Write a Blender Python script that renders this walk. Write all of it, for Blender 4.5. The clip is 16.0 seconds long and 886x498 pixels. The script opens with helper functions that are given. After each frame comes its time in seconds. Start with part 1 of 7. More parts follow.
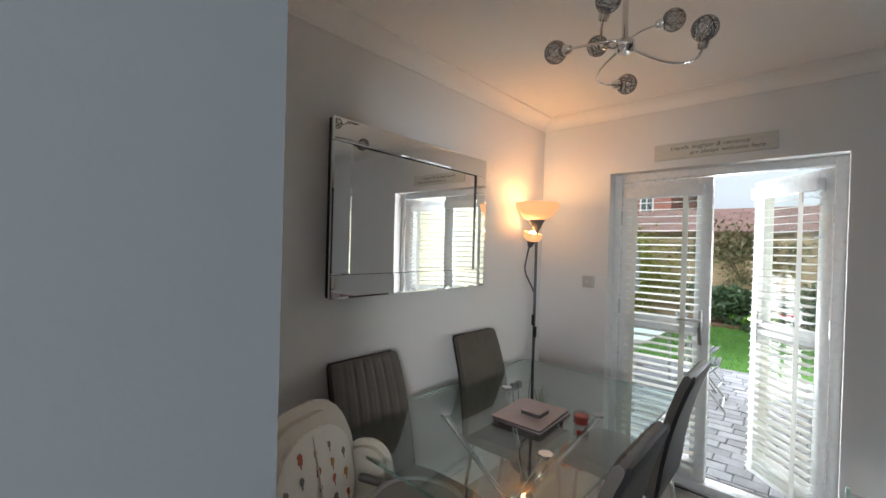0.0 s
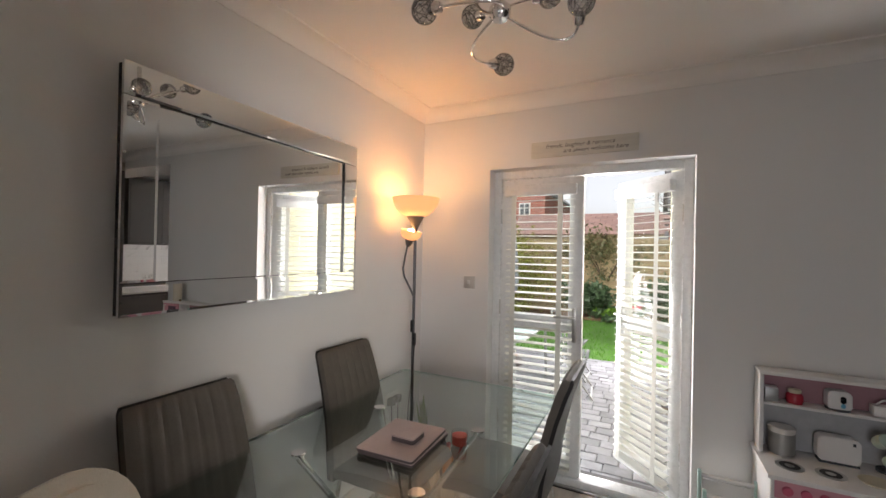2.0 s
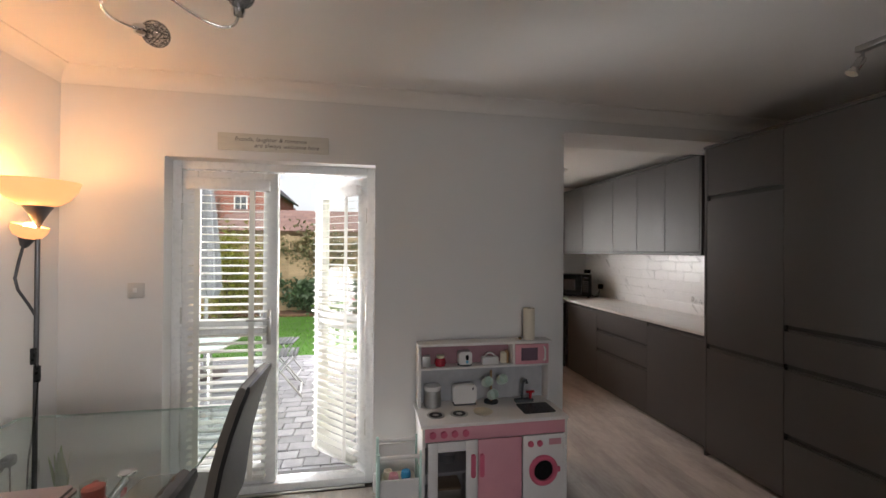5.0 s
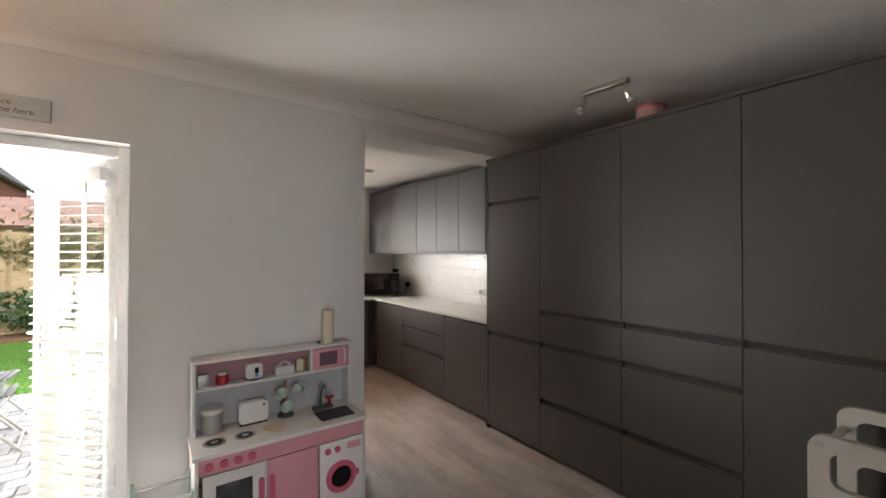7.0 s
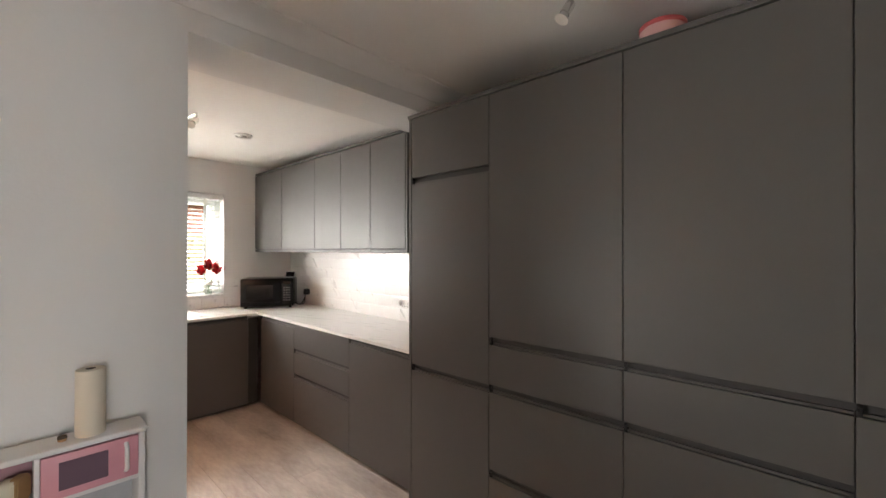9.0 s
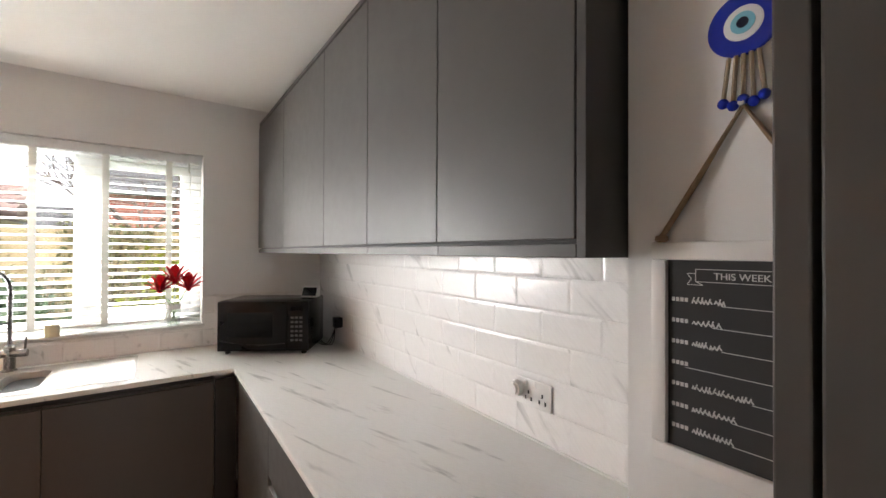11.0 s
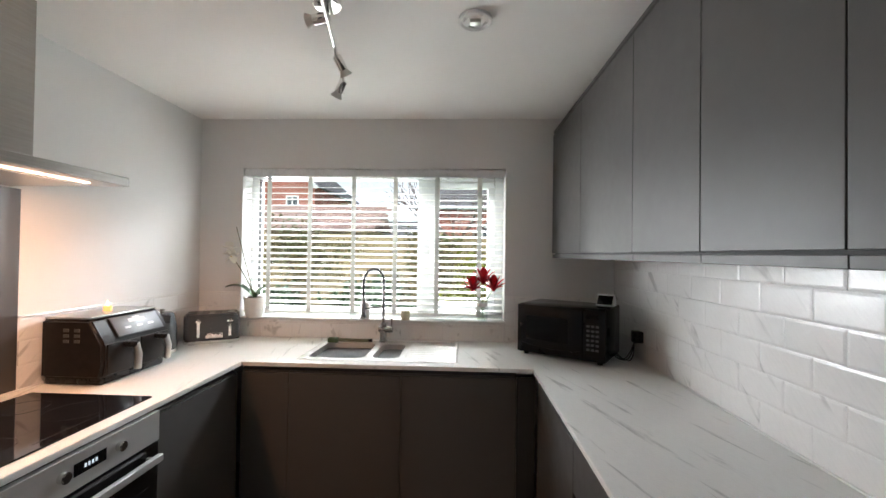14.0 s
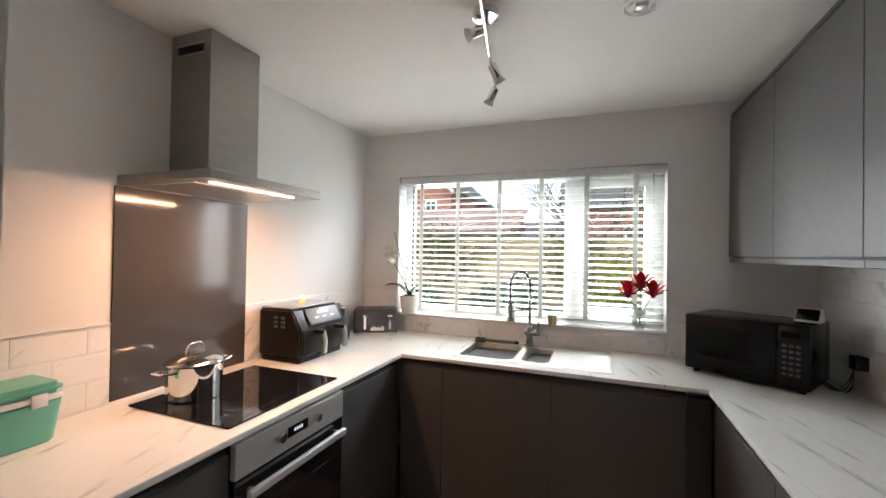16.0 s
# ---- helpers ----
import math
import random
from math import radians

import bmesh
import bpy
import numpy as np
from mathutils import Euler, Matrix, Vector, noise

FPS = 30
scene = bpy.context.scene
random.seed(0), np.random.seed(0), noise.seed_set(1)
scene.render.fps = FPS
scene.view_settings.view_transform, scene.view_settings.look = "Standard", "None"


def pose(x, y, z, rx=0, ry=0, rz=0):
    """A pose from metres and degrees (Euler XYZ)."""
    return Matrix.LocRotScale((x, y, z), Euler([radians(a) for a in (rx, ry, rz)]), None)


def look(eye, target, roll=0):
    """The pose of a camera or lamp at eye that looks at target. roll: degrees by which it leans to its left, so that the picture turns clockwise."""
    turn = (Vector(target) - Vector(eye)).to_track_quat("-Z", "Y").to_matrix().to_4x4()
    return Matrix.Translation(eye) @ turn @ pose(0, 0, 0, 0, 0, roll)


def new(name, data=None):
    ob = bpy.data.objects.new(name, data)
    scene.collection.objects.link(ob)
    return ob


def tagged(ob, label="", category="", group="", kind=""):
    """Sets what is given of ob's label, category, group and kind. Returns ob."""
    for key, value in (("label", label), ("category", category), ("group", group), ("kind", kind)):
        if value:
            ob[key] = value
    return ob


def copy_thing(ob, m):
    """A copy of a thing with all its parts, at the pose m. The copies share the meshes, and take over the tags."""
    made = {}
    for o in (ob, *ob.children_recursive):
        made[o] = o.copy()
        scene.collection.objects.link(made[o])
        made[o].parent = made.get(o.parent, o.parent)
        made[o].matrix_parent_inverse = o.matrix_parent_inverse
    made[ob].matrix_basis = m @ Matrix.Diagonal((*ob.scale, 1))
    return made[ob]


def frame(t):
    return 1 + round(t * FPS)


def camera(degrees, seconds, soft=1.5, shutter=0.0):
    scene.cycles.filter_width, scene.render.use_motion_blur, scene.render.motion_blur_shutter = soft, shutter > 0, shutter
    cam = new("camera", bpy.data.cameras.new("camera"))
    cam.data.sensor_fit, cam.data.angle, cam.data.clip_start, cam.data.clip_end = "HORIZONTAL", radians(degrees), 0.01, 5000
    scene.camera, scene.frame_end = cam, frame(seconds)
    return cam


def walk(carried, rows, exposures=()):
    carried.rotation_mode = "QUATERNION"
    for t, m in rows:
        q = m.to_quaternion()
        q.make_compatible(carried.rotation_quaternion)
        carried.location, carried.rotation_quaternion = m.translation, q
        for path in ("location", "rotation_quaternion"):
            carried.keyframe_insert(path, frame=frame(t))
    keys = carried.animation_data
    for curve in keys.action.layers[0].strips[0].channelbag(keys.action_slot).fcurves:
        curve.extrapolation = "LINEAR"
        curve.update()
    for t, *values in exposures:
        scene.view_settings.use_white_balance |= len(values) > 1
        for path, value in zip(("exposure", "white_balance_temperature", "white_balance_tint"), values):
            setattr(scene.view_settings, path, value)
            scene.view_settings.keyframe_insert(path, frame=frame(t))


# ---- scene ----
# ---- the camera and its walk ----
cam = camera(95.3, 16.0)
PATH = [
    (0, (1.246, 0.979, 1.506), (-0.1, 2.458, 1.49), 1.6),
    (0.5, (1.113, 1.236, 1.48), (-0.264, 2.687, 1.464), 1.4),
    (1, (1.102, 1.26, 1.486), (-0.164, 2.807, 1.477), 1.3),
    (1.5, (1.131, 1.271, 1.473), (0.027, 2.938, 1.485), 1.4),
    (2, (1.16, 1.283, 1.485), (0.252, 3.064, 1.497), 1.2),
    (2.5, (1.191, 1.291, 1.484), (0.493, 3.165, 1.501), 1.0),
    (3, (1.225, 1.298, 1.484), (0.726, 3.235, 1.504), 0.8),
    (3.5, (1.252, 1.306, 1.488), (0.958, 3.284, 1.51), 0.7),
    (4, (1.287, 1.308, 1.493), (1.203, 3.306, 1.515), 0.5),
    (4.2, (1.299, 1.302, 1.504), (1.302, 3.302, 1.519), 0.5),
    (6.3, (1.432, 1.297, 1.511), (2.334, 3.082, 1.526), 0.1),
    (6.5, (1.45, 1.283, 1.514), (2.422, 3.031, 1.526), 0.1),
    (7, (1.474, 1.313, 1.504), (2.646, 2.933, 1.522), 0.1),
    (7.5, (1.514, 1.36, 1.517), (2.854, 2.844, 1.525), 0.0),
    (8, (1.595, 1.408, 1.534), (3.069, 2.76, 1.531), -0.1),
    (8.2, (1.634, 1.442, 1.521), (3.155, 2.741, 1.529), -0.0),
    (10.3, (3.368, 3.61, 1.503), (4.638, 5.155, 1.514), 0.1),
    (10.5, (3.435, 3.696, 1.502), (4.682, 5.259, 1.515), 0.1),
    (11, (3.533, 3.843, 1.499), (4.692, 5.473, 1.514), 0.2),
    (11.5, (3.547, 3.924, 1.494), (4.535, 5.663, 1.512), 0.2),
    (12, (3.545, 3.956, 1.491), (4.331, 5.795, 1.512), 0.3),
    (12.5, (3.54, 3.97, 1.493), (4.083, 5.895, 1.518), 0.4),
    (13, (3.52, 3.984, 1.498), (3.829, 5.959, 1.524), 0.5),
    (13.5, (3.489, 3.982, 1.499), (3.591, 5.98, 1.525), 0.7),
    (14, (3.469, 3.977, 1.506), (3.38, 5.975, 1.531), 0.8),
    (14.5, (3.438, 3.971, 1.518), (3.176, 5.954, 1.537), 0.9),
    (15, (3.418, 3.962, 1.514), (2.989, 5.916, 1.536), 0.9),
    (15.5, (3.392, 3.951, 1.52), (2.812, 5.865, 1.538), 1.0),
    (16, (3.376, 3.95, 1.512), (2.657, 5.816, 1.534), 1.0),
]
walk(cam, [(t, look(eye, target, roll)) for t, eye, target, roll in PATH],
     exposures=[(0.0, 0.0, 5900, 8), (0.6, 0.15, 6350, 13), (1.2, 0.15, 6500, 14), (2.0, 0.05, 6500, 14), (4.2, 0.1, 6450, 14), (6.5, 0.5, 6600, 13), (7.4, 1.0, 6650, 12), (8.2, 1.45, 6650, 12), (10.5, 1.1, 6450, 12), (12.0, 0.8, 6200, 11), (14.0, 0.42, 5950, 8), (16.0, 0.45, 5950, 8)])

# ---- world and light ----
world = bpy.data.worlds.new("overcast_sky")
world.use_nodes = True
scene.world = world
wn = world.node_tree.nodes
sky = wn.new("ShaderNodeTexSky")
sky.sky_type = "NISHITA"
sky.sun_disc = False
sky.sun_elevation = radians(38)
sky.sun_rotation = radians(200)
sky.air_density, sky.dust_density, sky.ozone_density = 1.0, 2.5, 1.0
cloud = wn.new("ShaderNodeHueSaturation")
cloud.inputs["Saturation"].default_value, cloud.inputs["Value"].default_value = 0.22, 1.2
world.node_tree.links.new(sky.outputs[0], cloud.inputs["Color"])
world.node_tree.links.new(cloud.outputs[0], wn["Background"].inputs[0])
wn["Background"].inputs[1].default_value = 0.15


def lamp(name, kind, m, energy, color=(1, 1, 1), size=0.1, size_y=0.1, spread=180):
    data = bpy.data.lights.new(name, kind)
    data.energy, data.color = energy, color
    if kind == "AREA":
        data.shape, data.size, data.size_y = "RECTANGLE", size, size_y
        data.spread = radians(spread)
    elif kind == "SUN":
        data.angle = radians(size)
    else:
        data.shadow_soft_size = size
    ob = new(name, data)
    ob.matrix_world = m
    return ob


# pale sun behind cloud
lamp("sun", "SUN", look((0, 0, 9), (2.2, 6.0, 0)), 1.5, (1.0, 0.96, 0.9), 25)
# added lamps out of view stand in for sky light through doors and window
lamp("door_fill", "AREA", look((0.2, 6.6, 4.0), (1.0, 3.0, 0.9)), 35, (0.95, 0.98, 1.0), 3.0, 1.6, 70)
# low unseen lamp beside the doors, added to lift ceiling and tall units
lamp("door_fill", "AREA", look((-1.1, 5.0, 0.65), (2.6, 2.4, 3.0)), 125, (1.0, 0.98, 0.95), 1.7, 1.4, 140)
lamp("window_fill", "AREA", look((3.2, 8.9, 3.5), (3.4, 5.0, 1.4)), 700, (1.0, 0.98, 0.97), 3.2, 1.5, 150)
lamp("window_fill", "AREA", look((0.65, 8.7, 1.2), (4.2, 4.1, 1.9)), 95, (1.0, 0.97, 0.94), 1.2, 1.6, 110)
lamp("window_fill", "AREA", look((4.75, 7.7, 1.7), (1.6, 5.3, 1.3)), 22, (1.0, 0.98, 0.97), 1.2, 1.8, 110)
# fill lamp added behind the invented opening at the hall's far end
lamp("hall_fill", "AREA", look((1.2, -2.4, 1.5), (1.4, 2.2, 1.6)), 24, (0.88, 0.94, 1.0), 0.9, 1.8)
# fill lamp added to brighten the mirror wall from an unseen room
lamp("added_room_fill", "AREA", look((3.5, -1.75, 1.45), (-0.3, 2.4, 1.8)), 52, (1.0, 0.98, 0.96), 1.3, 1.2, 120)


# ---- materials ----
def material(name, color, rough=0.5, metal=0.0, second=None, scale=8.0, contrast=0.5, bump=0.0, bump_scale=60.0, stretch=(1, 1, 1), vary=0.0,
             transmission=0.0, emit=0.0, emit_color=None, sub=0.0, coat=0.0, spec=0.5, alpha=1.0):
    m = bpy.data.materials.new(name)
    m.use_nodes = True
    nt = m.node_tree
    n, l = nt.nodes, nt.links
    b = n["Principled BSDF"]
    b.inputs["Roughness"].default_value = rough
    b.inputs["Metallic"].default_value = metal
    b.inputs["Transmission Weight"].default_value = transmission
    b.inputs["Coat Weight"].default_value = coat
    b.inputs["Specular IOR Level"].default_value = spec
    b.inputs["Base Color"].default_value = (*color, 1)
    tc = n.new("ShaderNodeTexCoord")
    mp = n.new("ShaderNodeMapping")
    mp.inputs["Scale"].default_value = stretch
    geo = n.new("ShaderNodeNewGeometry")
    l.new(geo.outputs["Position"], mp.inputs["Vector"])
    if second:
        t1, t2 = n.new("ShaderNodeTexNoise"), n.new("ShaderNodeTexNoise")
        t1.inputs["Scale"].default_value, t1.inputs["Detail"].default_value = scale, 6
        t2.inputs["Scale"].default_value, t2.inputs["Detail"].default_value = scale * 7.3, 4
        l.new(mp.outputs[0], t1.inputs["Vector"])
        l.new(mp.outputs[0], t2.inputs["Vector"])
        add = n.new("ShaderNodeMath")
        add.operation = "MULTIPLY_ADD"
        add.inputs[1].default_value = 0.35
        l.new(t2.outputs[0], add.inputs[0])
        l.new(t1.outputs[0], add.inputs[2])
        ramp = n.new("ShaderNodeMapRange")
        ramp.inputs["From Min"].default_value, ramp.inputs["From Max"].default_value = 0.67 - contrast * 0.5, 0.67 + contrast * 0.5
        l.new(add.outputs[0], ramp.inputs[0])
        mix = n.new("ShaderNodeMix")
        mix.data_type = "RGBA"
        mix.inputs[6].default_value, mix.inputs[7].default_value = (*color, 1), (*second, 1)
        l.new(ramp.outputs[0], mix.inputs[0])
        out = mix.outputs[2]
        if vary:
            info, hsv = n.new("ShaderNodeObjectInfo"), n.new("ShaderNodeHueSaturation")
            r = n.new("ShaderNodeMapRange")
            r.inputs["To Min"].default_value, r.inputs["To Max"].default_value = 1 - vary, 1 + vary
            l.new(info.outputs["Random"], r.inputs[0])
            l.new(r.outputs[0], hsv.inputs["Value"])
            l.new(out, hsv.inputs["Color"])
            out = hsv.outputs[0]
        l.new(out, b.inputs["Base Color"])
        rr = n.new("ShaderNodeMapRange")
        rr.inputs["To Min"].default_value, rr.inputs["To Max"].default_value = max(rough - 0.06, 0), min(rough + 0.06, 1)
        l.new(t2.outputs[0], rr.inputs[0])
        l.new(rr.outputs[0], b.inputs["Roughness"])
    if bump:
        t3, bp = n.new("ShaderNodeTexNoise"), n.new("ShaderNodeBump")
        t3.inputs["Scale"].default_value, t3.inputs["Detail"].default_value = bump_scale, 5
        l.new(mp.outputs[0], t3.inputs["Vector"])
        bp.inputs["Strength"].default_value, bp.inputs["Distance"].default_value = bump, 0.004
        l.new(t3.outputs[0], bp.inputs["Height"])
        l.new(bp.outputs[0], b.inputs["Normal"])
    if emit:
        b.inputs["Emission Color"].default_value = (*(emit_color or color), 1)
        b.inputs["Emission Strength"].default_value = emit
    if sub:
        tr, ms = n.new("ShaderNodeBsdfTranslucent"), n.new("ShaderNodeMixShader")
        tr.inputs[0].default_value = (*color, 1)
        ms.inputs[0].default_value = sub
        l.new(b.outputs[0], ms.inputs[1])
        l.new(tr.outputs[0], ms.inputs[2])
        l.new(ms.outputs[0], n["Material Output"].inputs[0])
    return m


def marble(name, base, vein, tilt, scale, amount, rough, vary=0.0, wide=0.05, few=0.45, long=7.0, start=0.62):
    """White stone with short, soft, slanting grey streaks."""
    m = material(name, base, rough, spec=0.38)
    nt = m.node_tree
    n, l = nt.nodes, nt.links
    b = n["Principled BSDF"]
    geo, turn, mp = n.new("ShaderNodeNewGeometry"), n.new("ShaderNodeMapping"), n.new("ShaderNodeMapping")
    turn.inputs["Rotation"].default_value = tilt
    mp.inputs["Scale"].default_value = (scale, scale * long, scale * long)
    src = geo.outputs["Position"]
    if vary:
        info, vm = n.new("ShaderNodeObjectInfo"), n.new("ShaderNodeVectorMath")
        vm.operation = "ADD"
        mul = n.new("ShaderNodeMath")
        mul.operation = "MULTIPLY"
        mul.inputs[1].default_value = vary
        l.new(info.outputs["Random"], mul.inputs[0])
        l.new(src, vm.inputs[0])
        l.new(mul.outputs[0], vm.inputs[1])
        src = vm.outputs[0]
    l.new(src, turn.inputs["Vector"])
    l.new(turn.outputs[0], mp.inputs["Vector"])
    t1, t2, t3 = (n.new("ShaderNodeTexNoise") for _ in range(3))
    for t, s, d, dist in ((t1, 1.0, 4, 0.35), (t2, 0.5, 2, 0.0), (t3, 9.0, 4, 0.0)):
        t.inputs["Scale"].default_value, t.inputs["Detail"].default_value, t.inputs["Distortion"].default_value = s, d, dist
        l.new(mp.outputs[0], t.inputs["Vector"])
    line = n.new("ShaderNodeMapRange")
    line.interpolation_type = "SMOOTHSTEP"
    line.inputs["From Min"].default_value, line.inputs["From Max"].default_value = start - wide, start + wide
    l.new(t1.outputs[0], line.inputs[0])
    gate = n.new("ShaderNodeMapRange")
    gate.inputs["From Min"].default_value, gate.inputs["From Max"].default_value = few, few + 0.1
    l.new(t2.outputs[0], gate.inputs[0])
    mu = n.new("ShaderNodeMath")
    mu.operation = "MULTIPLY"
    l.new(line.outputs[0], mu.inputs[0])
    l.new(gate.outputs[0], mu.inputs[1])
    fine = n.new("ShaderNodeMath")
    fine.operation = "MULTIPLY_ADD"
    fine.inputs[1].default_value = amount
    soft = n.new("ShaderNodeMapRange")
    soft.inputs["From Min"].default_value, soft.inputs["From Max"].default_value, soft.inputs["To Max"].default_value = 0.45, 0.85, 0.10
    l.new(t3.outputs[0], soft.inputs[0])
    l.new(mu.outputs[0], fine.inputs[0])
    l.new(soft.outputs[0], fine.inputs[2])
    mix = n.new("ShaderNodeMix")
    mix.data_type = "RGBA"
    mix.inputs[6].default_value, mix.inputs[7].default_value = (*base, 1), (*vein, 1)
    l.new(fine.outputs[0], mix.inputs[0])
    l.new(mix.outputs[2], b.inputs["Base Color"])
    return m


PLASTER = material("white_painted_plaster", (0.79, 0.78, 0.765), 0.75, second=(0.755, 0.745, 0.73), scale=1.2, contrast=0.9, bump=0.12, bump_scale=90)
HALL_GREY = material("blue_grey_wall", (0.25, 0.27, 0.283), 0.75, second=(0.235, 0.255, 0.267), scale=1.2, contrast=0.9, bump=0.1, bump_scale=90)
CEILING = material("white_ceiling_paint", (0.88, 0.865, 0.84), 0.9, second=(0.85, 0.835, 0.81), scale=1.2, bump=0.06, bump_scale=120)
GLOSS = material("white_gloss_trim", (0.80, 0.80, 0.79), 0.3, second=(0.77, 0.77, 0.76), scale=5)
UPVC = material("white_upvc", (0.82, 0.83, 0.83), 0.28, second=(0.79, 0.80, 0.80), scale=4)
RENDER = material("cream_render", (0.66, 0.61, 0.45), 0.9, second=(0.59, 0.55, 0.40), scale=3, bump=0.4, bump_scale=60)
PLANK = material("limed_oak_laminate", (0.53, 0.48, 0.43), 0.38, second=(0.27, 0.23, 0.20), scale=3.2, contrast=0.5, stretch=(2.2, 0.55, 1), bump=0.12, bump_scale=40, vary=0.10)
GREY = material("matt_graphite_laminate", (0.090, 0.086, 0.081), 0.42, spec=0.36, second=(0.086, 0.082, 0.077), scale=3, bump=0.03, bump_scale=200)
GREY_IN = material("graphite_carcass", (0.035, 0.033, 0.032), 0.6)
VEIN = radians(74)
MARBLE = marble("white_marble_worktop", (0.80, 0.80, 0.77), (0.25, 0.25, 0.235), (0, 0, VEIN), 4.0, 0.55, 0.28, wide=0.07, few=0.50, start=0.645)
TILE = marble("white_marble_tile", (0.86, 0.85, 0.835), (0.27, 0.26, 0.25), (radians(-45), 0, radians(-90)), 3.0, 0.42, 0.24, vary=40.0, wide=0.06, few=0.49, long=6.0, start=0.635)
GROUT = material("white_grout", (0.82, 0.81, 0.79), 0.9)
STEEL = material("brushed_steel", (0.41, 0.385, 0.355), 0.30, 1.0, second=(0.35, 0.33, 0.30), scale=2.0, stretch=(3, 3, 60))
CHROME = material("chrome", (0.78, 0.77, 0.75), 0.09, 1.0)
SATIN = material("satin_nickel", (0.55, 0.54, 0.52), 0.3, 1.0)
BLACK = material("black_plastic", (0.008, 0.008, 0.0085), 0.28, spec=0.3, second=(0.012, 0.012, 0.0125), scale=12)
BLACK_GLASS = material("black_ceramic_glass", (0.008, 0.008, 0.009), 0.05)
SMOKE_GLASS = material("grey_glass_panel", (0.072, 0.072, 0.074), 0.10)
BLIND = material("white_blind_slat", (0.84, 0.84, 0.80), 0.4, second=(0.81, 0.81, 0.77), scale=3, sub=0.3)
TAPE = material("white_blind_tape", (0.82, 0.82, 0.78), 0.9, sub=0.3)
LEATHER = material("brown_grey_leatherette", (0.10, 0.084, 0.068), 0.55, second=(0.075, 0.063, 0.052), scale=14, bump=0.25, bump_scale=300)
BLACK_HIDE = material("black_leatherette", (0.011, 0.0105, 0.010), 0.48, spec=0.25, second=(0.018, 0.017, 0.016), scale=16, bump=0.2, bump_scale=250)
WHITE_PLASTIC = material("white_plastic", (0.80, 0.79, 0.77), 0.35, second=(0.77, 0.76, 0.74), scale=9)
PINK = material("pink_painted_board", (0.70, 0.33, 0.38), 0.45, second=(0.66, 0.30, 0.35), scale=6)
PINK_DEEP = material("deep_pink_plastic", (0.62, 0.12, 0.20), 0.35)
TOY_WHITE = material("white_painted_board", (0.80, 0.78, 0.76), 0.45, second=(0.76, 0.74, 0.72), scale=6)
MINT = material("pale_mint_paint", (0.52, 0.70, 0.64), 0.5, second=(0.48, 0.66, 0.60), scale=8)
RED = material("red_felt", (0.60, 0.014, 0.026), 0.8, second=(0.48, 0.011, 0.022), scale=20, bump=0.2, sub=0.35)
LEAF = material("green_leaf", (0.035, 0.085, 0.025), 0.4, second=(0.05, 0.11, 0.03), scale=12, sub=0.15)


def clear(name, color, rough=0.0, ior=1.45):
    m = material(name, color, rough, transmission=1.0)
    m.node_tree.nodes["Principled BSDF"].inputs["IOR"].default_value = ior
    return m


def thin_glass(name, tint, gloss=0.04):
    """A pane: lets light straight through and mirrors a little."""
    m = bpy.data.materials.new(name)
    m.use_nodes = True
    n, l = m.node_tree.nodes, m.node_tree.links
    tr, gl, mx, lw = n.new("ShaderNodeBsdfTransparent"), n.new("ShaderNodeBsdfGlossy"), n.new("ShaderNodeMixShader"), n.new("ShaderNodeLayerWeight")
    pw, ma = n.new("ShaderNodeMath"), n.new("ShaderNodeMath")
    lw.inputs["Blend"].default_value = 0.5
    pw.operation, ma.operation = "POWER", "MULTIPLY_ADD"
    pw.inputs[1].default_value, ma.inputs[1].default_value, ma.inputs[2].default_value = 5.0, 0.9, gloss
    tr.inputs[0].default_value = (*tint, 1)
    gl.inputs["Roughness"].default_value = 0.0
    l.new(lw.outputs["Facing"], pw.inputs[0])
    l.new(pw.outputs[0], ma.inputs[0])
    l.new(ma.outputs[0], mx.inputs[0])
    l.new(tr.outputs[0], mx.inputs[1])
    l.new(gl.outputs[0], mx.inputs[2])
    l.new(mx.outputs[0], n["Material Output"].inputs[0])
    return m


PANE = thin_glass("window_glass", (0.97, 0.98, 0.97))
TABLE_GLASS = thin_glass("table_glass", (0.88, 0.94, 0.92), 0.12)
EDGE_GLASS = clear("green_glass_edge", (0.45, 0.72, 0.66), 0.05)
MIRROR = material("silver_mirror", (0.88, 0.89, 0.88), 0.0, 1.0)


# ---- building blocks ----
def bm_box(x0, y0, z0, x1, y1, z1, bevel=0.0, seg=2, bm=None):
    bm = bm or bmesh.new()
    r = bmesh.ops.create_cube(bm, size=1.0, matrix=Matrix.Translation(((x0 + x1) / 2, (y0 + y1) / 2, (z0 + z1) / 2)) @ Matrix.Diagonal((abs(x1 - x0), abs(y1 - y0), abs(z1 - z0), 1)))
    if bevel > 0:
        edges = list({e for v in r["verts"] for e in v.link_edges})
        bmesh.ops.bevel(bm, geom=edges, offset=bevel, segments=seg, profile=0.5, affect="EDGES")
    return bm


def bm_cyl(r, z0, z1, r2=None, seg=24, m=None, bm=None, caps=True, bevel=0.0):
    bm = bm or bmesh.new()
    mat = (m or Matrix()) @ Matrix.Translation((0, 0, (z0 + z1) / 2))
    made = bmesh.ops.create_cone(bm, cap_ends=caps, segments=seg, radius1=r, radius2=r if r2 is None else r2, depth=z1 - z0, matrix=mat)
    if bevel:
        rim = [e for e in {e for v in made["verts"] for e in v.link_edges} if any(len(f.verts) > 4 for f in e.link_faces)]
        bmesh.ops.bevel(bm, geom=rim, offset=bevel, segments=2, affect="EDGES")
    return bm


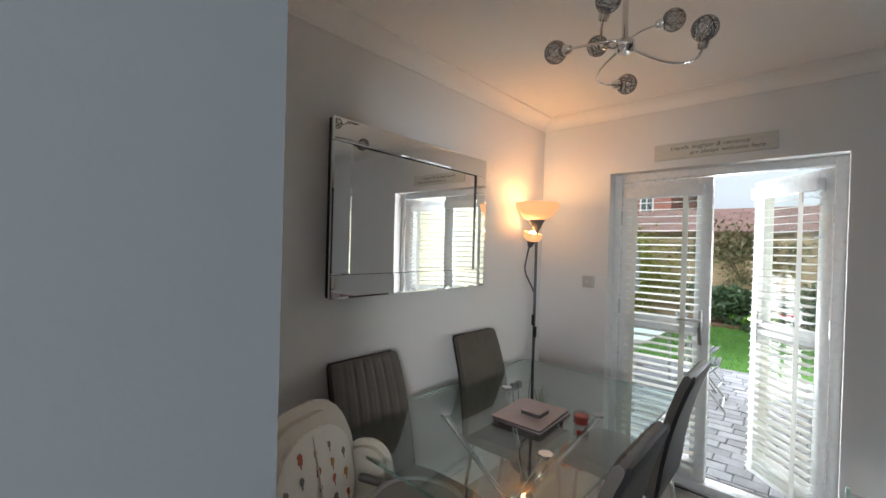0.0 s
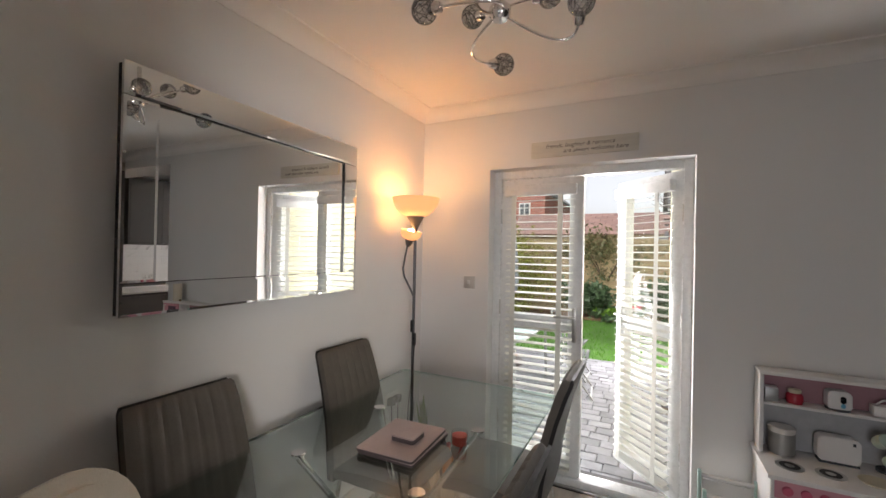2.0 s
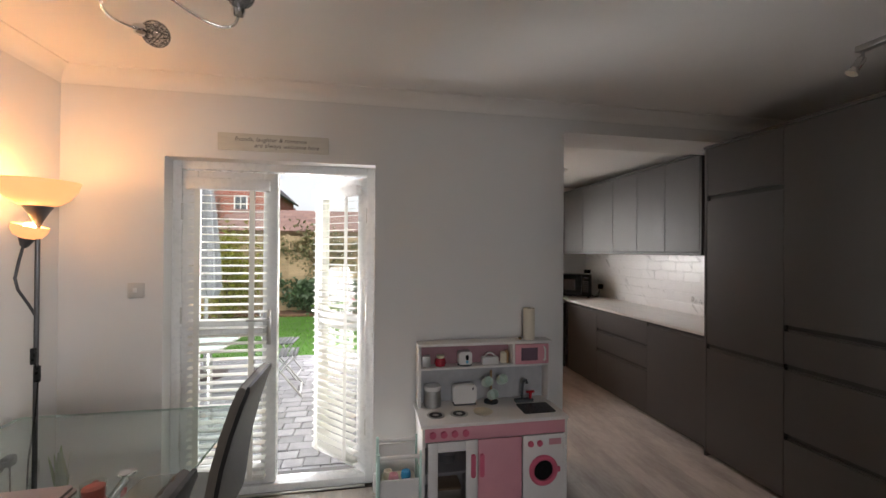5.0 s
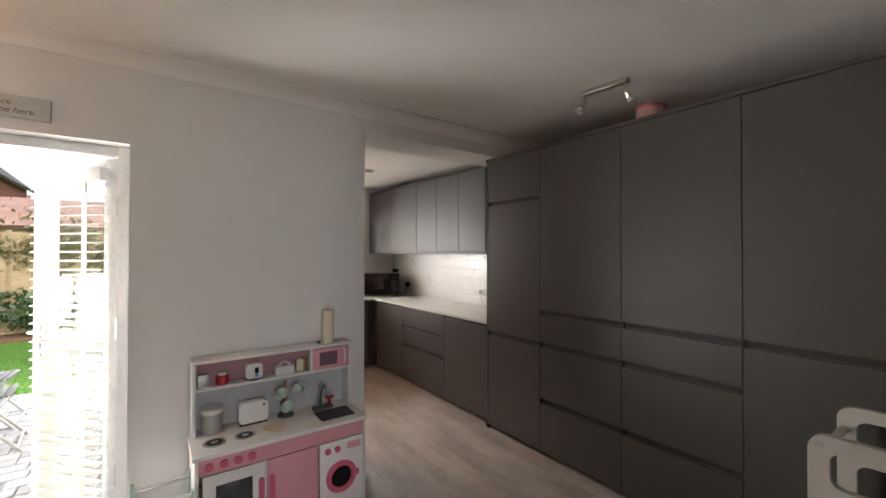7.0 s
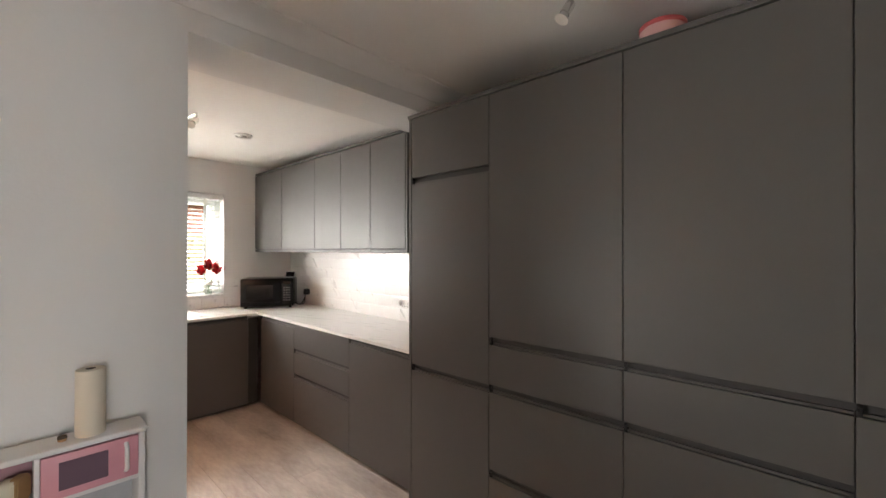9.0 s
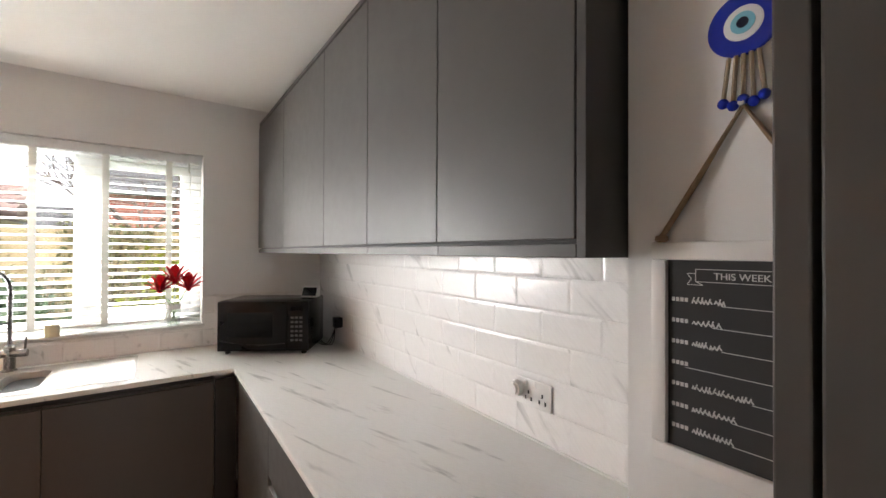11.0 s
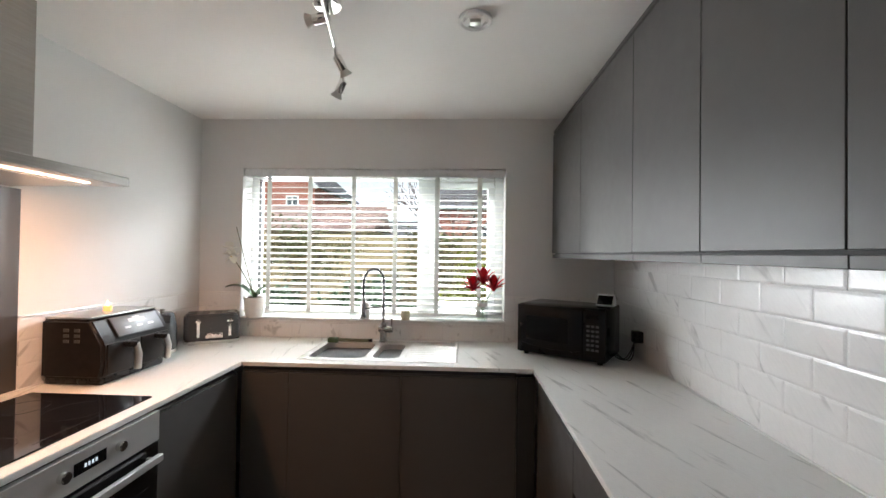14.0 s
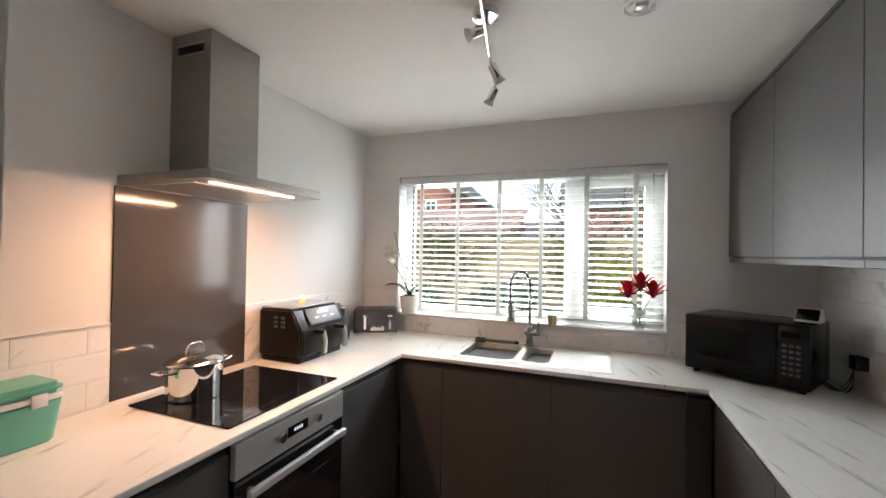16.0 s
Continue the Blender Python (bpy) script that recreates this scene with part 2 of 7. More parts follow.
def bm_lathe(profile, seg=32, m=None, bm=None):
    """Turns a profile of (radius, height) round the z axis."""
    bm = bm or bmesh.new()
    m = m or Matrix()
    rings = []
    for r, z in profile:
        if r < 1e-5:
            rings.append([bm.verts.new(m @ Vector((0, 0, z)))])
        else:
            rings.append([bm.verts.new(m @ Vector((r * math.cos(2 * math.pi * i / seg), r * math.sin(2 * math.pi * i / seg), z))) for i in range(seg)])
    for a, b in zip(rings, rings[1:]):
        for i in range(seg):
            j = (i + 1) % seg
            if len(a) == 1 and len(b) > 1:
                bm.faces.new((a[0], b[j], b[i]))
            elif len(b) == 1 and len(a) > 1:
                bm.faces.new((a[i], a[j], b[0]))
            elif len(a) > 1:
                bm.faces.new((a[i], a[j], b[j], b[i]))
    bmesh.ops.recalc_face_normals(bm, faces=bm.faces[:])
    return bm


def bm_tube(points, r, seg=10, bm=None, taper=1.0):
    """A round bar through the points."""
    bm = bm or bmesh.new()
    pts = [Vector(p) for p in points]
    rings = []
    up = Vector((0.13, 0.27, 0.95))
    for i, p in enumerate(pts):
        d = (pts[min(i + 1, len(pts) - 1)] - pts[max(i - 1, 0)]).normalized()
        a = d.cross(up if abs(d.dot(up.normalized())) < 0.95 else Vector((1, 0, 0))).normalized()
        b = d.cross(a).normalized()
        rr = r * (1 + (taper - 1) * i / max(len(pts) - 1, 1))
        rings.append([bm.verts.new(p + rr * (math.cos(2 * math.pi * k / seg) * a + math.sin(2 * math.pi * k / seg) * b)) for k in range(seg)])
    for a, b in zip(rings, rings[1:]):
        best = min(range(seg), key=lambda s: sum((a[k].co - b[(k + s) % seg].co).length for k in range(0, seg, 3)))
        for k in range(seg):
            bm.faces.new((a[k], a[(k + 1) % seg], b[(k + 1 + best) % seg], b[(k + best) % seg]))
    bm.faces.new(rings[0][::-1])
    bm.faces.new(rings[-1])
    bmesh.ops.recalc_face_normals(bm, faces=bm.faces[:])
    return bm


def arc(p0, p1, p2, n=12):
    """Points on a smooth curve from p0 to p2, drawn towards p1."""
    a, b, c = Vector(p0), Vector(p1), Vector(p2)
    return [(1 - t) ** 2 * a + 2 * t * (1 - t) * b + t * t * c for t in (i / n for i in range(n + 1))]


def bm_prism(outline, z0, z1, m=None, bm=None, bevel=0.0):
    """An outline in x and y, raised from z0 to z1."""
    bm = bm or bmesh.new()
    m = m or Matrix()
    lo = [bm.verts.new(m @ Vector((x, y, z0))) for x, y in outline]
    hi = [bm.verts.new(m @ Vector((x, y, z1))) for x, y in outline]
    k = len(outline)
    fs = [bm.faces.new(lo[::-1]), bm.faces.new(hi)]
    fs += [bm.faces.new((lo[i], lo[(i + 1) % k], hi[(i + 1) % k], hi[i])) for i in range(k)]
    bmesh.ops.recalc_face_normals(bm, faces=fs)
    if bevel:
        bmesh.ops.bevel(bm, geom=[e for f in fs[:2] for e in f.edges], offset=bevel, segments=2, affect="EDGES")
    return bm


def rounded(w, h, r, n=5, cx=0.0, cy=0.0):
    """The outline of a rectangle with round corners."""
    pts = []
    for sx, sy, a0 in ((1, 1, 0), (-1, 1, 90), (-1, -1, 180), (1, -1, 270)):
        for i in range(n + 1):
            a = radians(a0 + 90 * i / n)
            pts.append((cx + sx * (w / 2 - r) + r * math.cos(a), cy + sy * (h / 2 - r) + r * math.sin(a)))
    return pts


def finish(bm, name, mat, smooth=False):
    me = bpy.data.meshes.new(name)
    bm.to_mesh(me)
    bm.free()
    me.materials.append(mat)
    if smooth:
        me.polygons.foreach_set("use_smooth", [True] * len(me.polygons))
        me.set_sharp_from_angle(angle=radians(38))
    return me


def part(name, bm, mat, parent, label="", smooth=True):
    ob = new(name, finish(bm, name, mat, smooth))
    ob.parent = parent
    return tagged(ob, label)


def thing(name, x, y, z, rz, label, category, group="", kind=""):
    ob = new(name)
    ob.empty_display_size = 0.1
    ob.matrix_world = pose(x, y, z, 0, 0, rz)
    return tagged(ob, label, category, group, kind)


def solid(name, bm, mat, label, category, kind="", smooth=True, m=None):
    ob = new(name, finish(bm, name, mat, smooth))
    if m:
        ob.matrix_world = m
    return tagged(ob, label, category, "", kind)


def structure(name, bm, mat, label, category, smooth=False):
    return solid(name, bm, mat, label, category, "structure", smooth)


# ---- the plan, in metres ----
WX = -0.33            # mirror wall
DY, DT = 3.87, 0.36   # wall with the garden doors: inner face, thickness
DX0, DX1, DH = 0.19, 1.385, 2.045
JX = 2.66             # jamb of the kitchen opening
LINTEL = 2.332
TF = 3.831            # fronts of the tall units
KL, KR, KY = 1.587, 4.53, 6.81
CEIL, KCEIL = 2.50, 2.457
NY = 1.31             # wall beside the entrance
WIN = (1.895, 3.775, 1.04, 2.105)
CT = 0.90

# ---- shell ----
b = bm_box(WX - 0.12, 1.245, 0, WX, DY + DT, CEIL)
structure("wall_west", b, PLASTER, "plain white painted plaster wall behind the mirror", "wall")
b = bm_box(WX, DY, 0, DX0, DY + DT, CEIL)
bm_box(DX0, DY, DH, DX1, DY + DT, CEIL, bm=b)
bm_box(DX1, DY, 0, JX, DY + DT, CEIL, bm=b)
bm_box(JX, DY, LINTEL, KR + 0.12, DY + DT, CEIL, bm=b)
bm_box(4.205, 3.945, 0, KR + 0.12, DY + DT, LINTEL, bm=b)
structure("wall_north", b, PLASTER, "white plaster wall with the garden doorway and kitchen opening", "wall")
b = bm_box(WX - 0.12, 1.145, 0, 0.58, 1.245, CEIL)
bm_box(0.70, 1.145, 2.10, 2.10, 1.245, CEIL, bm=b)
structure("wall_south", b, PLASTER, "plain white painted wall beside the entrance", "wall")
b = bm_box(2.10, 1.20, 0, 4.60, NY, CEIL)
structure("wall_entrance", b, PLASTER, "white painted wall running up to the tall units", "wall")
b = bm_box(4.46, NY, 0, 4.58, 3.945, CEIL)
structure("wall_east", b, PLASTER, "plain white wall behind the tall units", "wall")
# short hall behind the entrance; unseen end and side openings added for fill lamps
b = bm_box(0.58, -1.5, 0, 0.70, 1.245, CEIL)
bm_box(2.10, -1.5, 0, 2.22, -1.25, CEIL, bm=b)
bm_box(2.10, 0.80, 0, 2.22, 1.20, CEIL, bm=b)
bm_box(2.10, -1.25, 2.10, 2.22, 0.80, CEIL, bm=b)
bm_box(0.58, -1.62, 0, 0.95, -1.5, CEIL, bm=b)
bm_box(1.85, -1.62, 0, 2.22, -1.5, CEIL, bm=b)
bm_box(0.95, -1.62, 2.1, 1.85, -1.5, CEIL, bm=b)
structure("wall_hall", b, HALL_GREY, "plain blue-grey hall walls", "wall")
# unseen room added beside the hall, with an opening for its fill lamp
b = bm_box(4.60, -1.62, 0, 4.72, 1.31, CEIL)
bm_box(2.22, -1.62, 0, 2.75, -1.5, CEIL, bm=b)
bm_box(4.25, -1.62, 0, 4.60, -1.5, CEIL, bm=b)
bm_box(2.75, -1.62, 0, 4.25, -1.5, 0.85, bm=b)
bm_box(2.75, -1.62, 2.15, 4.25, -1.5, CEIL, bm=b)
structure("wall_added_room", b, PLASTER, "plain white added walls round an unseen opening for light", "wall")
# kitchen
b = bm_box(KL - 0.187, DY + DT, -0.1, KL, KY + 0.25, KCEIL + 0.1)
structure("kitchen_wall_west", b, PLASTER, "white painted kitchen wall behind the hob", "wall")
b = bm_box(KL - 0.192, DY + DT, -0.1, KL - 0.187, KY + 0.25, 2.75)
structure("outer_render", b, RENDER, "cream rendered outer face of the kitchen", "wall")
x0, x1, z0, z1 = WIN
b = bm_box(KL, KY, -0.1, x0, KY + 0.25, KCEIL + 0.1)
bm_box(x1, KY, -0.1, KR, KY + 0.25, KCEIL + 0.1, bm=b)
bm_box(x0, KY, -0.1, x1, KY + 0.25, z0 - 0.02, bm=b)
bm_box(x0, KY, z1, x1, KY + 0.25, KCEIL + 0.1, bm=b)
structure("kitchen_wall_north", b, PLASTER, "white painted kitchen wall with the window", "wall")
b = bm_box(KR, DY + DT, -0.1, KR + 0.2, KY + 0.25, KCEIL + 0.1)
structure("kitchen_wall_east", b, PLASTER, "white kitchen wall under and over marble tiles", "wall")
structure("ceiling_dining", bm_box(-1.42, -1.62, CEIL, 4.73, DY + DT, CEIL + 0.12), CEILING, "plain white painted ceiling", "ceiling")
structure("ceiling_kitchen", bm_box(KL - 0.187, DY + DT, KCEIL, KR + 0.2, KY + 0.25, KCEIL + 0.12), CEILING, "plain white painted kitchen ceiling", "ceiling")


def coving(name, length, m):
    """A concave plaster cove, 95 mm deep, with a small bead at each edge."""
    prof = [(0, -0.078), (0.006, -0.078), (0.008, -0.07)]
    prof += [(0.008 + 0.082 * (1 - math.cos(radians(a))), -0.07 + 0.062 * math.sin(radians(a))) for a in range(0, 91, 10)]
    prof += [(0.096, -0.008), (0.098, 0.0), (0, 0)]
    bm = bmesh.new()
    ends = [[bm.verts.new(m @ Vector((x, u, z))) for x, z in prof] for u in (0, length)]
    k = len(prof)
    for i in range(k):
        bm.faces.new((ends[0][i], ends[0][(i + 1) % k], ends[1][(i + 1) % k], ends[1][i]))
    bm.faces.new(ends[0])
    bm.faces.new(ends[1][::-1])
    bmesh.ops.recalc_face_normals(bm, faces=bm.faces[:])
    structure(name, bm, CEILING, "white plaster coving between wall and ceiling", "coving", smooth=True)


coving("trim_west", DY - 1.245, pose(WX, 1.245, CEIL))
coving("trim_north", 4.46 - WX, pose(WX, DY, CEIL, 0, 0, -90))
coving("trim_entrance", 4.46 - 2.10, pose(4.46, NY, CEIL, 0, 0, 90))


def skirting(name, boxes):
    bm = bmesh.new()
    for x0, y0, x1, y1 in boxes:
        bm_box(x0, y0, 0, x1, y1, 0.12, 0.004, bm=bm)
    structure(name, bm, GLOSS, "white gloss painted skirting board", "skirting")


skirting("baseboard_west", [(WX, 1.245, WX + 0.018, DY)])
skirting("baseboard_north", [(WX + 0.018, DY - 0.018, DX0 - 0.005, DY), (DX1 + 0.005, DY - 0.018, JX, DY)])


# ---- garden doors ----
def venetian(parent, x0, x1, z0, z1, y, pitch, tilt, tapes, box_h, depth=0.045, box_w=0.0):
    """A venetian blind under parent: head box, slats on a shared mesh, ladder tapes, bottom rail, cord."""
    part("head_box", bm_box(x0 - box_w, y - depth / 2 - 0.006, z1 - box_h, x1 + box_w, y + depth / 2, z1, 0.006), UPVC, parent, "white painted head box")
    bm = bmesh.new()
    n = 4
    rows = []
    for i in range(n + 1):
        u = -depth / 2 + depth * i / n
        w = 0.0022 * math.cos(math.pi * (i / n - 0.5))
        rows.append([bm.verts.new((sx, u, w + dz)) for sx in (x0 + 0.004, x1 - 0.004) for dz in (0.0014, -0.0014)])
    for a, c in zip(rows, rows[1:]):
        bm.faces.new((a[0], a[2], c[2], c[0]))
        bm.faces.new((a[1], c[1], c[3], a[3]))
        bm.faces.new((a[0], c[0], c[1], a[1]))
        bm.faces.new((a[2], a[3], c[3], c[2]))
    bm.faces.new((rows[0][0], rows[0][1], rows[0][3], rows[0][2]))
    bm.faces.new((rows[-1][0], rows[-1][2], rows[-1][3], rows[-1][1]))
    me = finish(bm, "slat", BLIND)
    z = z1 - box_h - pitch * 0.7
    while z > z0 + 0.03:
        ob = new("slat", me)
        ob.parent = parent
        ob.matrix_basis = pose(0, y, z, tilt + random.uniform(-1.5, 1.5))
        z -= pitch
    part("bottom_rail", bm_box(x0 + 0.004, y - depth / 2, z0, x1 - 0.004, y + depth / 2, z0 + 0.018, 0.004), BLIND, parent)
    for x in tapes:
        part("ladder_tape", bm_box(x - 0.016, y - depth / 2 - 0.004, z0, x + 0.016, y - depth / 2 - 0.003, z1 - box_h), TAPE, parent)
    part("cord", bm_tube([(x1 - 0.07, y - depth / 2 - 0.008, z1 - box_h), (x1 - 0.07, y - depth / 2 - 0.008, z1 - box_h - 0.06)], 0.0035), SATIN, parent)


def glazed_leaf(name, x, y, rz, w, h, hinge_left, label):
    """A white upvc door leaf with glass, mid rail, handle and its own blind. Local x runs from the hinge, y is outwards."""
    leaf = thing(name, x, y, 0.06, rz, label, "door", "garden doors", "structure")
    s = 1 if hinge_left else -1
    a, c = sorted((0.0, s * w))
    st = 0.085
    part("stile", bm_box(a, 0, 0, a + st, 0.065, h, 0.006), UPVC, leaf)
    part("stile", bm_box(c - st, 0, 0, c, 0.065, h, 0.006), UPVC, leaf)
    part("top_rail", bm_box(a + st, 0.002, h - st, c - st, 0.063, h, 0.005), UPVC, leaf)
    part("bottom_rail", bm_box(a + st, 0.002, 0, c - st, 0.063, 0.13, 0.005), UPVC, leaf)
    part("mid_rail", bm_box(a + st, 0.002, 0.93, c - st, 0.063, 1.01, 0.005), UPVC, leaf)
    for z0, z1 in ((0.13, 0.93), (1.01, h - st)):
        pane = part("pane", bm_box(a + st - 0.01, 0.030, z0 - 0.01, c - st + 0.01, 0.036, z1 + 0.01), PANE, leaf, "clear glass pane", smooth=False)
        pane.visible_shadow = False
    hx = c - 0.045 if hinge_left else a + 0.045
    plate = part("handle", bm_box(hx - 0.014, -0.012, 0.86, hx + 0.014, 0.0, 1.08, 0.005), SATIN, leaf, "satin metal lever handle")
    part("lever", bm_tube([(hx, -0.012, 1.02), (hx, -0.05, 1.02), (hx - s * 0.02, -0.055, 1.02), (hx - s * 0.12, -0.055, 1.02)], 0.008), SATIN, plate)
    for z in (0.25, 1.0, h - 0.3):
        part("hinge", bm_cyl(0.009, z, z + 0.1, m=pose(0.0 - s * 0.004, 0.004, 0)), SATIN, leaf)
    blind = new("blind")
    blind.parent = leaf
    tagged(blind, "white slatted venetian blind on the door")
    venetian(blind, a + st - 0.035, c - st + 0.035, 0.05, h - 0.05, -0.032, 0.047, 8, [a + st + 0.02, c - st - 0.05], 0.07, box_w=0.012)
    return leaf


FY = DY + 0.10
frame_ob = thing("door_frame", 0.79, FY, 0, 0, "white upvc double door frame with low threshold", "door frame", "", "structure")
fx0, fx1 = DX0 - 0.79, DX1 - 0.79
for a, c in ((fx0, fx0 + 0.05), (fx1 - 0.05, fx1)):
    part("jamb", bm_box(a, 0, 0, c, 0.075, DH, 0.004), UPVC, frame_ob)
part("head", bm_box(fx0 + 0.05, 0, DH - 0.05, fx1 - 0.05, 0.075, DH, 0.004), UPVC, frame_ob)
part("threshold", bm_box(fx0 + 0.05, -0.01, 0, fx1 - 0.05, 0.10, 0.055, 0.006), UPVC, frame_ob)
part("weather_strip", bm_box(fx0 + 0.05, -0.035, 0.0, fx1 - 0.05, -0.011, 0.012, 0.003), SATIN, frame_ob)
LW_LEAF = (DX1 - DX0 - 0.10) / 2 - 0.003
glazed_leaf("door_1", DX0 + 0.052, FY + 0.005, 0, LW_LEAF, DH - 0.118, True, "closed white glazed garden door with a white venetian blind")
glazed_leaf("door_2", DX1 - 0.052, FY + 0.012, -47, LW_LEAF, DH - 0.118, False, "white glazed garden door standing open with a white blind")

# ---- kitchen window ----
x0, x1, z0, z1 = WIN
win = thing("window_1", x0, KY + 0.13, z0, 0, "white upvc kitchen window with fixed light and casement", "window", "", "structure")
W, H = x1 - x0, z1 - z0
part("window_frame", bm_box(0, 0, 0, W, 0.07, 0.06, 0.004, bm=bm_box(0, 0, H - 0.06, W, 0.07, H, 0.004, bm=bm_box(0, 0, 0.06, 0.06, 0.07, H - 0.06, 0.004, bm=bm_box(W - 0.06, 0, 0.06, W, 0.07, H - 0.06, 0.004)))), UPVC, win)
part("mullion", bm_box(1.254, -0.004, 0.06, 1.387, 0.074, H - 0.06, 0.004), UPVC, win)
sash = part("sash", bm_box(1.387, 0.004, 0.06, W - 0.06, 0.06, 0.115, 0.006, bm=bm_box(1.387, 0.004, H - 0.115, W - 0.06, 0.06, H - 0.06, 0.006, bm=bm_box(W - 0.115, 0.004, 0.115, W - 0.06, 0.06, H - 0.115, 0.006))), UPVC, win, "white opening casement")
part("window_handle", bm_box(1.335, -0.02, 0.42, 1.352, -0.004, 0.55, 0.004), GLOSS, sash)
for a, c in ((0.06, 1.254), (1.387, W - 0.11)):
    part("pane", bm_box(a - 0.005, 0.030, 0.055, c + 0.005, 0.036, H - 0.055), PANE, win, "clear glass pane", smooth=False).visible_shadow = False
part("gasket", bm_box(0.060, -0.001, 0.06, 0.066, 0.03, H - 0.06), GREY_IN, win, "thin dark window seal", smooth=False)
part("window_sill", bm_box(-0.0, -0.13, -0.018, W, 0.0, 0.0, 0.003), GLOSS, win, "white gloss window board")
part("window_sill", bm_box(-0.012, -0.148, -0.018, W + 0.012, -0.13, 0.0, 0.005), GLOSS, win, "white gloss window board")
blind_ob = thing("venetian_blind", 0, 0, 0, 0, "white wide-slat venetian blind, lowered and open, in window", "blind")
venetian(blind_ob, x0 + 0.006, x1 - 0.006, z0 + 0.028, z1 - 0.002, KY + 0.045, 0.0435, 10, [2.085, 2.383, 2.70, 3.0, 3.298, 3.597], 0.055, depth=0.05)


# ---- tall units ----
def front(parent, name, y0, y1, z0, z1, x):
    """A matt slab front facing -x; with eased edges."""
    return part(name, bm_box(x, y0 + 0.0015, z0, x + 0.019, y1 - 0.0015, z1, 0.0018), GREY, parent, smooth=False)


def tall_unit(y0, y1, fronts, recesses, label):
    u = thing("tall_unit", TF, (y0 + y1) / 2, 0, 0, label, "cabinet", "wall of tall units")
    a, c = y0 - (y0 + y1) / 2, y1 - (y0 + y1) / 2
    part("body", bm_box(0.024, a, 0.02, 0.60, c, 2.28), GREY_IN, u, "dark grey carcass", smooth=False)
    for name, z0, z1 in fronts:
        front(u, name, a, c, z0, z1, 0)
    # Dark carcass left bare above each rail paints the channel's shade.
    for z in recesses:
        part("finger_recess", bm_box(0.012, a + 0.002, z - 0.036, 0.0238, c - 0.002, z - 0.027, 0.001), GREY, u, "recessed finger-pull rail", smooth=False)
        # Black block painted in for the dark hollow at the channel's open end.
        part("channel_end_shade", bm_box(0.001, c - 0.016, z - 0.0365, 0.0125, c - 0.003, z + 0.0005), BLACK, u, "black block for the shaded end of finger channel", smooth=False)
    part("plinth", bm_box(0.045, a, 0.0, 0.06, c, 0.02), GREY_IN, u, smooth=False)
    return u


tall_unit(3.337, 3.905, [("door", 0.03, 0.800), ("door", 0.838, 1.898), ("door", 1.936, 2.285)], [0.837, 1.935], "tall graphite handleless unit with three doors")
for a, c in ((2.692, 3.337), (2.060, 2.692)):
    tall_unit(a, c, [("drawer", 0.03, 0.385), ("drawer", 0.423, 0.805), ("drawer", 0.843, 1.040), ("door", 1.078, 2.285)], [0.422, 0.842, 1.077], "tall graphite handleless unit with three drawers and a door")
tall_unit(1.443, 2.060, [("door", 0.03, 1.040), ("door", 1.078, 2.285)], [1.077], "tall graphite handleless unit with two doors")
u = solid("filler_panel", bm_box(TF + 0.004, NY + 0.002, 0.0, TF + 0.02, 1.441, 2.285, 0.0015), GREY, "narrow graphite filler panel between tall unit and wall", "panel", smooth=False)
u = solid("end_panel", bm_box(TF - 0.001, 3.907, 0.0, 4.203, 3.925, 2.285, 0.0015), GREY, "graphite end panel of the tall units", "panel", smooth=False)
u = solid("cornice", bm_box(TF - 0.012, NY + 0.002, 2.287, TF + 0.60, 3.926, 2.307, 0.002), GREY, "flat graphite top panel over the tall units", "panel", smooth=False)

# ---- kitchen wall units ----
WF = 4.10
edges = [6.808, 6.154, 5.499, 5.075, 4.668, 4.262]
for y1, y0 in zip(edges, edges[1:]):
    u = thing("wall_unit", WF, (y0 + y1) / 2, 1.49, 0, "graphite handleless wall cabinet over the marble tiles", "cabinet", "wall units")
    a, c = y0 - (y0 + y1) / 2, y1 - (y0 + y1) / 2
    part("body", bm_box(0.021, a, 0.02, KR - WF, c, 0.86), GREY_IN, u, "dark grey carcass", smooth=False)
    front(u, "door", a, c, 0.032, 0.848, 0)
    part("pelmet", bm_box(0.004, a + 0.001, 0.0, 0.02, c - 0.001, 0.024, 0.0015), GREY, u, smooth=False)
solid("end_panel", bm_box(WF + 0.002, 4.243, 1.49, KR - 0.003, 4.2615, 2.345, 0.0015), GREY, "graphite end panel closing the wall cabinets", "panel", smooth=False)
solid("top_panel", bm_box(WF + 0.002, 4.243, 2.351, KR - 0.003, 6.806, 2.369, 0.0015), GREY, "flat graphite panel on top of the wall cabinets", "panel", smooth=False)

# ---- base units ----
BT = CT - 0.022


def base_unit(name, x, y, rz, w, fronts, label, group="base units", depth=0.56):
    """Local x runs along the run, y into the unit; the front face is at y = 0."""
    u = thing(name, x, y, 0, rz, label, "cabinet", group)
    part("body", bm_box(0, 0.024, 0.10, w, depth, BT - 0.004), GREY_IN, u, "dark grey carcass", smooth=False)
    for kind, z0, z1 in fronts:
        part(kind, bm_box(0.0015, 0, z0, w - 0.0015, 0.019, z1, 0.0018), GREY, u, smooth=False)
    tops = [f[2] for f in fronts]
    # Carcass colour above the low rail stands in for shade in the channel.
    for z in tops:
        part("finger_recess", bm_box(0.002, 0.012, z + 0.001, w - 0.002, 0.0235, min(z + 0.011, BT - 0.004), 0.0015), GREY, u, "recessed finger-pull rail", smooth=False)
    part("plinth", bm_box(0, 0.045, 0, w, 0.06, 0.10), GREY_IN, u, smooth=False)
    return u


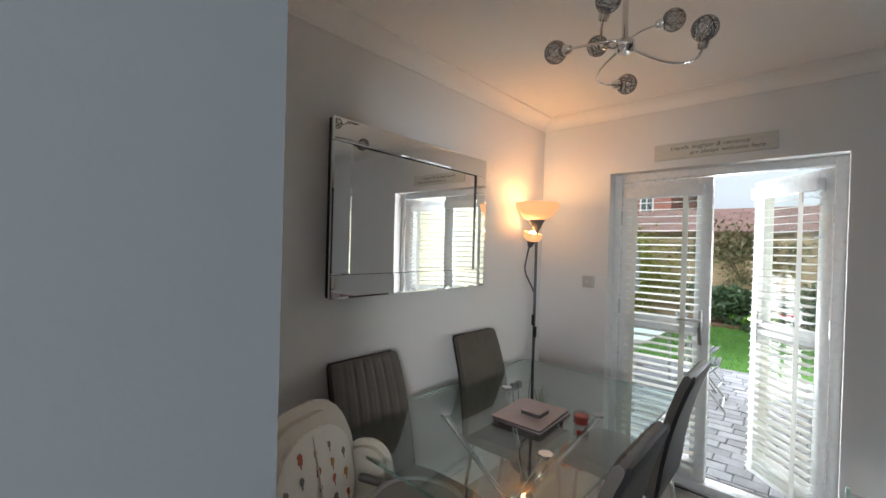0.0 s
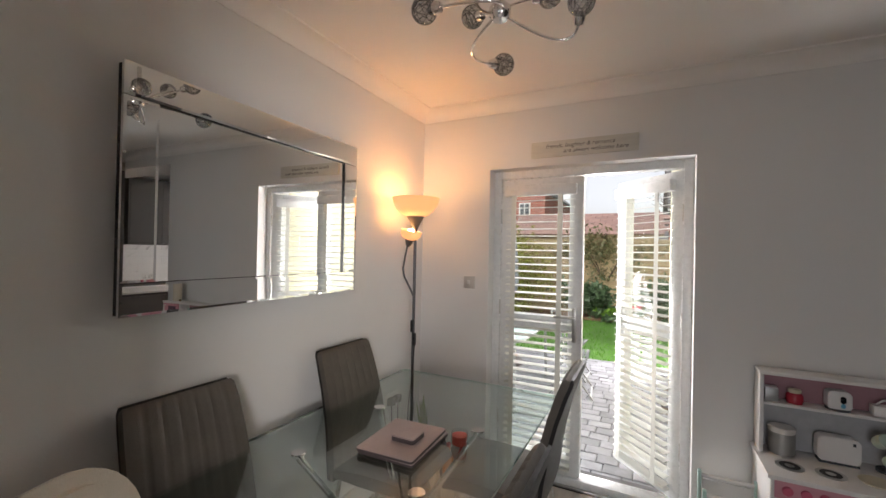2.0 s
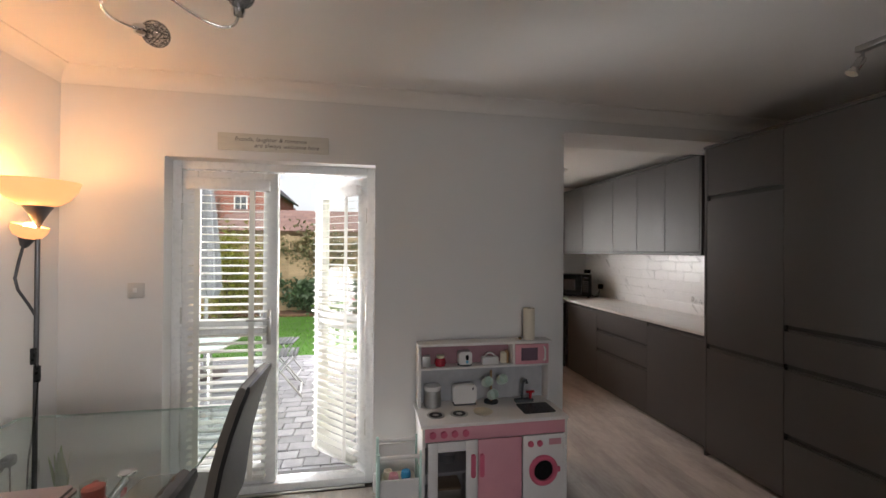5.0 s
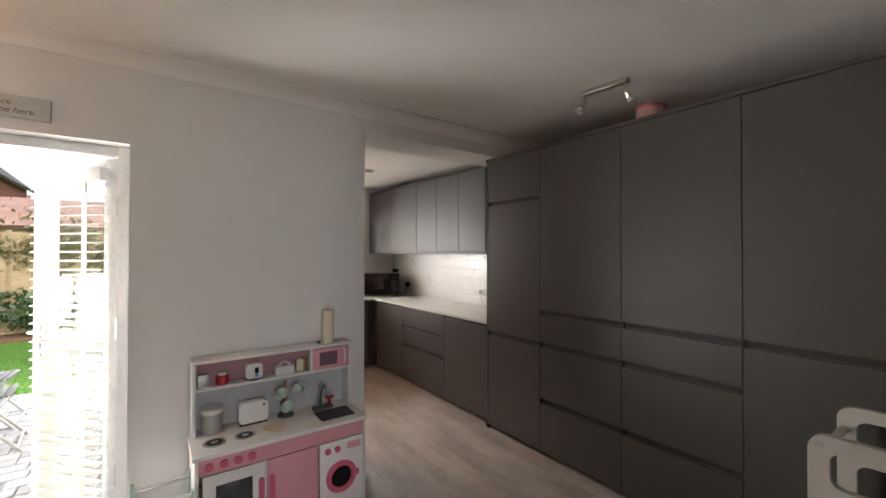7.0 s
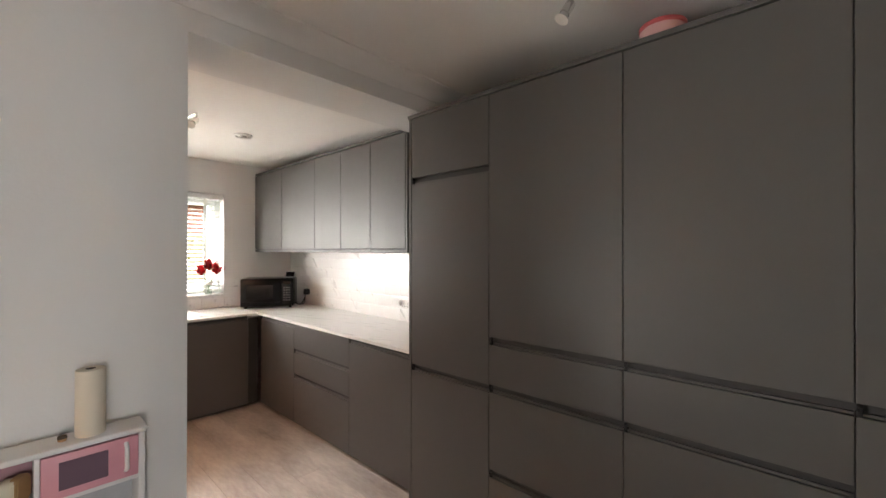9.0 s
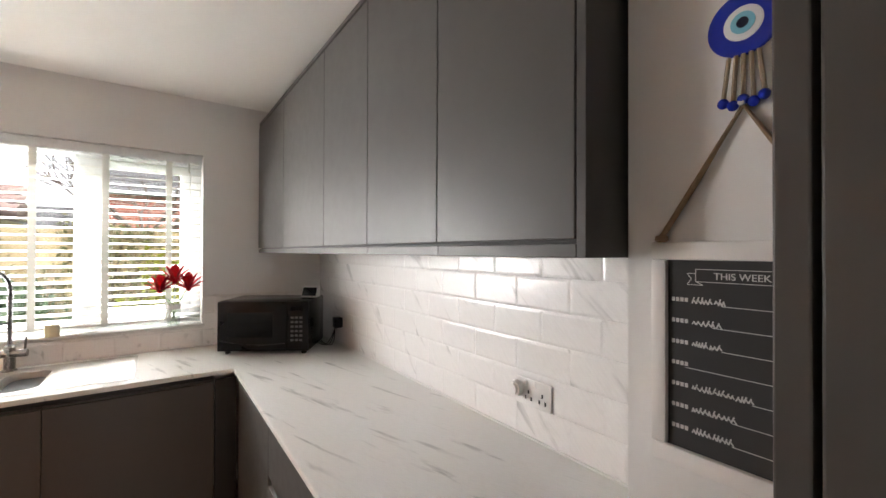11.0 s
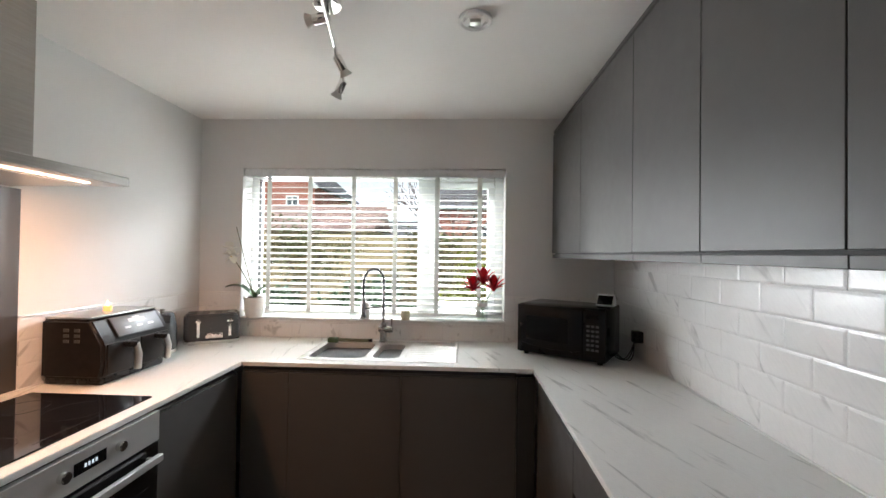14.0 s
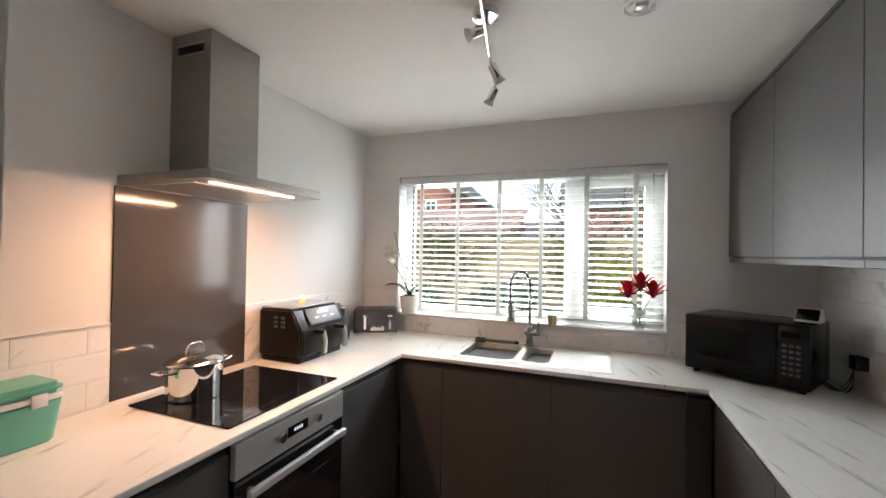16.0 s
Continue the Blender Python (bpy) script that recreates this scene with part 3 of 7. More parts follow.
RF, SF, LF = 3.88, 6.17, 2.255
DOOR = [("door", 0.03, BT - 0.04)]
base_unit("base_unit", RF, 4.622, -90, 0.69, DOOR, "graphite handleless base cabinet with one door", depth=0.32)
base_unit("drawer_unit", RF, 5.452, -90, 0.83, [("drawer", 0.03, 0.41), ("drawer", 0.448, 0.625), ("drawer", 0.663, BT - 0.012)], "graphite handleless drawer unit with three drawers")
base_unit("base_unit", RF, 6.12, -90, 0.668, DOOR, "graphite handleless corner base cabinet")
base_unit("base_unit", 2.53, SF, 0, 0.622, DOOR, "graphite handleless base cabinet under the sink")
base_unit("base_unit", 3.152, SF, 0, 0.627, DOOR, "graphite handleless base cabinet under the drainer")
base_unit("base_unit", 2.262, SF, 0, 0.268, DOOR, "narrow graphite corner front beside the sink cabinet")
solid("corner_post", bm_box(3.781, SF + 0.002, 0.03, 3.878, SF + 0.02, BT - 0.03, 0.0015), GREY_IN, "dark graphite corner post between two cabinet runs", "panel", smooth=False)
base_unit("dishwasher", LF, 5.552, 90, 0.598, DOOR, "integrated dishwasher behind a graphite front beside the oven", "base units")
base_unit("base_unit", LF, 4.245, 90, 0.70, DOOR, "graphite handleless base cabinet beside the oven")

# worktops
b = bm_prism([(3.862, 3.928), (4.203, 3.928), (4.203, 4.2315), (KR - 0.002, 4.2315), (KR - 0.002, KY - 0.002), (KL + 0.002, KY - 0.002), (KL + 0.002, 4.245), (2.272, 4.245), (2.272, 6.150), (3.862, 6.150)], CT - 0.022, CT, bevel=0.002)
top = solid("worktop", b, MARBLE, "thin white marble-effect worktop running round three sides", "worktop", smooth=False)


# ---- dining table and chairs ----
TX0, TX1, TY0, TY1, TZ = -0.235, 0.735, 1.90, 3.50, 0.725
table = thing("dining_table", 0.25, 2.70, 0, 0, "rectangular clear glass dining table on slanting chrome legs", "table")
ax, ay = (TX1 - TX0) / 2, (TY1 - TY0) / 2
part("tabletop", bm_prism(rounded(2 * ax, 2 * ay, 0.03), TZ - 0.012, TZ), TABLE_GLASS, table, "clear tempered glass top", smooth=False)
rim = bm_prism(rounded(2 * ax + 0.004, 2 * ay + 0.004, 0.032), TZ - 0.0115, TZ - 0.0005)
bmesh.ops.delete(rim, geom=[f for f in rim.faces if len(f.verts) > 4], context="FACES_ONLY")
part("glass_edge", rim, EDGE_GLASS, table, "greenish polished glass edge", smooth=False)
for sx in (-1, 1):
    for sy in (-1, 1):
        px, py = sx * 0.254, sy * 0.254
        ox, oy = 0.02, -0.063
        part("disc", bm_cyl(0.028, TZ, TZ + 0.006, m=pose(px + ox, py + oy, 0), bevel=0.002), CHROME, table, "polished metal disc")
        leg = part("leg", bm_tube([(px + ox, py + oy, TZ - 0.013), (px * 0.1 + ox, py * 0.35 + oy, 0.36), (-px * 0.95 + ox, py * 0.35 + oy, 0.025)], 0.013, 12), CHROME, table, "slanting chrome tube")
        part("foot", bm_cyl(0.03, 0.0, 0.02, m=pose(-px * 0.95 + ox, py * 0.35 + oy, 0), bevel=0.003), BLACK, leg)
part("stretcher", bm_tube([(0.02, -0.26, 0.36), (0.02, 0.14, 0.36)], 0.014, 12), CHROME, table)


def chair_shape(parent):
    # sheet of padding bent from the seat up the back; local +x is the way the chair faces
    def pad(pts, w0, w1, t, name, mat=LEATHER, label=""):
        bm = bmesh.new()
        n = 42
        sect = []
        k = len(pts)
        for i, (x, z) in enumerate(pts):
            a = pts[max(i - 1, 0)]
            c = pts[min(i + 1, k - 1)]
            d = Vector((c[0] - a[0], 0, c[1] - a[1])).normalized()
            nrm = Vector((d.z, 0, -d.x))
            w = w0 + (w1 - w0) * i / (k - 1)
            th = t * (0.55 if i in (0, k - 1) else 1.0)
            ring = []
            for side in (1, -1):
                for j in range(n + 1):
                    u = -1 + 2 * j / n
                    u = u if side == 1 else -u
                    swell = th * (1 - 0.25 * abs(u) ** 6)
                    groove = -0.0032 * (1 if j % 6 == 0 and 0 < j < n and 0.03 < t < 0.06 else 0)
                    ring.append(bm.verts.new(Vector((x, u * w / 2, z)) + nrm * side * (swell / 2 + groove)))
            sect.append(ring)
        m = len(sect[0])
        for a, c in zip(sect, sect[1:]):
            for j in range(m):
                bm.faces.new((a[j], a[(j + 1) % m], c[(j + 1) % m], c[j]))
        bm.faces.new(sect[0][::-1])
        bm.faces.new(sect[-1])
        bmesh.ops.recalc_face_normals(bm, faces=bm.faces[:])
        return part(name, bm, mat, parent, label)
    pad([(-0.145, 0.40), (-0.155, 0.47), (-0.165, 0.56), (-0.185, 0.68), (-0.215, 0.80), (-0.25, 0.91), (-0.272, 0.965), (-0.279, 0.977)], 0.44, 0.36, 0.04, "backrest")
    pad([(-0.168, 0.40), (-0.178, 0.47), (-0.189, 0.56), (-0.209, 0.68), (-0.239, 0.80), (-0.274, 0.91), (-0.294, 0.962), (-0.297, 0.980)], 0.436, 0.355, 0.022, "back_cover", BLACK_HIDE, "smooth black leatherette back")
    pad([(-0.15, 0.435), (0.0, 0.445), (0.15, 0.45), (0.24, 0.445), (0.262, 0.425)], 0.43, 0.43, 0.075, "seat")
    for sy in (-1, 1):
        part("leg", bm_tube([(-0.13, sy * 0.18, 0.41), (-0.20, sy * 0.185, 0.012)], 0.012), CHROME, parent, "chrome tube leg")
        part("leg", bm_tube([(0.20, sy * 0.18, 0.41), (0.225, sy * 0.185, 0.012)], 0.012), CHROME, parent, "chrome tube leg")
    part("stretcher", bm_tube([(-0.13, -0.18, 0.405), (-0.13, 0.18, 0.405)], 0.009), CHROME, parent)


chair = thing("dining_chair", 0.005, 2.125, 0, 0, "high-backed dining chair, ribbed grey front and black back", "chair", "chairs round the table")
chair_shape(chair)
copy_thing(chair, pose(0.005, 2.96, 0))
copy_thing(chair, pose(0.60, 3.14, 0, 0, 0, 180))
copy_thing(chair, pose(0.64, 2.19, 0, 0, 0, 180))

# ---- bevelled wall mirror ----
MX = -0.275
MY0, MY1, MZ0, MZ1 = 1.925, 3.055, 1.262, 2.048
mir = thing("wall_mirror", MX, (MY0 + MY1) / 2, MZ0, 1.4, "large silver wall mirror with a wide mirrored border", "mirror")
a, c, h = MY0 - (MY0 + MY1) / 2, MY1 - (MY0 + MY1) / 2, MZ1 - MZ0
part("backing", bm_box(WX - MX + 0.016, a + 0.004, 0.004, -0.012, c - 0.004, h - 0.004), BLACK, mir, "black backing board", smooth=False)
fw = 0.105
part("centre_glass", bm_box(-0.011, a + fw, fw, -0.006, c - fw, h - fw), MIRROR, mir, smooth=False)


def strip(u0, u1, w0, w1):
    bm = bm_box(-0.012, u0, w0, 0.0, u1, w1)
    for f in bm.faces:
        if f.normal.x > 0.5:
            bmesh.ops.inset_region(bm, faces=[f], thickness=0.012, depth=0.0)
            for v in f.verts:
                v.co.x += 0.0012
            break
    return bm


for args in ((a, c, h - fw + 0.002, h), (a, c, 0, fw - 0.002), (a, a + fw - 0.002, fw, h - fw), (c - fw + 0.002, c, fw, h - fw)):
    part("mirror_strip", strip(*args), MIRROR, mir, "bevelled mirror-glass strip", smooth=False)
for u0, u1, w0, w1 in ((a + fw - 0.002, c - fw + 0.002, h - fw - 0.003, h - fw + 0.002), (c - fw - 0.003, c - fw + 0.002, fw, h - fw - 0.003)):
    part("inner_lip", bm_box(-0.0055, u0, w0, 0.001, u1, w1), BLACK, mir, smooth=False)

# ---- floor lamp with a reading arm ----
SHADE = material("warm_lit_lamp_shade", (0.70, 0.42, 0.20), 0.5, emit=0.8, emit_color=(1.0, 0.50, 0.20), sub=0.15)
BULB = material("lit_bulb", (1, 0.8, 0.5), 0.5, emit=40.0, emit_color=(1.0, 0.66, 0.30))
GUN = material("grey_lacquered_tube", (0.10, 0.10, 0.105), 0.35, 0.6)
LX, LY = -0.147, 3.46
fl = thing("floor_lamp", LX, LY, 0, 0, "slim grey uplighter floor lamp, lit, with small reading arm", "lamp")
part("base", bm_lathe([(0, 0), (0.125, 0), (0.13, 0.012), (0.12, 0.022), (0.03, 0.035), (0.014, 0.05), (0, 0.05)]), GUN, fl)
part("pole", bm_tube([(0, 0, 0.04), (0, 0, 0.9), (0, 0, 1.66)], 0.0095, 14), GUN, fl)
part("cone", bm_lathe([(0.011, 1.61), (0.018, 1.63), (0.04, 1.675), (0.056, 1.70), (0.0, 1.70)]), GUN, fl, "grey metal cone")
part("shade", bm_lathe([(0.04, 1.70), (0.075, 1.708), (0.11, 1.735), (0.138, 1.775), (0.15, 1.815), (0.148, 1.815), (0.135, 1.777), (0.108, 1.739), (0.074, 1.713), (0.04, 1.705)], 40), SHADE, fl, "glowing cream bowl shade")
arm = part("reading_arm", bm_tube([(-0.004, 0, 1.20), (-0.035, 0.0, 1.255), (-0.072, -0.004, 1.32), (-0.082, -0.006, 1.37), (-0.066, -0.008, 1.45), (-0.05, -0.008, 1.52)], 0.006), GUN, fl)
SMALL_M = pose(-0.048, -0.008, 1.51, 0, 14, 0)
part("socket", bm_lathe([(0.008, 0), (0.016, 0.01), (0.03, 0.045), (0.0, 0.045)], m=SMALL_M), GUN, arm)
part("small_shade", bm_lathe([(0.026, 0.045), (0.05, 0.056), (0.064, 0.08), (0.066, 0.105), (0.062, 0.105), (0.048, 0.061), (0.026, 0.05)], m=SMALL_M), SHADE, arm, "small glowing glass shade")
part("bulb", bm_lathe([(0, 0.055), (0.02, 0.06), (0.03, 0.085), (0.02, 0.112), (0, 0.118)], 20, m=SMALL_M), BULB, arm, "lit bulb")
part("bulb", bm_lathe([(0, 1.725), (0.022, 1.735), (0.03, 1.76), (0.02, 1.785), (0, 1.79)], 20), BULB, fl, "lit bulb")
for p, z in ((0.004, 0.98), (0.02, 0.90)):
    part("switch", bm_box(p - 0.011, -0.028, z, p + 0.009, -0.010, z + 0.075, 0.004), BLACK, fl)
part("cable", bm_tube([(0.004, -0.02, 1.055), (0.012, -0.022, 0.98), (0.022, -0.02, 0.9), (0.014, -0.02, 0.75), (-0.012, -0.018, 0.55), (-0.02, -0.02, 0.3), (-0.03, -0.03, 0.06), (-0.05, -0.05, 0.008)], 0.0035), BLACK, fl)
lamp("uplight_glow", "POINT", pose(LX, LY, 1.79), 4.6, (1.0, 0.48, 0.14), 0.05)
lamp("reading_glow", "POINT", pose(LX - 0.018, LY - 0.008, 1.655), 5.0, (1.0, 0.48, 0.14), 0.03)

# ---- pendant of six wire-glass globes ----
WIRE = material("crinkled_glass_wire", (0.42, 0.42, 0.42), 0.25, 0.9)
BALL = thin_glass("clear_globe_glass", (0.78, 0.79, 0.80))
HX, HY, HZ = 0.726, 2.50, 2.25
pen = thing("ceiling_light", HX, HY, CEIL, 0, "chrome ceiling light with curved arms and crackled glass globes", "lamp")
dz = HZ - CEIL
part("canopy", bm_cyl(0.055, -0.025, 0.0, bevel=0.004), CHROME, pen)
part("stem", bm_tube([(0, 0, -0.02), (0, 0, dz + 0.02)], 0.010), CHROME, pen)
part("hub", bm_lathe([(0, -0.03), (0.022, -0.026), (0.034, -0.01), (0.034, 0.014), (0.02, 0.028), (0, 0.03)], m=pose(0, 0, dz)), CHROME, pen)


def globe(parent, c, aim):
    d = Vector(aim).normalized()
    q = d.to_track_quat("Z", "Y").to_matrix().to_4x4()
    m = Matrix.Translation(Vector(c) - d * 0.045) @ q
    cup = part("socket", bm_lathe([(0, -0.02), (0.015, -0.018), (0.02, 0.0), (0.017, 0.02), (0, 0.02)], 18, m), CHROME, parent)
    bm = bmesh.new()
    bmesh.ops.create_icosphere(bm, subdivisions=3, radius=0.043, matrix=Matrix.Translation(c))
    part("globe", bm, BALL, cup, "clear round glass globe")
    rnd = random.Random(int(abs(c[0] * 991 + c[1] * 577) * 100))
    bm = bmesh.new()
    for _ in range(16):
        ax_ = Vector((rnd.uniform(-1, 1), rnd.uniform(-1, 1), rnd.uniform(-1, 1))).normalized()
        o = ax_.orthogonal().normalized()
        p2 = ax_.cross(o)
        off = rnd.uniform(-0.02, 0.02)
        rr = math.sqrt(0.0405 ** 2 - off ** 2)
        bm_tube([Vector(c) + ax_ * off + rr * (math.cos(t) * o + math.sin(t) * p2) for t in (i * 2 * math.pi / 18 for i in range(19))], 0.0011, 4, bm)
    part("wire_ball", bm, WIRE, cup, "tangle of silver wire in the globe")


for ball, bend in (((-0.092, 0.310, -0.018), (-0.245, 0.13, -0.05)), ((0.235, 0.085, 0.02), (0.20, 0.18, -0.12)), ((0.107, 0.216, 0.15), (-0.03, 0.17, 0.13)),
                   ((-0.217, -0.106, 0.003), (0.10, -0.14, -0.04)), ((-0.171, 0.175, 0.12), (-0.03, 0.10, 0.06)), ((-0.006, -0.15, 0.10), (-0.09, -0.06, -0.03))):
    c_, k_ = Vector(ball) + Vector((0, 0, dz)), Vector(bend) + Vector((0, 0, dz))
    d = (c_ - k_).normalized()
    a_ob = part("arm", bm_tube(arc((0, 0, dz), k_, c_ - d * 0.05, 16), 0.0048), CHROME, pen, "curved chrome arm")
    globe(a_ob, c_, d)

# ---- sign over the doors ----
SIGN = material("pale_painted_wood", (0.66, 0.64, 0.57), 0.7, second=(0.58, 0.56, 0.50), scale=10, stretch=(1, 1, 6))
INK = material("dark_sign_ink", (0.16, 0.15, 0.14), 0.7)
sign = thing("wall_sign", 0.79, DY - 0.02, 2.095, 0, "pale wooden sign with two lines of handwriting over doors", "sign")
part("board", bm_box(-0.315, 0, 0, 0.31, 0.02, 0.10, 0.003), SIGN, sign)


def words(text, size, m, mat, parent, name="lettering", shear=0.0):
    cu = bpy.data.curves.new(name, "FONT")
    cu.body, cu.size, cu.align_x, cu.align_y, cu.extrude, cu.shear = text, size, "CENTER", "CENTER", 0.0006, shear
    tmp = new("lettering_curve", cu)
    me = bpy.data.meshes.new_from_object(tmp.evaluated_get(bpy.context.evaluated_depsgraph_get()))
    bpy.data.objects.remove(tmp)
    me.materials.clear()
    me.materials.append(mat)
    ob = new(name, me)
    ob.parent = parent
    ob.matrix_basis = m
    return ob


words("friends, laughter & romance", 0.036, pose(-0.02, -0.001, 0.066, 90), INK, sign, shear=0.25)
words("are always welcome here", 0.036, pose(0.07, -0.001, 0.031, 90), INK, sign, shear=0.25)

# sockets and switches on the dining walls
sw = thing("wall_switch", 0.055, DY, 1.232, 0, "square brushed steel fused switch on the wall", "switch")
part("plate", bm_box(-0.043, -0.010, 0, 0.043, 0, 0.086, 0.004), material("pale_brushed_steel", (0.62, 0.60, 0.57), 0.4, 0.5), sw)
part("rocker", bm_box(-0.014, -0.014, 0.03, 0.006, -0.010, 0.056, 0.002), WHITE_PLASTIC, sw)
so = thing("wall_socket", WX, 3.50, 0.47, 0, "white double wall socket with two black plugs in", "socket")
part("plate", bm_box(0, -0.073, 0, 0.010, 0.073, 0.086, 0.004), WHITE_PLASTIC, so)
for y in (-0.036, 0.036):
    p = part("plug", bm_prism(rounded(0.05, 0.05, 0.012), 0, 0.035, pose(0.010, y, 0.04, 0, 90, 0), bevel=0.004), BLACK, so, "black plug")
    part("flex", bm_tube([(0.03, y, 0.02), (0.034, y, -0.1), (0.03, y + 0.01, -0.3), (0.04, y + 0.03, -0.46)], 0.0035), BLACK, p)


# ---- kitchen: hood, hob, oven, sink, tap ----
HY0, HY1 = 4.975, 5.58
WARM = material("warm_led_strip", (1, 0.9, 0.8), 0.5, emit=5.0, emit_color=(1.0, 0.62, 0.42))
hood = thing("cooker_hood", KL, (HY0 + HY1) / 2, 1.765, 0, "brushed steel chimney cooker hood with lit strips underneath", "hood")
hw = (HY1 - HY0) / 2
part("canopy", bm_box(0.001, -hw, 0, 0.512, hw, 0.036, 0.003), STEEL, hood, smooth=False)
chim = part("chimney", bm_box(0.001, -0.095, 0.036, 0.243, 0.168, KCEIL - 1.767, 0.002), STEEL, hood, "brushed steel duct cover", smooth=False)
part("vent_slot", bm_box(0.045, -0.0975, 0.60, 0.2, -0.0945, 0.632), BLACK, chim, "dark vent slot", smooth=False)
for s_ in (0.590, 0.634):
    part("vent_rim", bm_box(0.035, -0.099, s_, 0.21, -0.094, s_ + 0.006, 0.001), SATIN, chim)
for a, c in ((-0.235, 0.02), (0.06, 0.2)):
    part("light_strip", bm_box(0.42, a, -0.004, 0.442, c, 0.001), WARM, hood, "lit warm strip lamp", smooth=False)
part("light_strip", bm_box(0.42, 0.033, -0.004, 0.442, 0.047, 0.001), WARM, hood, "lit warm strip lamp", smooth=False)
part("filter", bm_box(0.06, -0.26, -0.005, 0.38, 0.26, 0.001, 0.002), SATIN, hood, "metal grease filter", smooth=False)
lamp("hood_glow", "AREA", look((KL + 0.431, 5.27, 1.755), (KL + 0.28, 5.27, 0.9)), 8.0, (1.0, 0.50, 0.26), 0.46, 0.03)
solid("splashback", bm_box(KL + 0.001, 4.967, CT + 0.001, KL + 0.009, 5.611, 1.758, 0.001), SMOKE_GLASS, "grey glass splashback on the wall behind the hob", "splashback", smooth=False)

hob = thing("induction_hob", 1.95, 5.283, CT, 0, "black glass induction hob set into the worktop", "hob")
part("glass", bm_prism(rounded(0.525, 0.615, 0.008), 0.0005, 0.006, bevel=0.0015), BLACK_GLASS, hob, smooth=False)
MARK = material("grey_hob_print", (0.035, 0.035, 0.035), 0.15)
for px, py, r in ((-0.12, -0.16, 0.095), (-0.12, 0.15, 0.075), (0.10, -0.16, 0.075), (0.10, 0.14, 0.095)):
    bm = bm_lathe([(r, 0.0062), (r + 0.0025, 0.0062), (r + 0.0025, 0.0066), (r, 0.0066), (r, 0.0062)], 40, pose(px, py, 0))
    part("cooking_ring", bm, MARK, hob, "thin printed ring")
part("control_mark", bm_box(0.215, -0.12, 0.0061, 0.222, 0.12, 0.0065), MARK, hob)

ov = thing("built_in_oven", LF - 0.002, 5.2475, 0.03, 0, "built-in oven with steel control panel and black glass door", "oven")
OVEN_STEEL = material("satin_oven_steel", (0.55, 0.54, 0.52), 0.45, 0.55, second=(0.57, 0.56, 0.54), scale=3, stretch=(3, 1, 40))
OVEN_GLASS = material("dark_oven_glass", (0.012, 0.011, 0.011), 0.06)
part("control_panel", bm_box(0, -0.298, 0.722, 0.024, 0.298, 0.838, 0.002), OVEN_STEEL, ov, "brushed steel control panel", smooth=False)
part("display", bm_box(0.024, -0.06, 0.765, 0.026, 0.055, 0.805), BLACK_GLASS, ov, "black clock display", smooth=False)
DIGIT = material("pale_clock_digits", (0.6, 0.65, 0.68), 0.5, emit=0.6)
for i in range(4):
    part("digit", bm_box(0.026, -0.026 + i * 0.013, 0.779, 0.0265, -0.018 + i * 0.013, 0.792), DIGIT, ov, smooth=False)
for y in (-0.10, 0.105):
    part("knob", bm_cyl(0.017, 0, 0.022, m=pose(0.024, y, 0.786, 0, 90, 0), bevel=0.003), CHROME, ov, "round metal knob")
door = part("door", bm_box(0, -0.298, 0.10, 0.022, 0.298, 0.715, 0.003), OVEN_GLASS, ov, "black glass oven door", smooth=False)
part("window_trim", bm_box(0.022, -0.24, 0.20, 0.0235, 0.24, 0.56), BLACK_GLASS, door, smooth=False)
part("handle", bm_box(0.045, -0.27, 0.655, 0.066, 0.27, 0.683, 0.004), OVEN_STEEL, door, "flat steel bar handle", smooth=False)
for y in (-0.24, 0.24):
    part("handle_post", bm_box(0.022, y - 0.008, 0.662, 0.046, y + 0.008, 0.676), STEEL, door, smooth=False)
part("body", bm_box(-0.55, -0.297, 0.09, -0.003, 0.297, 0.838), BLACK, ov, smooth=False)
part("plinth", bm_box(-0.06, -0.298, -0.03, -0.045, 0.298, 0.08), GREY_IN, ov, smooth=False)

# sink: pressed steel sheet with two bowls and a ribbed drainer
SINK_STEEL = material("satin_sink_steel", (0.46, 0.44, 0.42), 0.48, 1.0, second=(0.41, 0.39, 0.37), scale=6, stretch=(12, 1, 1))
sink = thing("sink", 3.001, 6.482, CT, 0, "stainless steel one-and-a-half bowl sink with ribbed drainer", "sink")


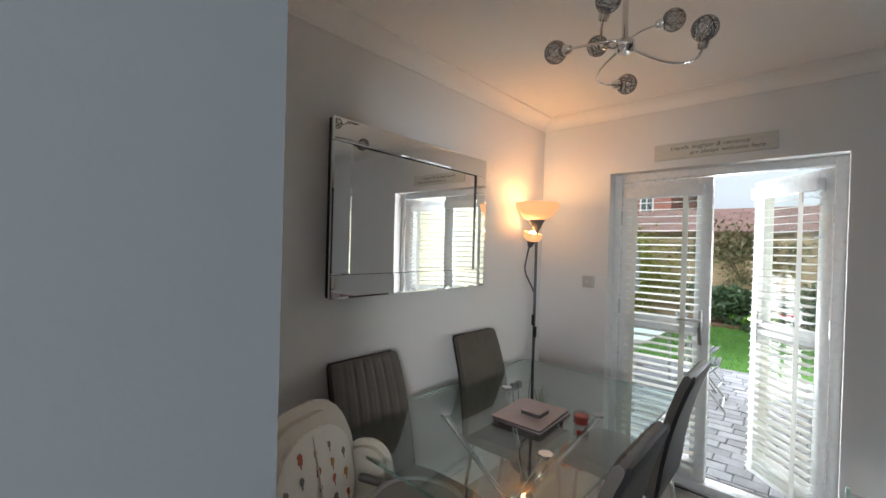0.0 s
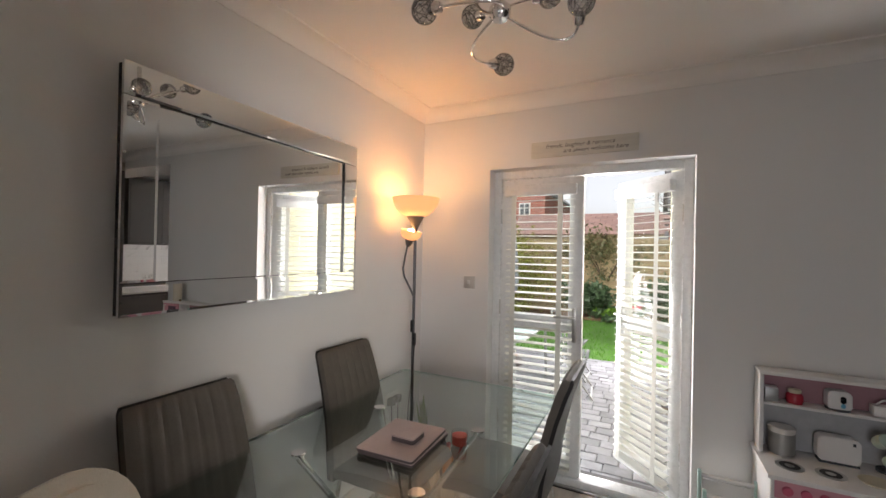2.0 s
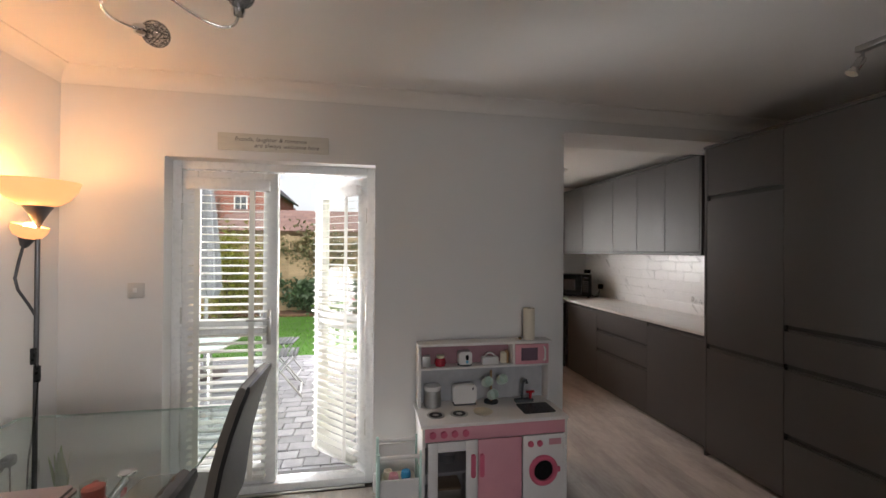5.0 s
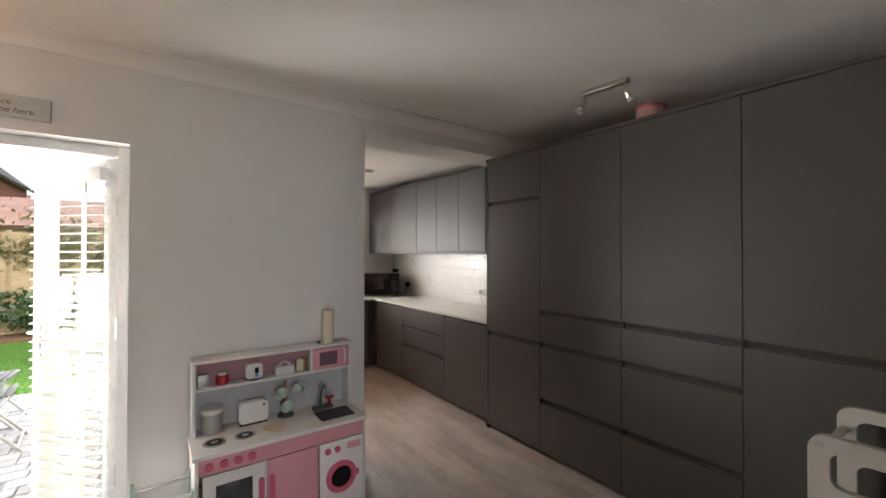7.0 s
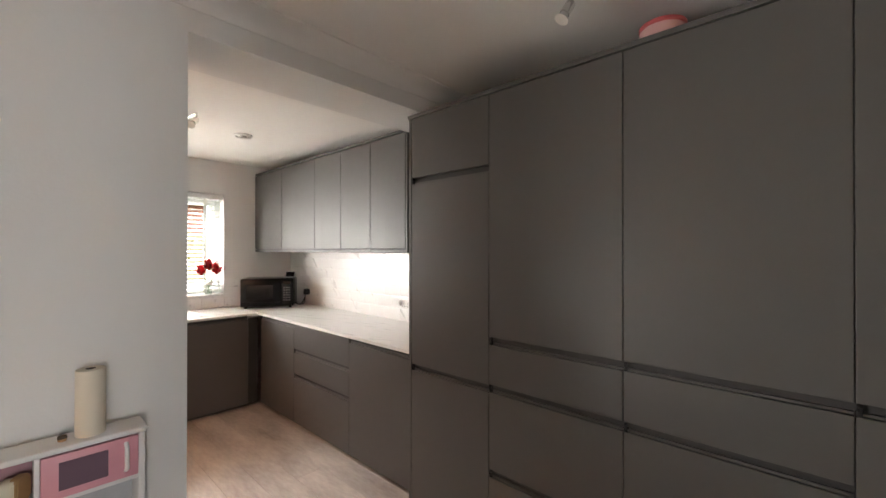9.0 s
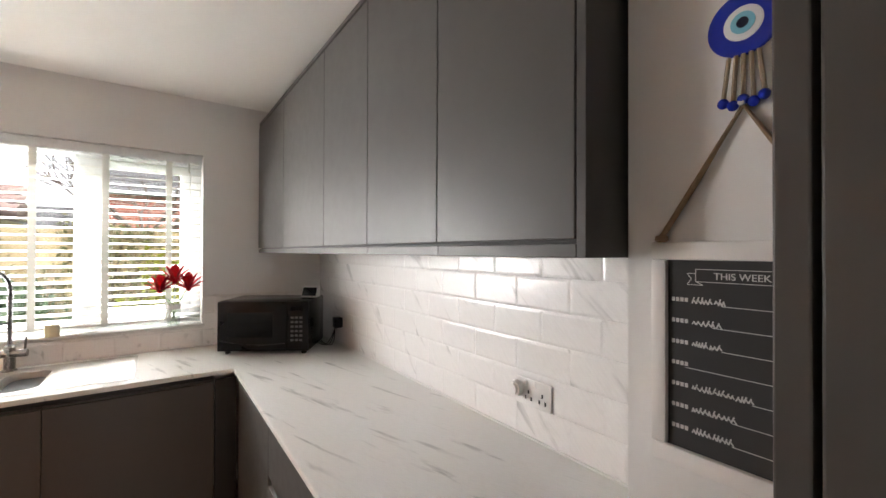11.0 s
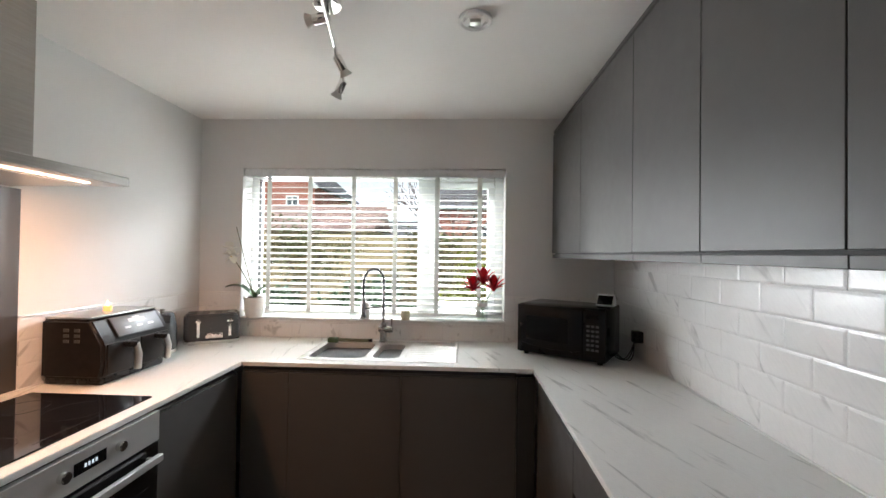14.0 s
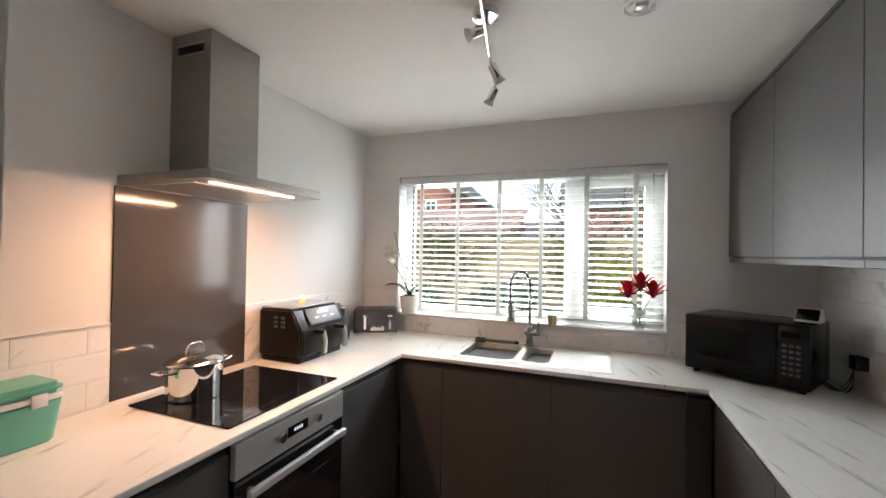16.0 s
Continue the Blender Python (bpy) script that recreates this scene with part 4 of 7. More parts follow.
def bowl_sheet():
    bm = bmesh.new()
    nx, ny = 92, 90
    x0, x1, y0, y1 = -0.455, 0.455, -0.256, 0.256

    def depth_at(x, y):
        def box_d(cx, cy, hx, hy, r):
            qx, qy = abs(x - cx) - hx + r, abs(y - cy) - hy + r
            return math.hypot(max(qx, 0), max(qy, 0)) + min(max(qx, qy), 0) - r
        z = 0.006
        edge = min(x - x0, x1 - x, y - y0, y1 - y)
        if edge < 0.012:
            z = 0.0015 + 0.0045 * edge / 0.012
        for cx, cy, hx, hy, dp in ((-0.245, -0.03, 0.160, 0.190, 0.16), (0.042, -0.03, 0.073, 0.178, 0.12)):
            d = box_d(cx, cy, hx, hy, 0.055)
            if d < 0:
                z = min(z, 0.006 - dp * min(1.0, (-d / 0.028)) ** 0.6)
        if 0.15 < x < 0.43 and -0.21 < y < 0.20:
            z = 0.003 + 0.003 * math.cos((y + 0.21) / 0.41 * 2 * math.pi * 9)
        return z
    grid = [[bm.verts.new((x0 + (x1 - x0) * i / nx, y0 + (y1 - y0) * j / ny, depth_at(x0 + (x1 - x0) * i / nx, y0 + (y1 - y0) * j / ny))) for j in range(ny + 1)] for i in range(nx + 1)]
    for i in range(nx):
        for j in range(ny):
            bm.faces.new((grid[i][j], grid[i + 1][j], grid[i + 1][j + 1], grid[i][j + 1]))
    return bm


part("basin", bowl_sheet(), SINK_STEEL, sink, "satin stainless steel")
for px, py, dp in ((-0.245, -0.03, 0.154), (0.042, -0.03, 0.114)):
    part("waste", bm_cyl(0.035, -dp, -dp + 0.003, m=pose(px, py, 0)), CHROME, sink)
# the cut-out in the worktop under the bowls
cut = bm_box(2.575, 6.25, CT - 0.05, 3.135, 6.66, CT + 0.05)
cutter = new("cutter", finish(cut, "cutter", MARBLE))
mod = top.modifiers.new("cutout", "BOOLEAN")
mod.operation, mod.object, mod.solver = "DIFFERENCE", cutter, "EXACT"
dg = bpy.context.evaluated_depsgraph_get()
cut_mesh = bpy.data.meshes.new_from_object(top.evaluated_get(dg))
top.modifiers.clear()
top.data = cut_mesh
bpy.data.objects.remove(cutter)

TAP_METAL = material("brushed_tap_steel", (0.34, 0.335, 0.33), 0.26, 1.0, second=(0.28, 0.275, 0.27), scale=20)
tap = thing("kitchen_tap", 2.950, 6.70, CT + 0.006, 0, "brushed steel pull-down spring kitchen tap with side lever", "tap")
part("body", bm_lathe([(0, 0), (0.028, 0), (0.028, 0.006), (0.022, 0.01), (0.022, 0.12), (0.012, 0.13), (0, 0.13)], 24), TAP_METAL, tap)
part("spout_riser", bm_tube([(0, 0, 0.12), (0, 0, 0.36)], 0.009), TAP_METAL, tap)
lev = part("lever_block", bm_tube([(-0.03, 0, 0.085), (0.065, -0.01, 0.085)], 0.019, 16), TAP_METAL, tap)
part("lever", bm_tube([(0.055, -0.01, 0.09), (0.06, -0.012, 0.165)], 0.005), TAP_METAL, lev)
ctr = Vector((-0.055, -0.06, 0.40))
loop = [Vector((0, 0, 0.20)), Vector((0, 0, 0.30)), Vector((0, 0, 0.385))]
rad = Vector((0.055, 0.06, 0))
loop += [ctr + rad * math.cos(a) + Vector((0, 0, 0.095)) * math.sin(a) for a in (i * math.pi / 14 for i in range(15))]
loop += [ctr - rad + Vector((0, 0, -0.03 * i)) for i in (1, 2, 3)]
hose = part("hose", bm_tube(loop, 0.0065, 10), BLACK, tap, "dark inner hose")
# spring wound on the hose
coil, turns = [], 46
seglen = [0.0]
for p, q in zip(loop, loop[1:]):
    seglen.append(seglen[-1] + (q - p).length)
for i in range(turns * 8 + 1):
    s_ = seglen[-1] * i / (turns * 8)
    k = max(j for j in range(len(seglen)) if seglen[j] <= s_ + 1e-9)
    k = min(k, len(loop) - 2)
    f_ = (s_ - seglen[k]) / (seglen[k + 1] - seglen[k])
    p = loop[k].lerp(loop[k + 1], f_)
    d = (loop[k + 1] - loop[k]).normalized()
    o = d.cross(Vector((0.75, -0.66, 0.02))).normalized()
    q = d.cross(o)
    th = 2 * math.pi * i / 8
    coil.append(p + 0.0105 * (math.cos(th) * o + math.sin(th) * q))
part("spring", bm_tube(coil, 0.0022, 5), TAP_METAL, hose, "chrome coil spring")
hd = ctr - rad
spray = part("spray_head", bm_lathe([(0, 0.0), (0.022, 0.0), (0.024, 0.012), (0.014, 0.03), (0.013, 0.11), (0.016, 0.13), (0, 0.13)], 20, pose(hd.x, hd.y, 0.175)), TAP_METAL, tap)
part("support_arm", bm_tube([(0, 0, 0.235), (hd.x * 0.5, hd.y * 0.5, 0.237), (hd.x, hd.y, 0.235)], 0.006), TAP_METAL, tap)
brush = thing("dish_brush", 2.73, 6.655, CT + 0.008, 4, "dish brush with green sponge head lying behind sink", "brush")
part("sponge", bm_box(-0.14, -0.02, 0, -0.07, 0.02, 0.03, 0.005), material("green_scourer", (0.06, 0.10, 0.05), 0.9, second=(0.09, 0.13, 0.06), scale=60), brush)
part("handle", bm_tube([(-0.07, 0, 0.015), (0.06, 0, 0.013), (0.13, 0, 0.013)], 0.011), material("olive_handle", (0.16, 0.17, 0.09), 0.5), brush)
part("tip", bm_tube([(0.13, 0, 0.013), (0.155, 0, 0.013)], 0.011), BLACK, brush)

# ---- things on the worktop ----
PANEL = material("dark_bronze_plastic", (0.009, 0.008, 0.0075), 0.34, spec=0.2, second=(0.016, 0.014, 0.013), scale=30)
af = thing("air_fryer", 1.75, 5.895, CT, 0, "black dual-drawer air fryer with sloping control panel", "air fryer")
prof = [(-0.14, 0.03), (0.14, 0.03), (0.155, 0.10), (0.152, 0.185), (0.085, 0.293), (-0.14, 0.293)]
bm = bm_prism([(y, z) for y, z in prof], -0.205, 0.205, Matrix(((1, 0, 0, 0), (0, 0, 1, 0), (0, 1, 0, 0), (0, 0, 0, 1))))
bmesh.ops.bevel(bm, geom=bm.edges[:], offset=0.012, segments=3, affect="EDGES")
body = part("body", bm, PANEL, af)
part("base", bm_box(-0.13, -0.19, 0.0, 0.13, 0.19, 0.034, 0.008), BLACK, af)
part("lid_panel", bm_box(-0.13, -0.195, 0.292, 0.08, 0.195, 0.302, 0.004), SATIN, af, "steel top plate")
PAN_M = pose(0.122, 0, 0.243, 0, 58, 0)
part("control_panel", bm_box(-0.05, -0.12, 0, 0.05, 0.16, 0.006, 0.004), material("grey_touch_panel", (0.11, 0.12, 0.135), 0.38), af, "grey touch panel").matrix_basis = PAN_M
for k, (u, v, w, h_) in enumerate(((-0.02, 0.02, 0.10, 0.018), (0.012, -0.05, 0.035, 0.01), (0.012, 0.02, 0.035, 0.01), (0.012, 0.09, 0.035, 0.01), (-0.035, 0.02, 0.04, 0.006))):
    part("panel_print", bm_box(u - h_ / 2, v - w / 2, 0.0062, u + h_ / 2, v + w / 2, 0.0068), material("white_print", (0.6, 0.62, 0.64), 0.5) if k == 0 else bpy.data.materials["white_print"], af).matrix_basis = PAN_M
for y in (-0.095, 0.095):
    dr = part("drawer", bm_box(0.150, y - 0.092, 0.045, 0.160, y + 0.092, 0.182, 0.006), PANEL, af)
    part("handle", bm_box(0.158, y - 0.018, 0.155, 0.225, y + 0.018, 0.18, 0.008), BLACK, dr)
    part("grip", bm_tube([(0.212, y, 0.172), (0.226, y, 0.12), (0.222, y, 0.055)], 0.015, 14), SATIN, dr, "curved steel grip")
ICON = material("dim_icon_print", (0.07, 0.07, 0.07), 0.4)
for r_ in range(3):
    for c_ in range(2):
        part("function_icon", bm_box(-0.03, -0.208, 0.19 + r_ * 0.024, -0.005, -0.2045, 0.204 + r_ * 0.024) if c_ == 0 else bm_box(0.02, -0.208, 0.19 + r_ * 0.024, 0.045, -0.2045, 0.204 + r_ * 0.024), ICON, af, smooth=False)
FLAME = material("candle_flame_led", (1, 0.6, 0.25), 0.5, emit=9.0, emit_color=(1.0, 0.45, 0.14))
WAX = material("amber_wax", (0.75, 0.35, 0.13), 0.5, emit=0.8, emit_color=(1.0, 0.42, 0.12))
tl = thing("tea_light", 1.73, 5.90, CT + 0.302, 0, "small amber tea light glowing on the air fryer", "candle")
part("cup", bm_lathe([(0, 0), (0.018, 0), (0.019, 0.02), (0.016, 0.024), (0, 0.022)], 20), WAX, tl)
part("flame", bm_lathe([(0, 0.022), (0.006, 0.03), (0.004, 0.042), (0, 0.05)], 12), FLAME, tl)

ket = thing("kettle", 1.70, 6.31, CT, -30, "dark grey jug kettle with steel trim", "kettle")
SLATE = material("slate_grey_enamel", (0.085, 0.09, 0.095), 0.25, second=(0.075, 0.08, 0.085), scale=5)
part("jug", bm_lathe([(0, 0.02), (0.075, 0.02), (0.078, 0.04), (0.072, 0.14), (0.062, 0.215), (0.05, 0.235), (0, 0.24)], 28), SLATE, ket)
part("base", bm_cyl(0.08, 0, 0.02, bevel=0.004), SATIN, ket, "steel ring base")
part("spout", bm_prism([(0.04, -0.03), (0.095, 0.0), (0.04, 0.03)], 0.18, 0.225), SLATE, ket)
part("handle", bm_tube([(-0.055, 0, 0.22), (-0.11, 0, 0.215), (-0.125, 0, 0.15), (-0.105, 0, 0.08), (-0.07, 0, 0.06)], 0.012), BLACK, ket)
part("lid_knob", bm_lathe([(0, 0.24), (0.012, 0.24), (0.014, 0.255), (0, 0.258)], 16), SATIN, ket)

to = thing("toaster", 1.812, 6.622, CT, 29, "slate grey four-slice toaster with chrome levers", "toaster")
part("body", bm_prism(rounded(0.32, 0.21, 0.04), 0.022, 0.195, bevel=0.014), SLATE, to)
part("base", bm_prism(rounded(0.325, 0.215, 0.04), 0.006, 0.026, bevel=0.003), CHROME, to, "chrome base band")
for x in (-0.115, -0.04, 0.035, 0.11):
    part("slot", bm_box(x - 0.02, -0.065, 0.1935, x + 0.02, 0.065, 0.1965), BLACK, to, smooth=False)
for x in (-0.075, 0.105):
    part("lever_track", bm_box(x - 0.008, -0.108, 0.05, x + 0.008, -0.1045, 0.165), CHROME, to, smooth=False)
    part("lever", bm_box(x - 0.02, -0.128, 0.145, x + 0.02, -0.105, 0.158, 0.004), CHROME, to)
part("dial_plate", bm_box(-0.035, -0.109, 0.04, 0.065, -0.1045, 0.075, 0.002), CHROME, to)
for i in range(4):
    part("dial_button", bm_box(-0.026 + i * 0.023, -0.111, 0.05, -0.014 + i * 0.023, -0.108, 0.066, 0.001), WHITE_PLASTIC, to)
part("foot", bm_box(-0.13, -0.08, 0, -0.1, 0.08, 0.008), BLACK, to)
part("foot", bm_box(0.1, -0.08, 0, 0.13, 0.08, 0.008), BLACK, to)

pot = thing("cooking_pot", 1.815, 5.155, CT + 0.006, 0, "polished steel saucepan with lid and loop handles", "pot")
POLISH = material("polished_steel", (0.66, 0.64, 0.61), 0.06, 1.0)
part("body", bm_lathe([(0, 0), (0.098, 0), (0.103, 0.006), (0.104, 0.135), (0.112, 0.142), (0.110, 0.145), (0.100, 0.138), (0.099, 0.02), (0, 0.02)], 48), POLISH, pot)
lid = part("lid", bm_lathe([(0.110, 0.143), (0.104, 0.150), (0.07, 0.168), (0.03, 0.178), (0, 0.18)], 48), POLISH, pot, "domed steel lid")
part("lid_handle", bm_tube(arc((-0.0, -0.038, 0.175), (0.0, -0.036, 0.225), (0.0, 0.0, 0.215), 8) + arc((0.0, 0.0, 0.215), (0.0, 0.036, 0.225), (0.0, 0.038, 0.175), 8)[1:], 0.0055), POLISH, lid)
for s_ in (-1, 1):
    part("handle", bm_tube([(-0.028, s_ * 0.100, 0.118), (-0.032, s_ * 0.135, 0.124), (-0.022, s_ * 0.158, 0.128), (0.022, s_ * 0.158, 0.128), (0.032, s_ * 0.135, 0.124), (0.028, s_ * 0.100, 0.118)], 0.005), POLISH, pot, "steel wire loop handle")

BIN = material("sea_green_enamel", (0.16, 0.46, 0.34), 0.35, second=(0.14, 0.42, 0.31), scale=6)
bb = thing("bread_bin", 1.695, 4.545, CT, 0, "sea-green rounded bread bin with pale rim", "bread bin")
bm = bm_prism(rounded(0.18, 0.38, 0.03), 0, 0.135, bevel=0.006)
for v in bm.verts:
    k = 0.90 + 0.10 * v.co.z / 0.135
    v.co.x, v.co.y = v.co.x * k, v.co.y * k
part("tub", bm, BIN, bb)
part("rim", bm_prism(rounded(0.19, 0.39, 0.034), 0.135, 0.15, bevel=0.003), TOY_WHITE, bb, "pale plastic rim")
part("lid", bm_prism(rounded(0.182, 0.382, 0.03), 0.15, 0.185, bevel=0.014), BIN, bb)
for y in (-0.08, 0.12):
    part("catch", bm_box(0.09, y - 0.02, 0.12, 0.10, y + 0.02, 0.16, 0.003), TOY_WHITE, bb)

mw = thing("microwave", 4.040, 6.348, CT, -32.6, "black countertop microwave standing across the corner", "microwave")
MWB = material("black_gloss_case", (0.005, 0.005, 0.0055), 0.16, spec=0.2, second=(0.009, 0.009, 0.0095), scale=10)
part("case", bm_box(-0.258, 0.02, 0.02, 0.258, 0.355, 0.31, 0.008), MWB, mw)
mdoor = part("door", bm_box(-0.258, 0, 0.022, 0.135, 0.02, 0.308, 0.005), MWB, mw)
part("door_window", bm_box(-0.20, -0.002, 0.10, 0.055, 0.001, 0.245, 0.001), material("dotted_dark_glass", (0.012, 0.012, 0.0125), 0.10), mdoor, "dark see-through window", smooth=False)
part("door_trim", bm_tube(arc((-0.25, -0.003, 0.085), (-0.05, -0.006, 0.045), (0.13, -0.003, 0.07), 10), 0.003, 6), BLACK, mdoor)
pn = part("control_panel", bm_box(0.138, 0, 0.022, 0.258, 0.02, 0.308, 0.004), MWB, mw)
KEY = material("grey_key_print", (0.09, 0.09, 0.09), 0.4)
part("display", bm_box(0.155, -0.002, 0.255, 0.225, 0.001, 0.28), BLACK_GLASS, pn, smooth=False)
for i in range(6):
    for j in range(3):
        part("key", bm_box(0.157 + j * 0.025, -0.0025, 0.08 + i * 0.026, 0.174 + j * 0.025, 0.001, 0.092 + i * 0.026, 0.0008), KEY, pn, smooth=False)
for x in (-0.22, 0.22):
    part("foot", bm_cyl(0.015, 0, 0.021, m=pose(x, 0.05, 0)), BLACK, mw)
    part("foot", bm_cyl(0.015, 0, 0.021, m=pose(x, 0.31, 0)), BLACK, mw)
sd = thing("smart_meter", 4.345, 6.45, CT + 0.31, -38, "small white energy display with dark screen on microwave", "display")
bm = bm_prism([(-0.035, 0), (0.035, 0), (0.012, 0.065), (0.002, 0.067)], -0.05, 0.05, Matrix(((0, 0, 1, 0), (1, 0, 0, 0), (0, 1, 0, 0), (0, 0, 0, 1))), bevel=0.002)
part("case", bm, WHITE_PLASTIC, sd)
part("screen", bm_box(-0.044, -0.0025, 0.008, 0.044, 0.0, 0.066), BLACK_GLASS, sd, "dark screen", smooth=False).matrix_basis = pose(0, -0.0365, 0.001, -29)
ps = thing("plug_adapter", KR - 0.01, 6.40, 1.0, 0, "black plug and loose cables in the corner socket", "plug")
part("plate", bm_box(0.0, -0.073, 0, 0.009, 0.073, 0.086, 0.003), WHITE_PLASTIC, ps)
part("plug", bm_box(-0.05, -0.06, 0.01, 0.0, 0.0, 0.075, 0.006), BLACK, ps)
for k in range(3):
    part("cable", bm_tube(arc((-0.045, -0.03 - 0.01 * k, 0.03), (-0.05 - 0.03 * k, -0.08, -0.15), (-0.10 - 0.02 * k, 0.05, -0.085 + 0.01 * k), 12) + arc((-0.10 - 0.02 * k, 0.05, -0.085 + 0.01 * k), (-0.12, 0.1, -0.06), (-0.10, 0.12, -0.02), 6)[1:], 0.003, 8), BLACK, ps)
ks = thing("kitchen_socket", KR - 0.010, 4.70, 1.005, 0, "white double wall socket with dimmer-like plug-in knob", "socket")
part("plate", bm_box(-0.006, -0.045, 0, 0.0, 0.100, 0.086, 0.003), WHITE_PLASTIC, ks)
for y in (-0.02, 0.015):
    part("rocker", bm_box(-0.010, y + 0.035, 0.062, -0.006, y + 0.047, 0.080, 0.001), WHITE_PLASTIC, ks)
for y, z in ((-0.012, 0.045), (-0.024, 0.025), (0.0, 0.025), (0.045, 0.045), (0.033, 0.025), (0.057, 0.025)):
    part("pin_hole", bm_box(-0.0068, y - 0.003, z - 0.006, -0.0058, y + 0.003, z + 0.006), BLACK, ks, smooth=False)
part("plug_in_knob", bm_cyl(0.026, 0, 0.035, m=pose(-0.006, 0.085, 0.05, 0, -90, 0), bevel=0.008), WHITE_PLASTIC, ks, "round white plug-in unit")

# ---- things on the window board ----
SZ = WIN[2]
orc = thing("orchid", 2.0, KY - 0.005, SZ, 0, "white flowering orchid in a white pot", "plant")
orc.scale = (1.28, 1.28, 1.28)
part("pot", bm_lathe([(0, 0), (0.042, 0), (0.046, 0.008), (0.056, 0.10), (0.058, 0.11), (0.052, 0.11), (0.046, 0.10), (0, 0.095)], 28), material("white_ceramic", (0.78, 0.76, 0.73), 0.25), orc, "white ceramic pot")
part("bark", bm_lathe([(0, 0.108), (0.03, 0.112), (0.05, 0.10)], 20), material("dark_bark", (0.06, 0.045, 0.03), 0.95, second=(0.12, 0.09, 0.06), scale=60, bump=0.8), orc)


def leaf_blade(base, tip, width, lift, n=8):
    bm = bmesh.new()
    a, c = Vector(base), Vector(tip)
    d = c - a
    side = Vector((-d.y, d.x, 0)).normalized()
    rows = []
    for i in range(n + 1):
        t = i / n
        p = a + d * t + Vector((0, 0, lift * math.sin(math.pi * t)))
        w = width * math.sin(math.pi * min(0.06 + 0.9 * t, 0.985)) ** 0.7
        rows.append([bm.verts.new(p + side * w * s + Vector((0, 0, (0.25 if s else 0) * w))) for s in (-1, 0, 1)] + [bm.verts.new(p + side * w * s + Vector((0, 0, (0.25 if s else 0) * w - 0.002))) for s in (-1, 0, 1)])
    for r1, r2 in zip(rows, rows[1:]):
        for k in (0, 1):
            bm.faces.new((r1[k], r1[k + 1], r2[k + 1], r2[k]))
            bm.faces.new((r1[k + 3], r2[k + 3], r2[k + 4], r1[k + 4]))
    bmesh.ops.recalc_face_normals(bm, faces=bm.faces[:])
    return bm


for tip, w, lf in (((-0.15, -0.03, 0.165), 0.040, 0.035), ((0.075, -0.01, 0.165), 0.022, 0.02), ((0.05, -0.05, 0.13), 0.016, 0.02), ((-0.06, 0.02, 0.15), 0.02, 0.02)):
    part("leaf", leaf_blade((0, 0, 0.105), tip, w, lf), LEAF, orc, "broad dark green leaf")
STEM = material("dull_green_stem", (0.10, 0.11, 0.05), 0.6)
part("stem", bm_tube(arc((0.0, 0, 0.105), (-0.035, -0.01, 0.22), (-0.12, -0.02, 0.33), 10), 0.003), STEM, orc)
part("support_cane", bm_tube([(0.0, 0.0, 0.10), (-0.10, -0.02, 0.50)], 0.0022), STEM, orc)
PETAL = material("white_petal", (0.82, 0.80, 0.72), 0.6, sub=0.3)
for c_ in ((-0.122, -0.025, 0.335), (-0.135, -0.02, 0.372)):
    bl = part("flower", bm_lathe([(0, 0), (0.006, 0.004), (0.005, 0.01), (0, 0.012)], 10, pose(*c_, 70, 0, 20)), material("yellow_lip", (0.7, 0.5, 0.1), 0.6), orc)
    for k in range(5):
        a = k * 2 * math.pi / 5 + 0.3
        part("petal", leaf_blade(c_, (c_[0] + 0.044 * math.cos(a), c_[1] - 0.014, c_[2] + 0.044 * math.sin(a)), 0.024, 0.005, 5), PETAL, bl)
ts = thing("small_bottle", 1.955, KY + 0.01, SZ, 0, "small turquoise plastic bottle beside the orchid", "bottle")
part("bottle", bm_lathe([(0, 0), (0.014, 0), (0.015, 0.04), (0.008, 0.055), (0.007, 0.07), (0, 0.07)], 16), material("turquoise_plastic", (0.08, 0.45, 0.48), 0.3), ts)
part("cap", bm_cyl(0.008, 0.07, 0.082), WHITE_PLASTIC, ts)

VGLASS = thin_glass("vase_glass", (0.93, 0.95, 0.94))
va = thing("flower_vase", 3.625, KY + 0.0, SZ, 0, "glass vase of red felt paper flowers", "vase")
part("glass", bm_lathe([(0, 0.002), (0.032, 0.002), (0.034, 0.01), (0.036, 0.13), (0.035, 0.13), (0.032, 0.012), (0, 0.012)], 24), VGLASS, va, "clear straight glass")
STK = material("pale_green_sticks", (0.42, 0.50, 0.34), 0.7)
for k, (dx, z, s_) in enumerate(((-0.07, 0.243, 0.082), (0.004, 0.295, 0.09), (0.075, 0.25, 0.086))):
    fl_ = part("stalk", bm_tube([(-dx * 0.25, 0, 0.014), (dx * 0.35, -0.005, 0.14), (dx, -0.01, z)], 0.0035), STK, va)
    head = part("flower_head", bm_lathe([(0, -0.02), (0.012, -0.012), (0.018, 0.006), (0.010, 0.018), (0, 0.02)], 12, pose(dx, -0.012, z - 0.02)), RED, fl_, "red felt flower with finger-like petals")
    for i in range(9):
        a_ = radians(-38 + 32 * i)
        fwd = -0.016 if i % 2 else 0.012
        tip_ = (dx + s_ * 0.95 * math.cos(a_), -0.012 + fwd, z - 0.02 + s_ * (0.55 + 0.6 * math.sin(a_)))
        part("petal", leaf_blade((dx, -0.012, z - 0.03), tip_, 0.027, 0.006, 6), RED, head)
for dx, dz_ in ((-0.05, 0.175), (0.045, 0.17)):
    part("paper_leaf", leaf_blade((0, -0.03, 0.13), (dx, -0.035, dz_), 0.014, 0.01), material("green_card", (0.06, 0.22, 0.07), 0.7) if dx < 0 else bpy.data.materials["green_card"], va)
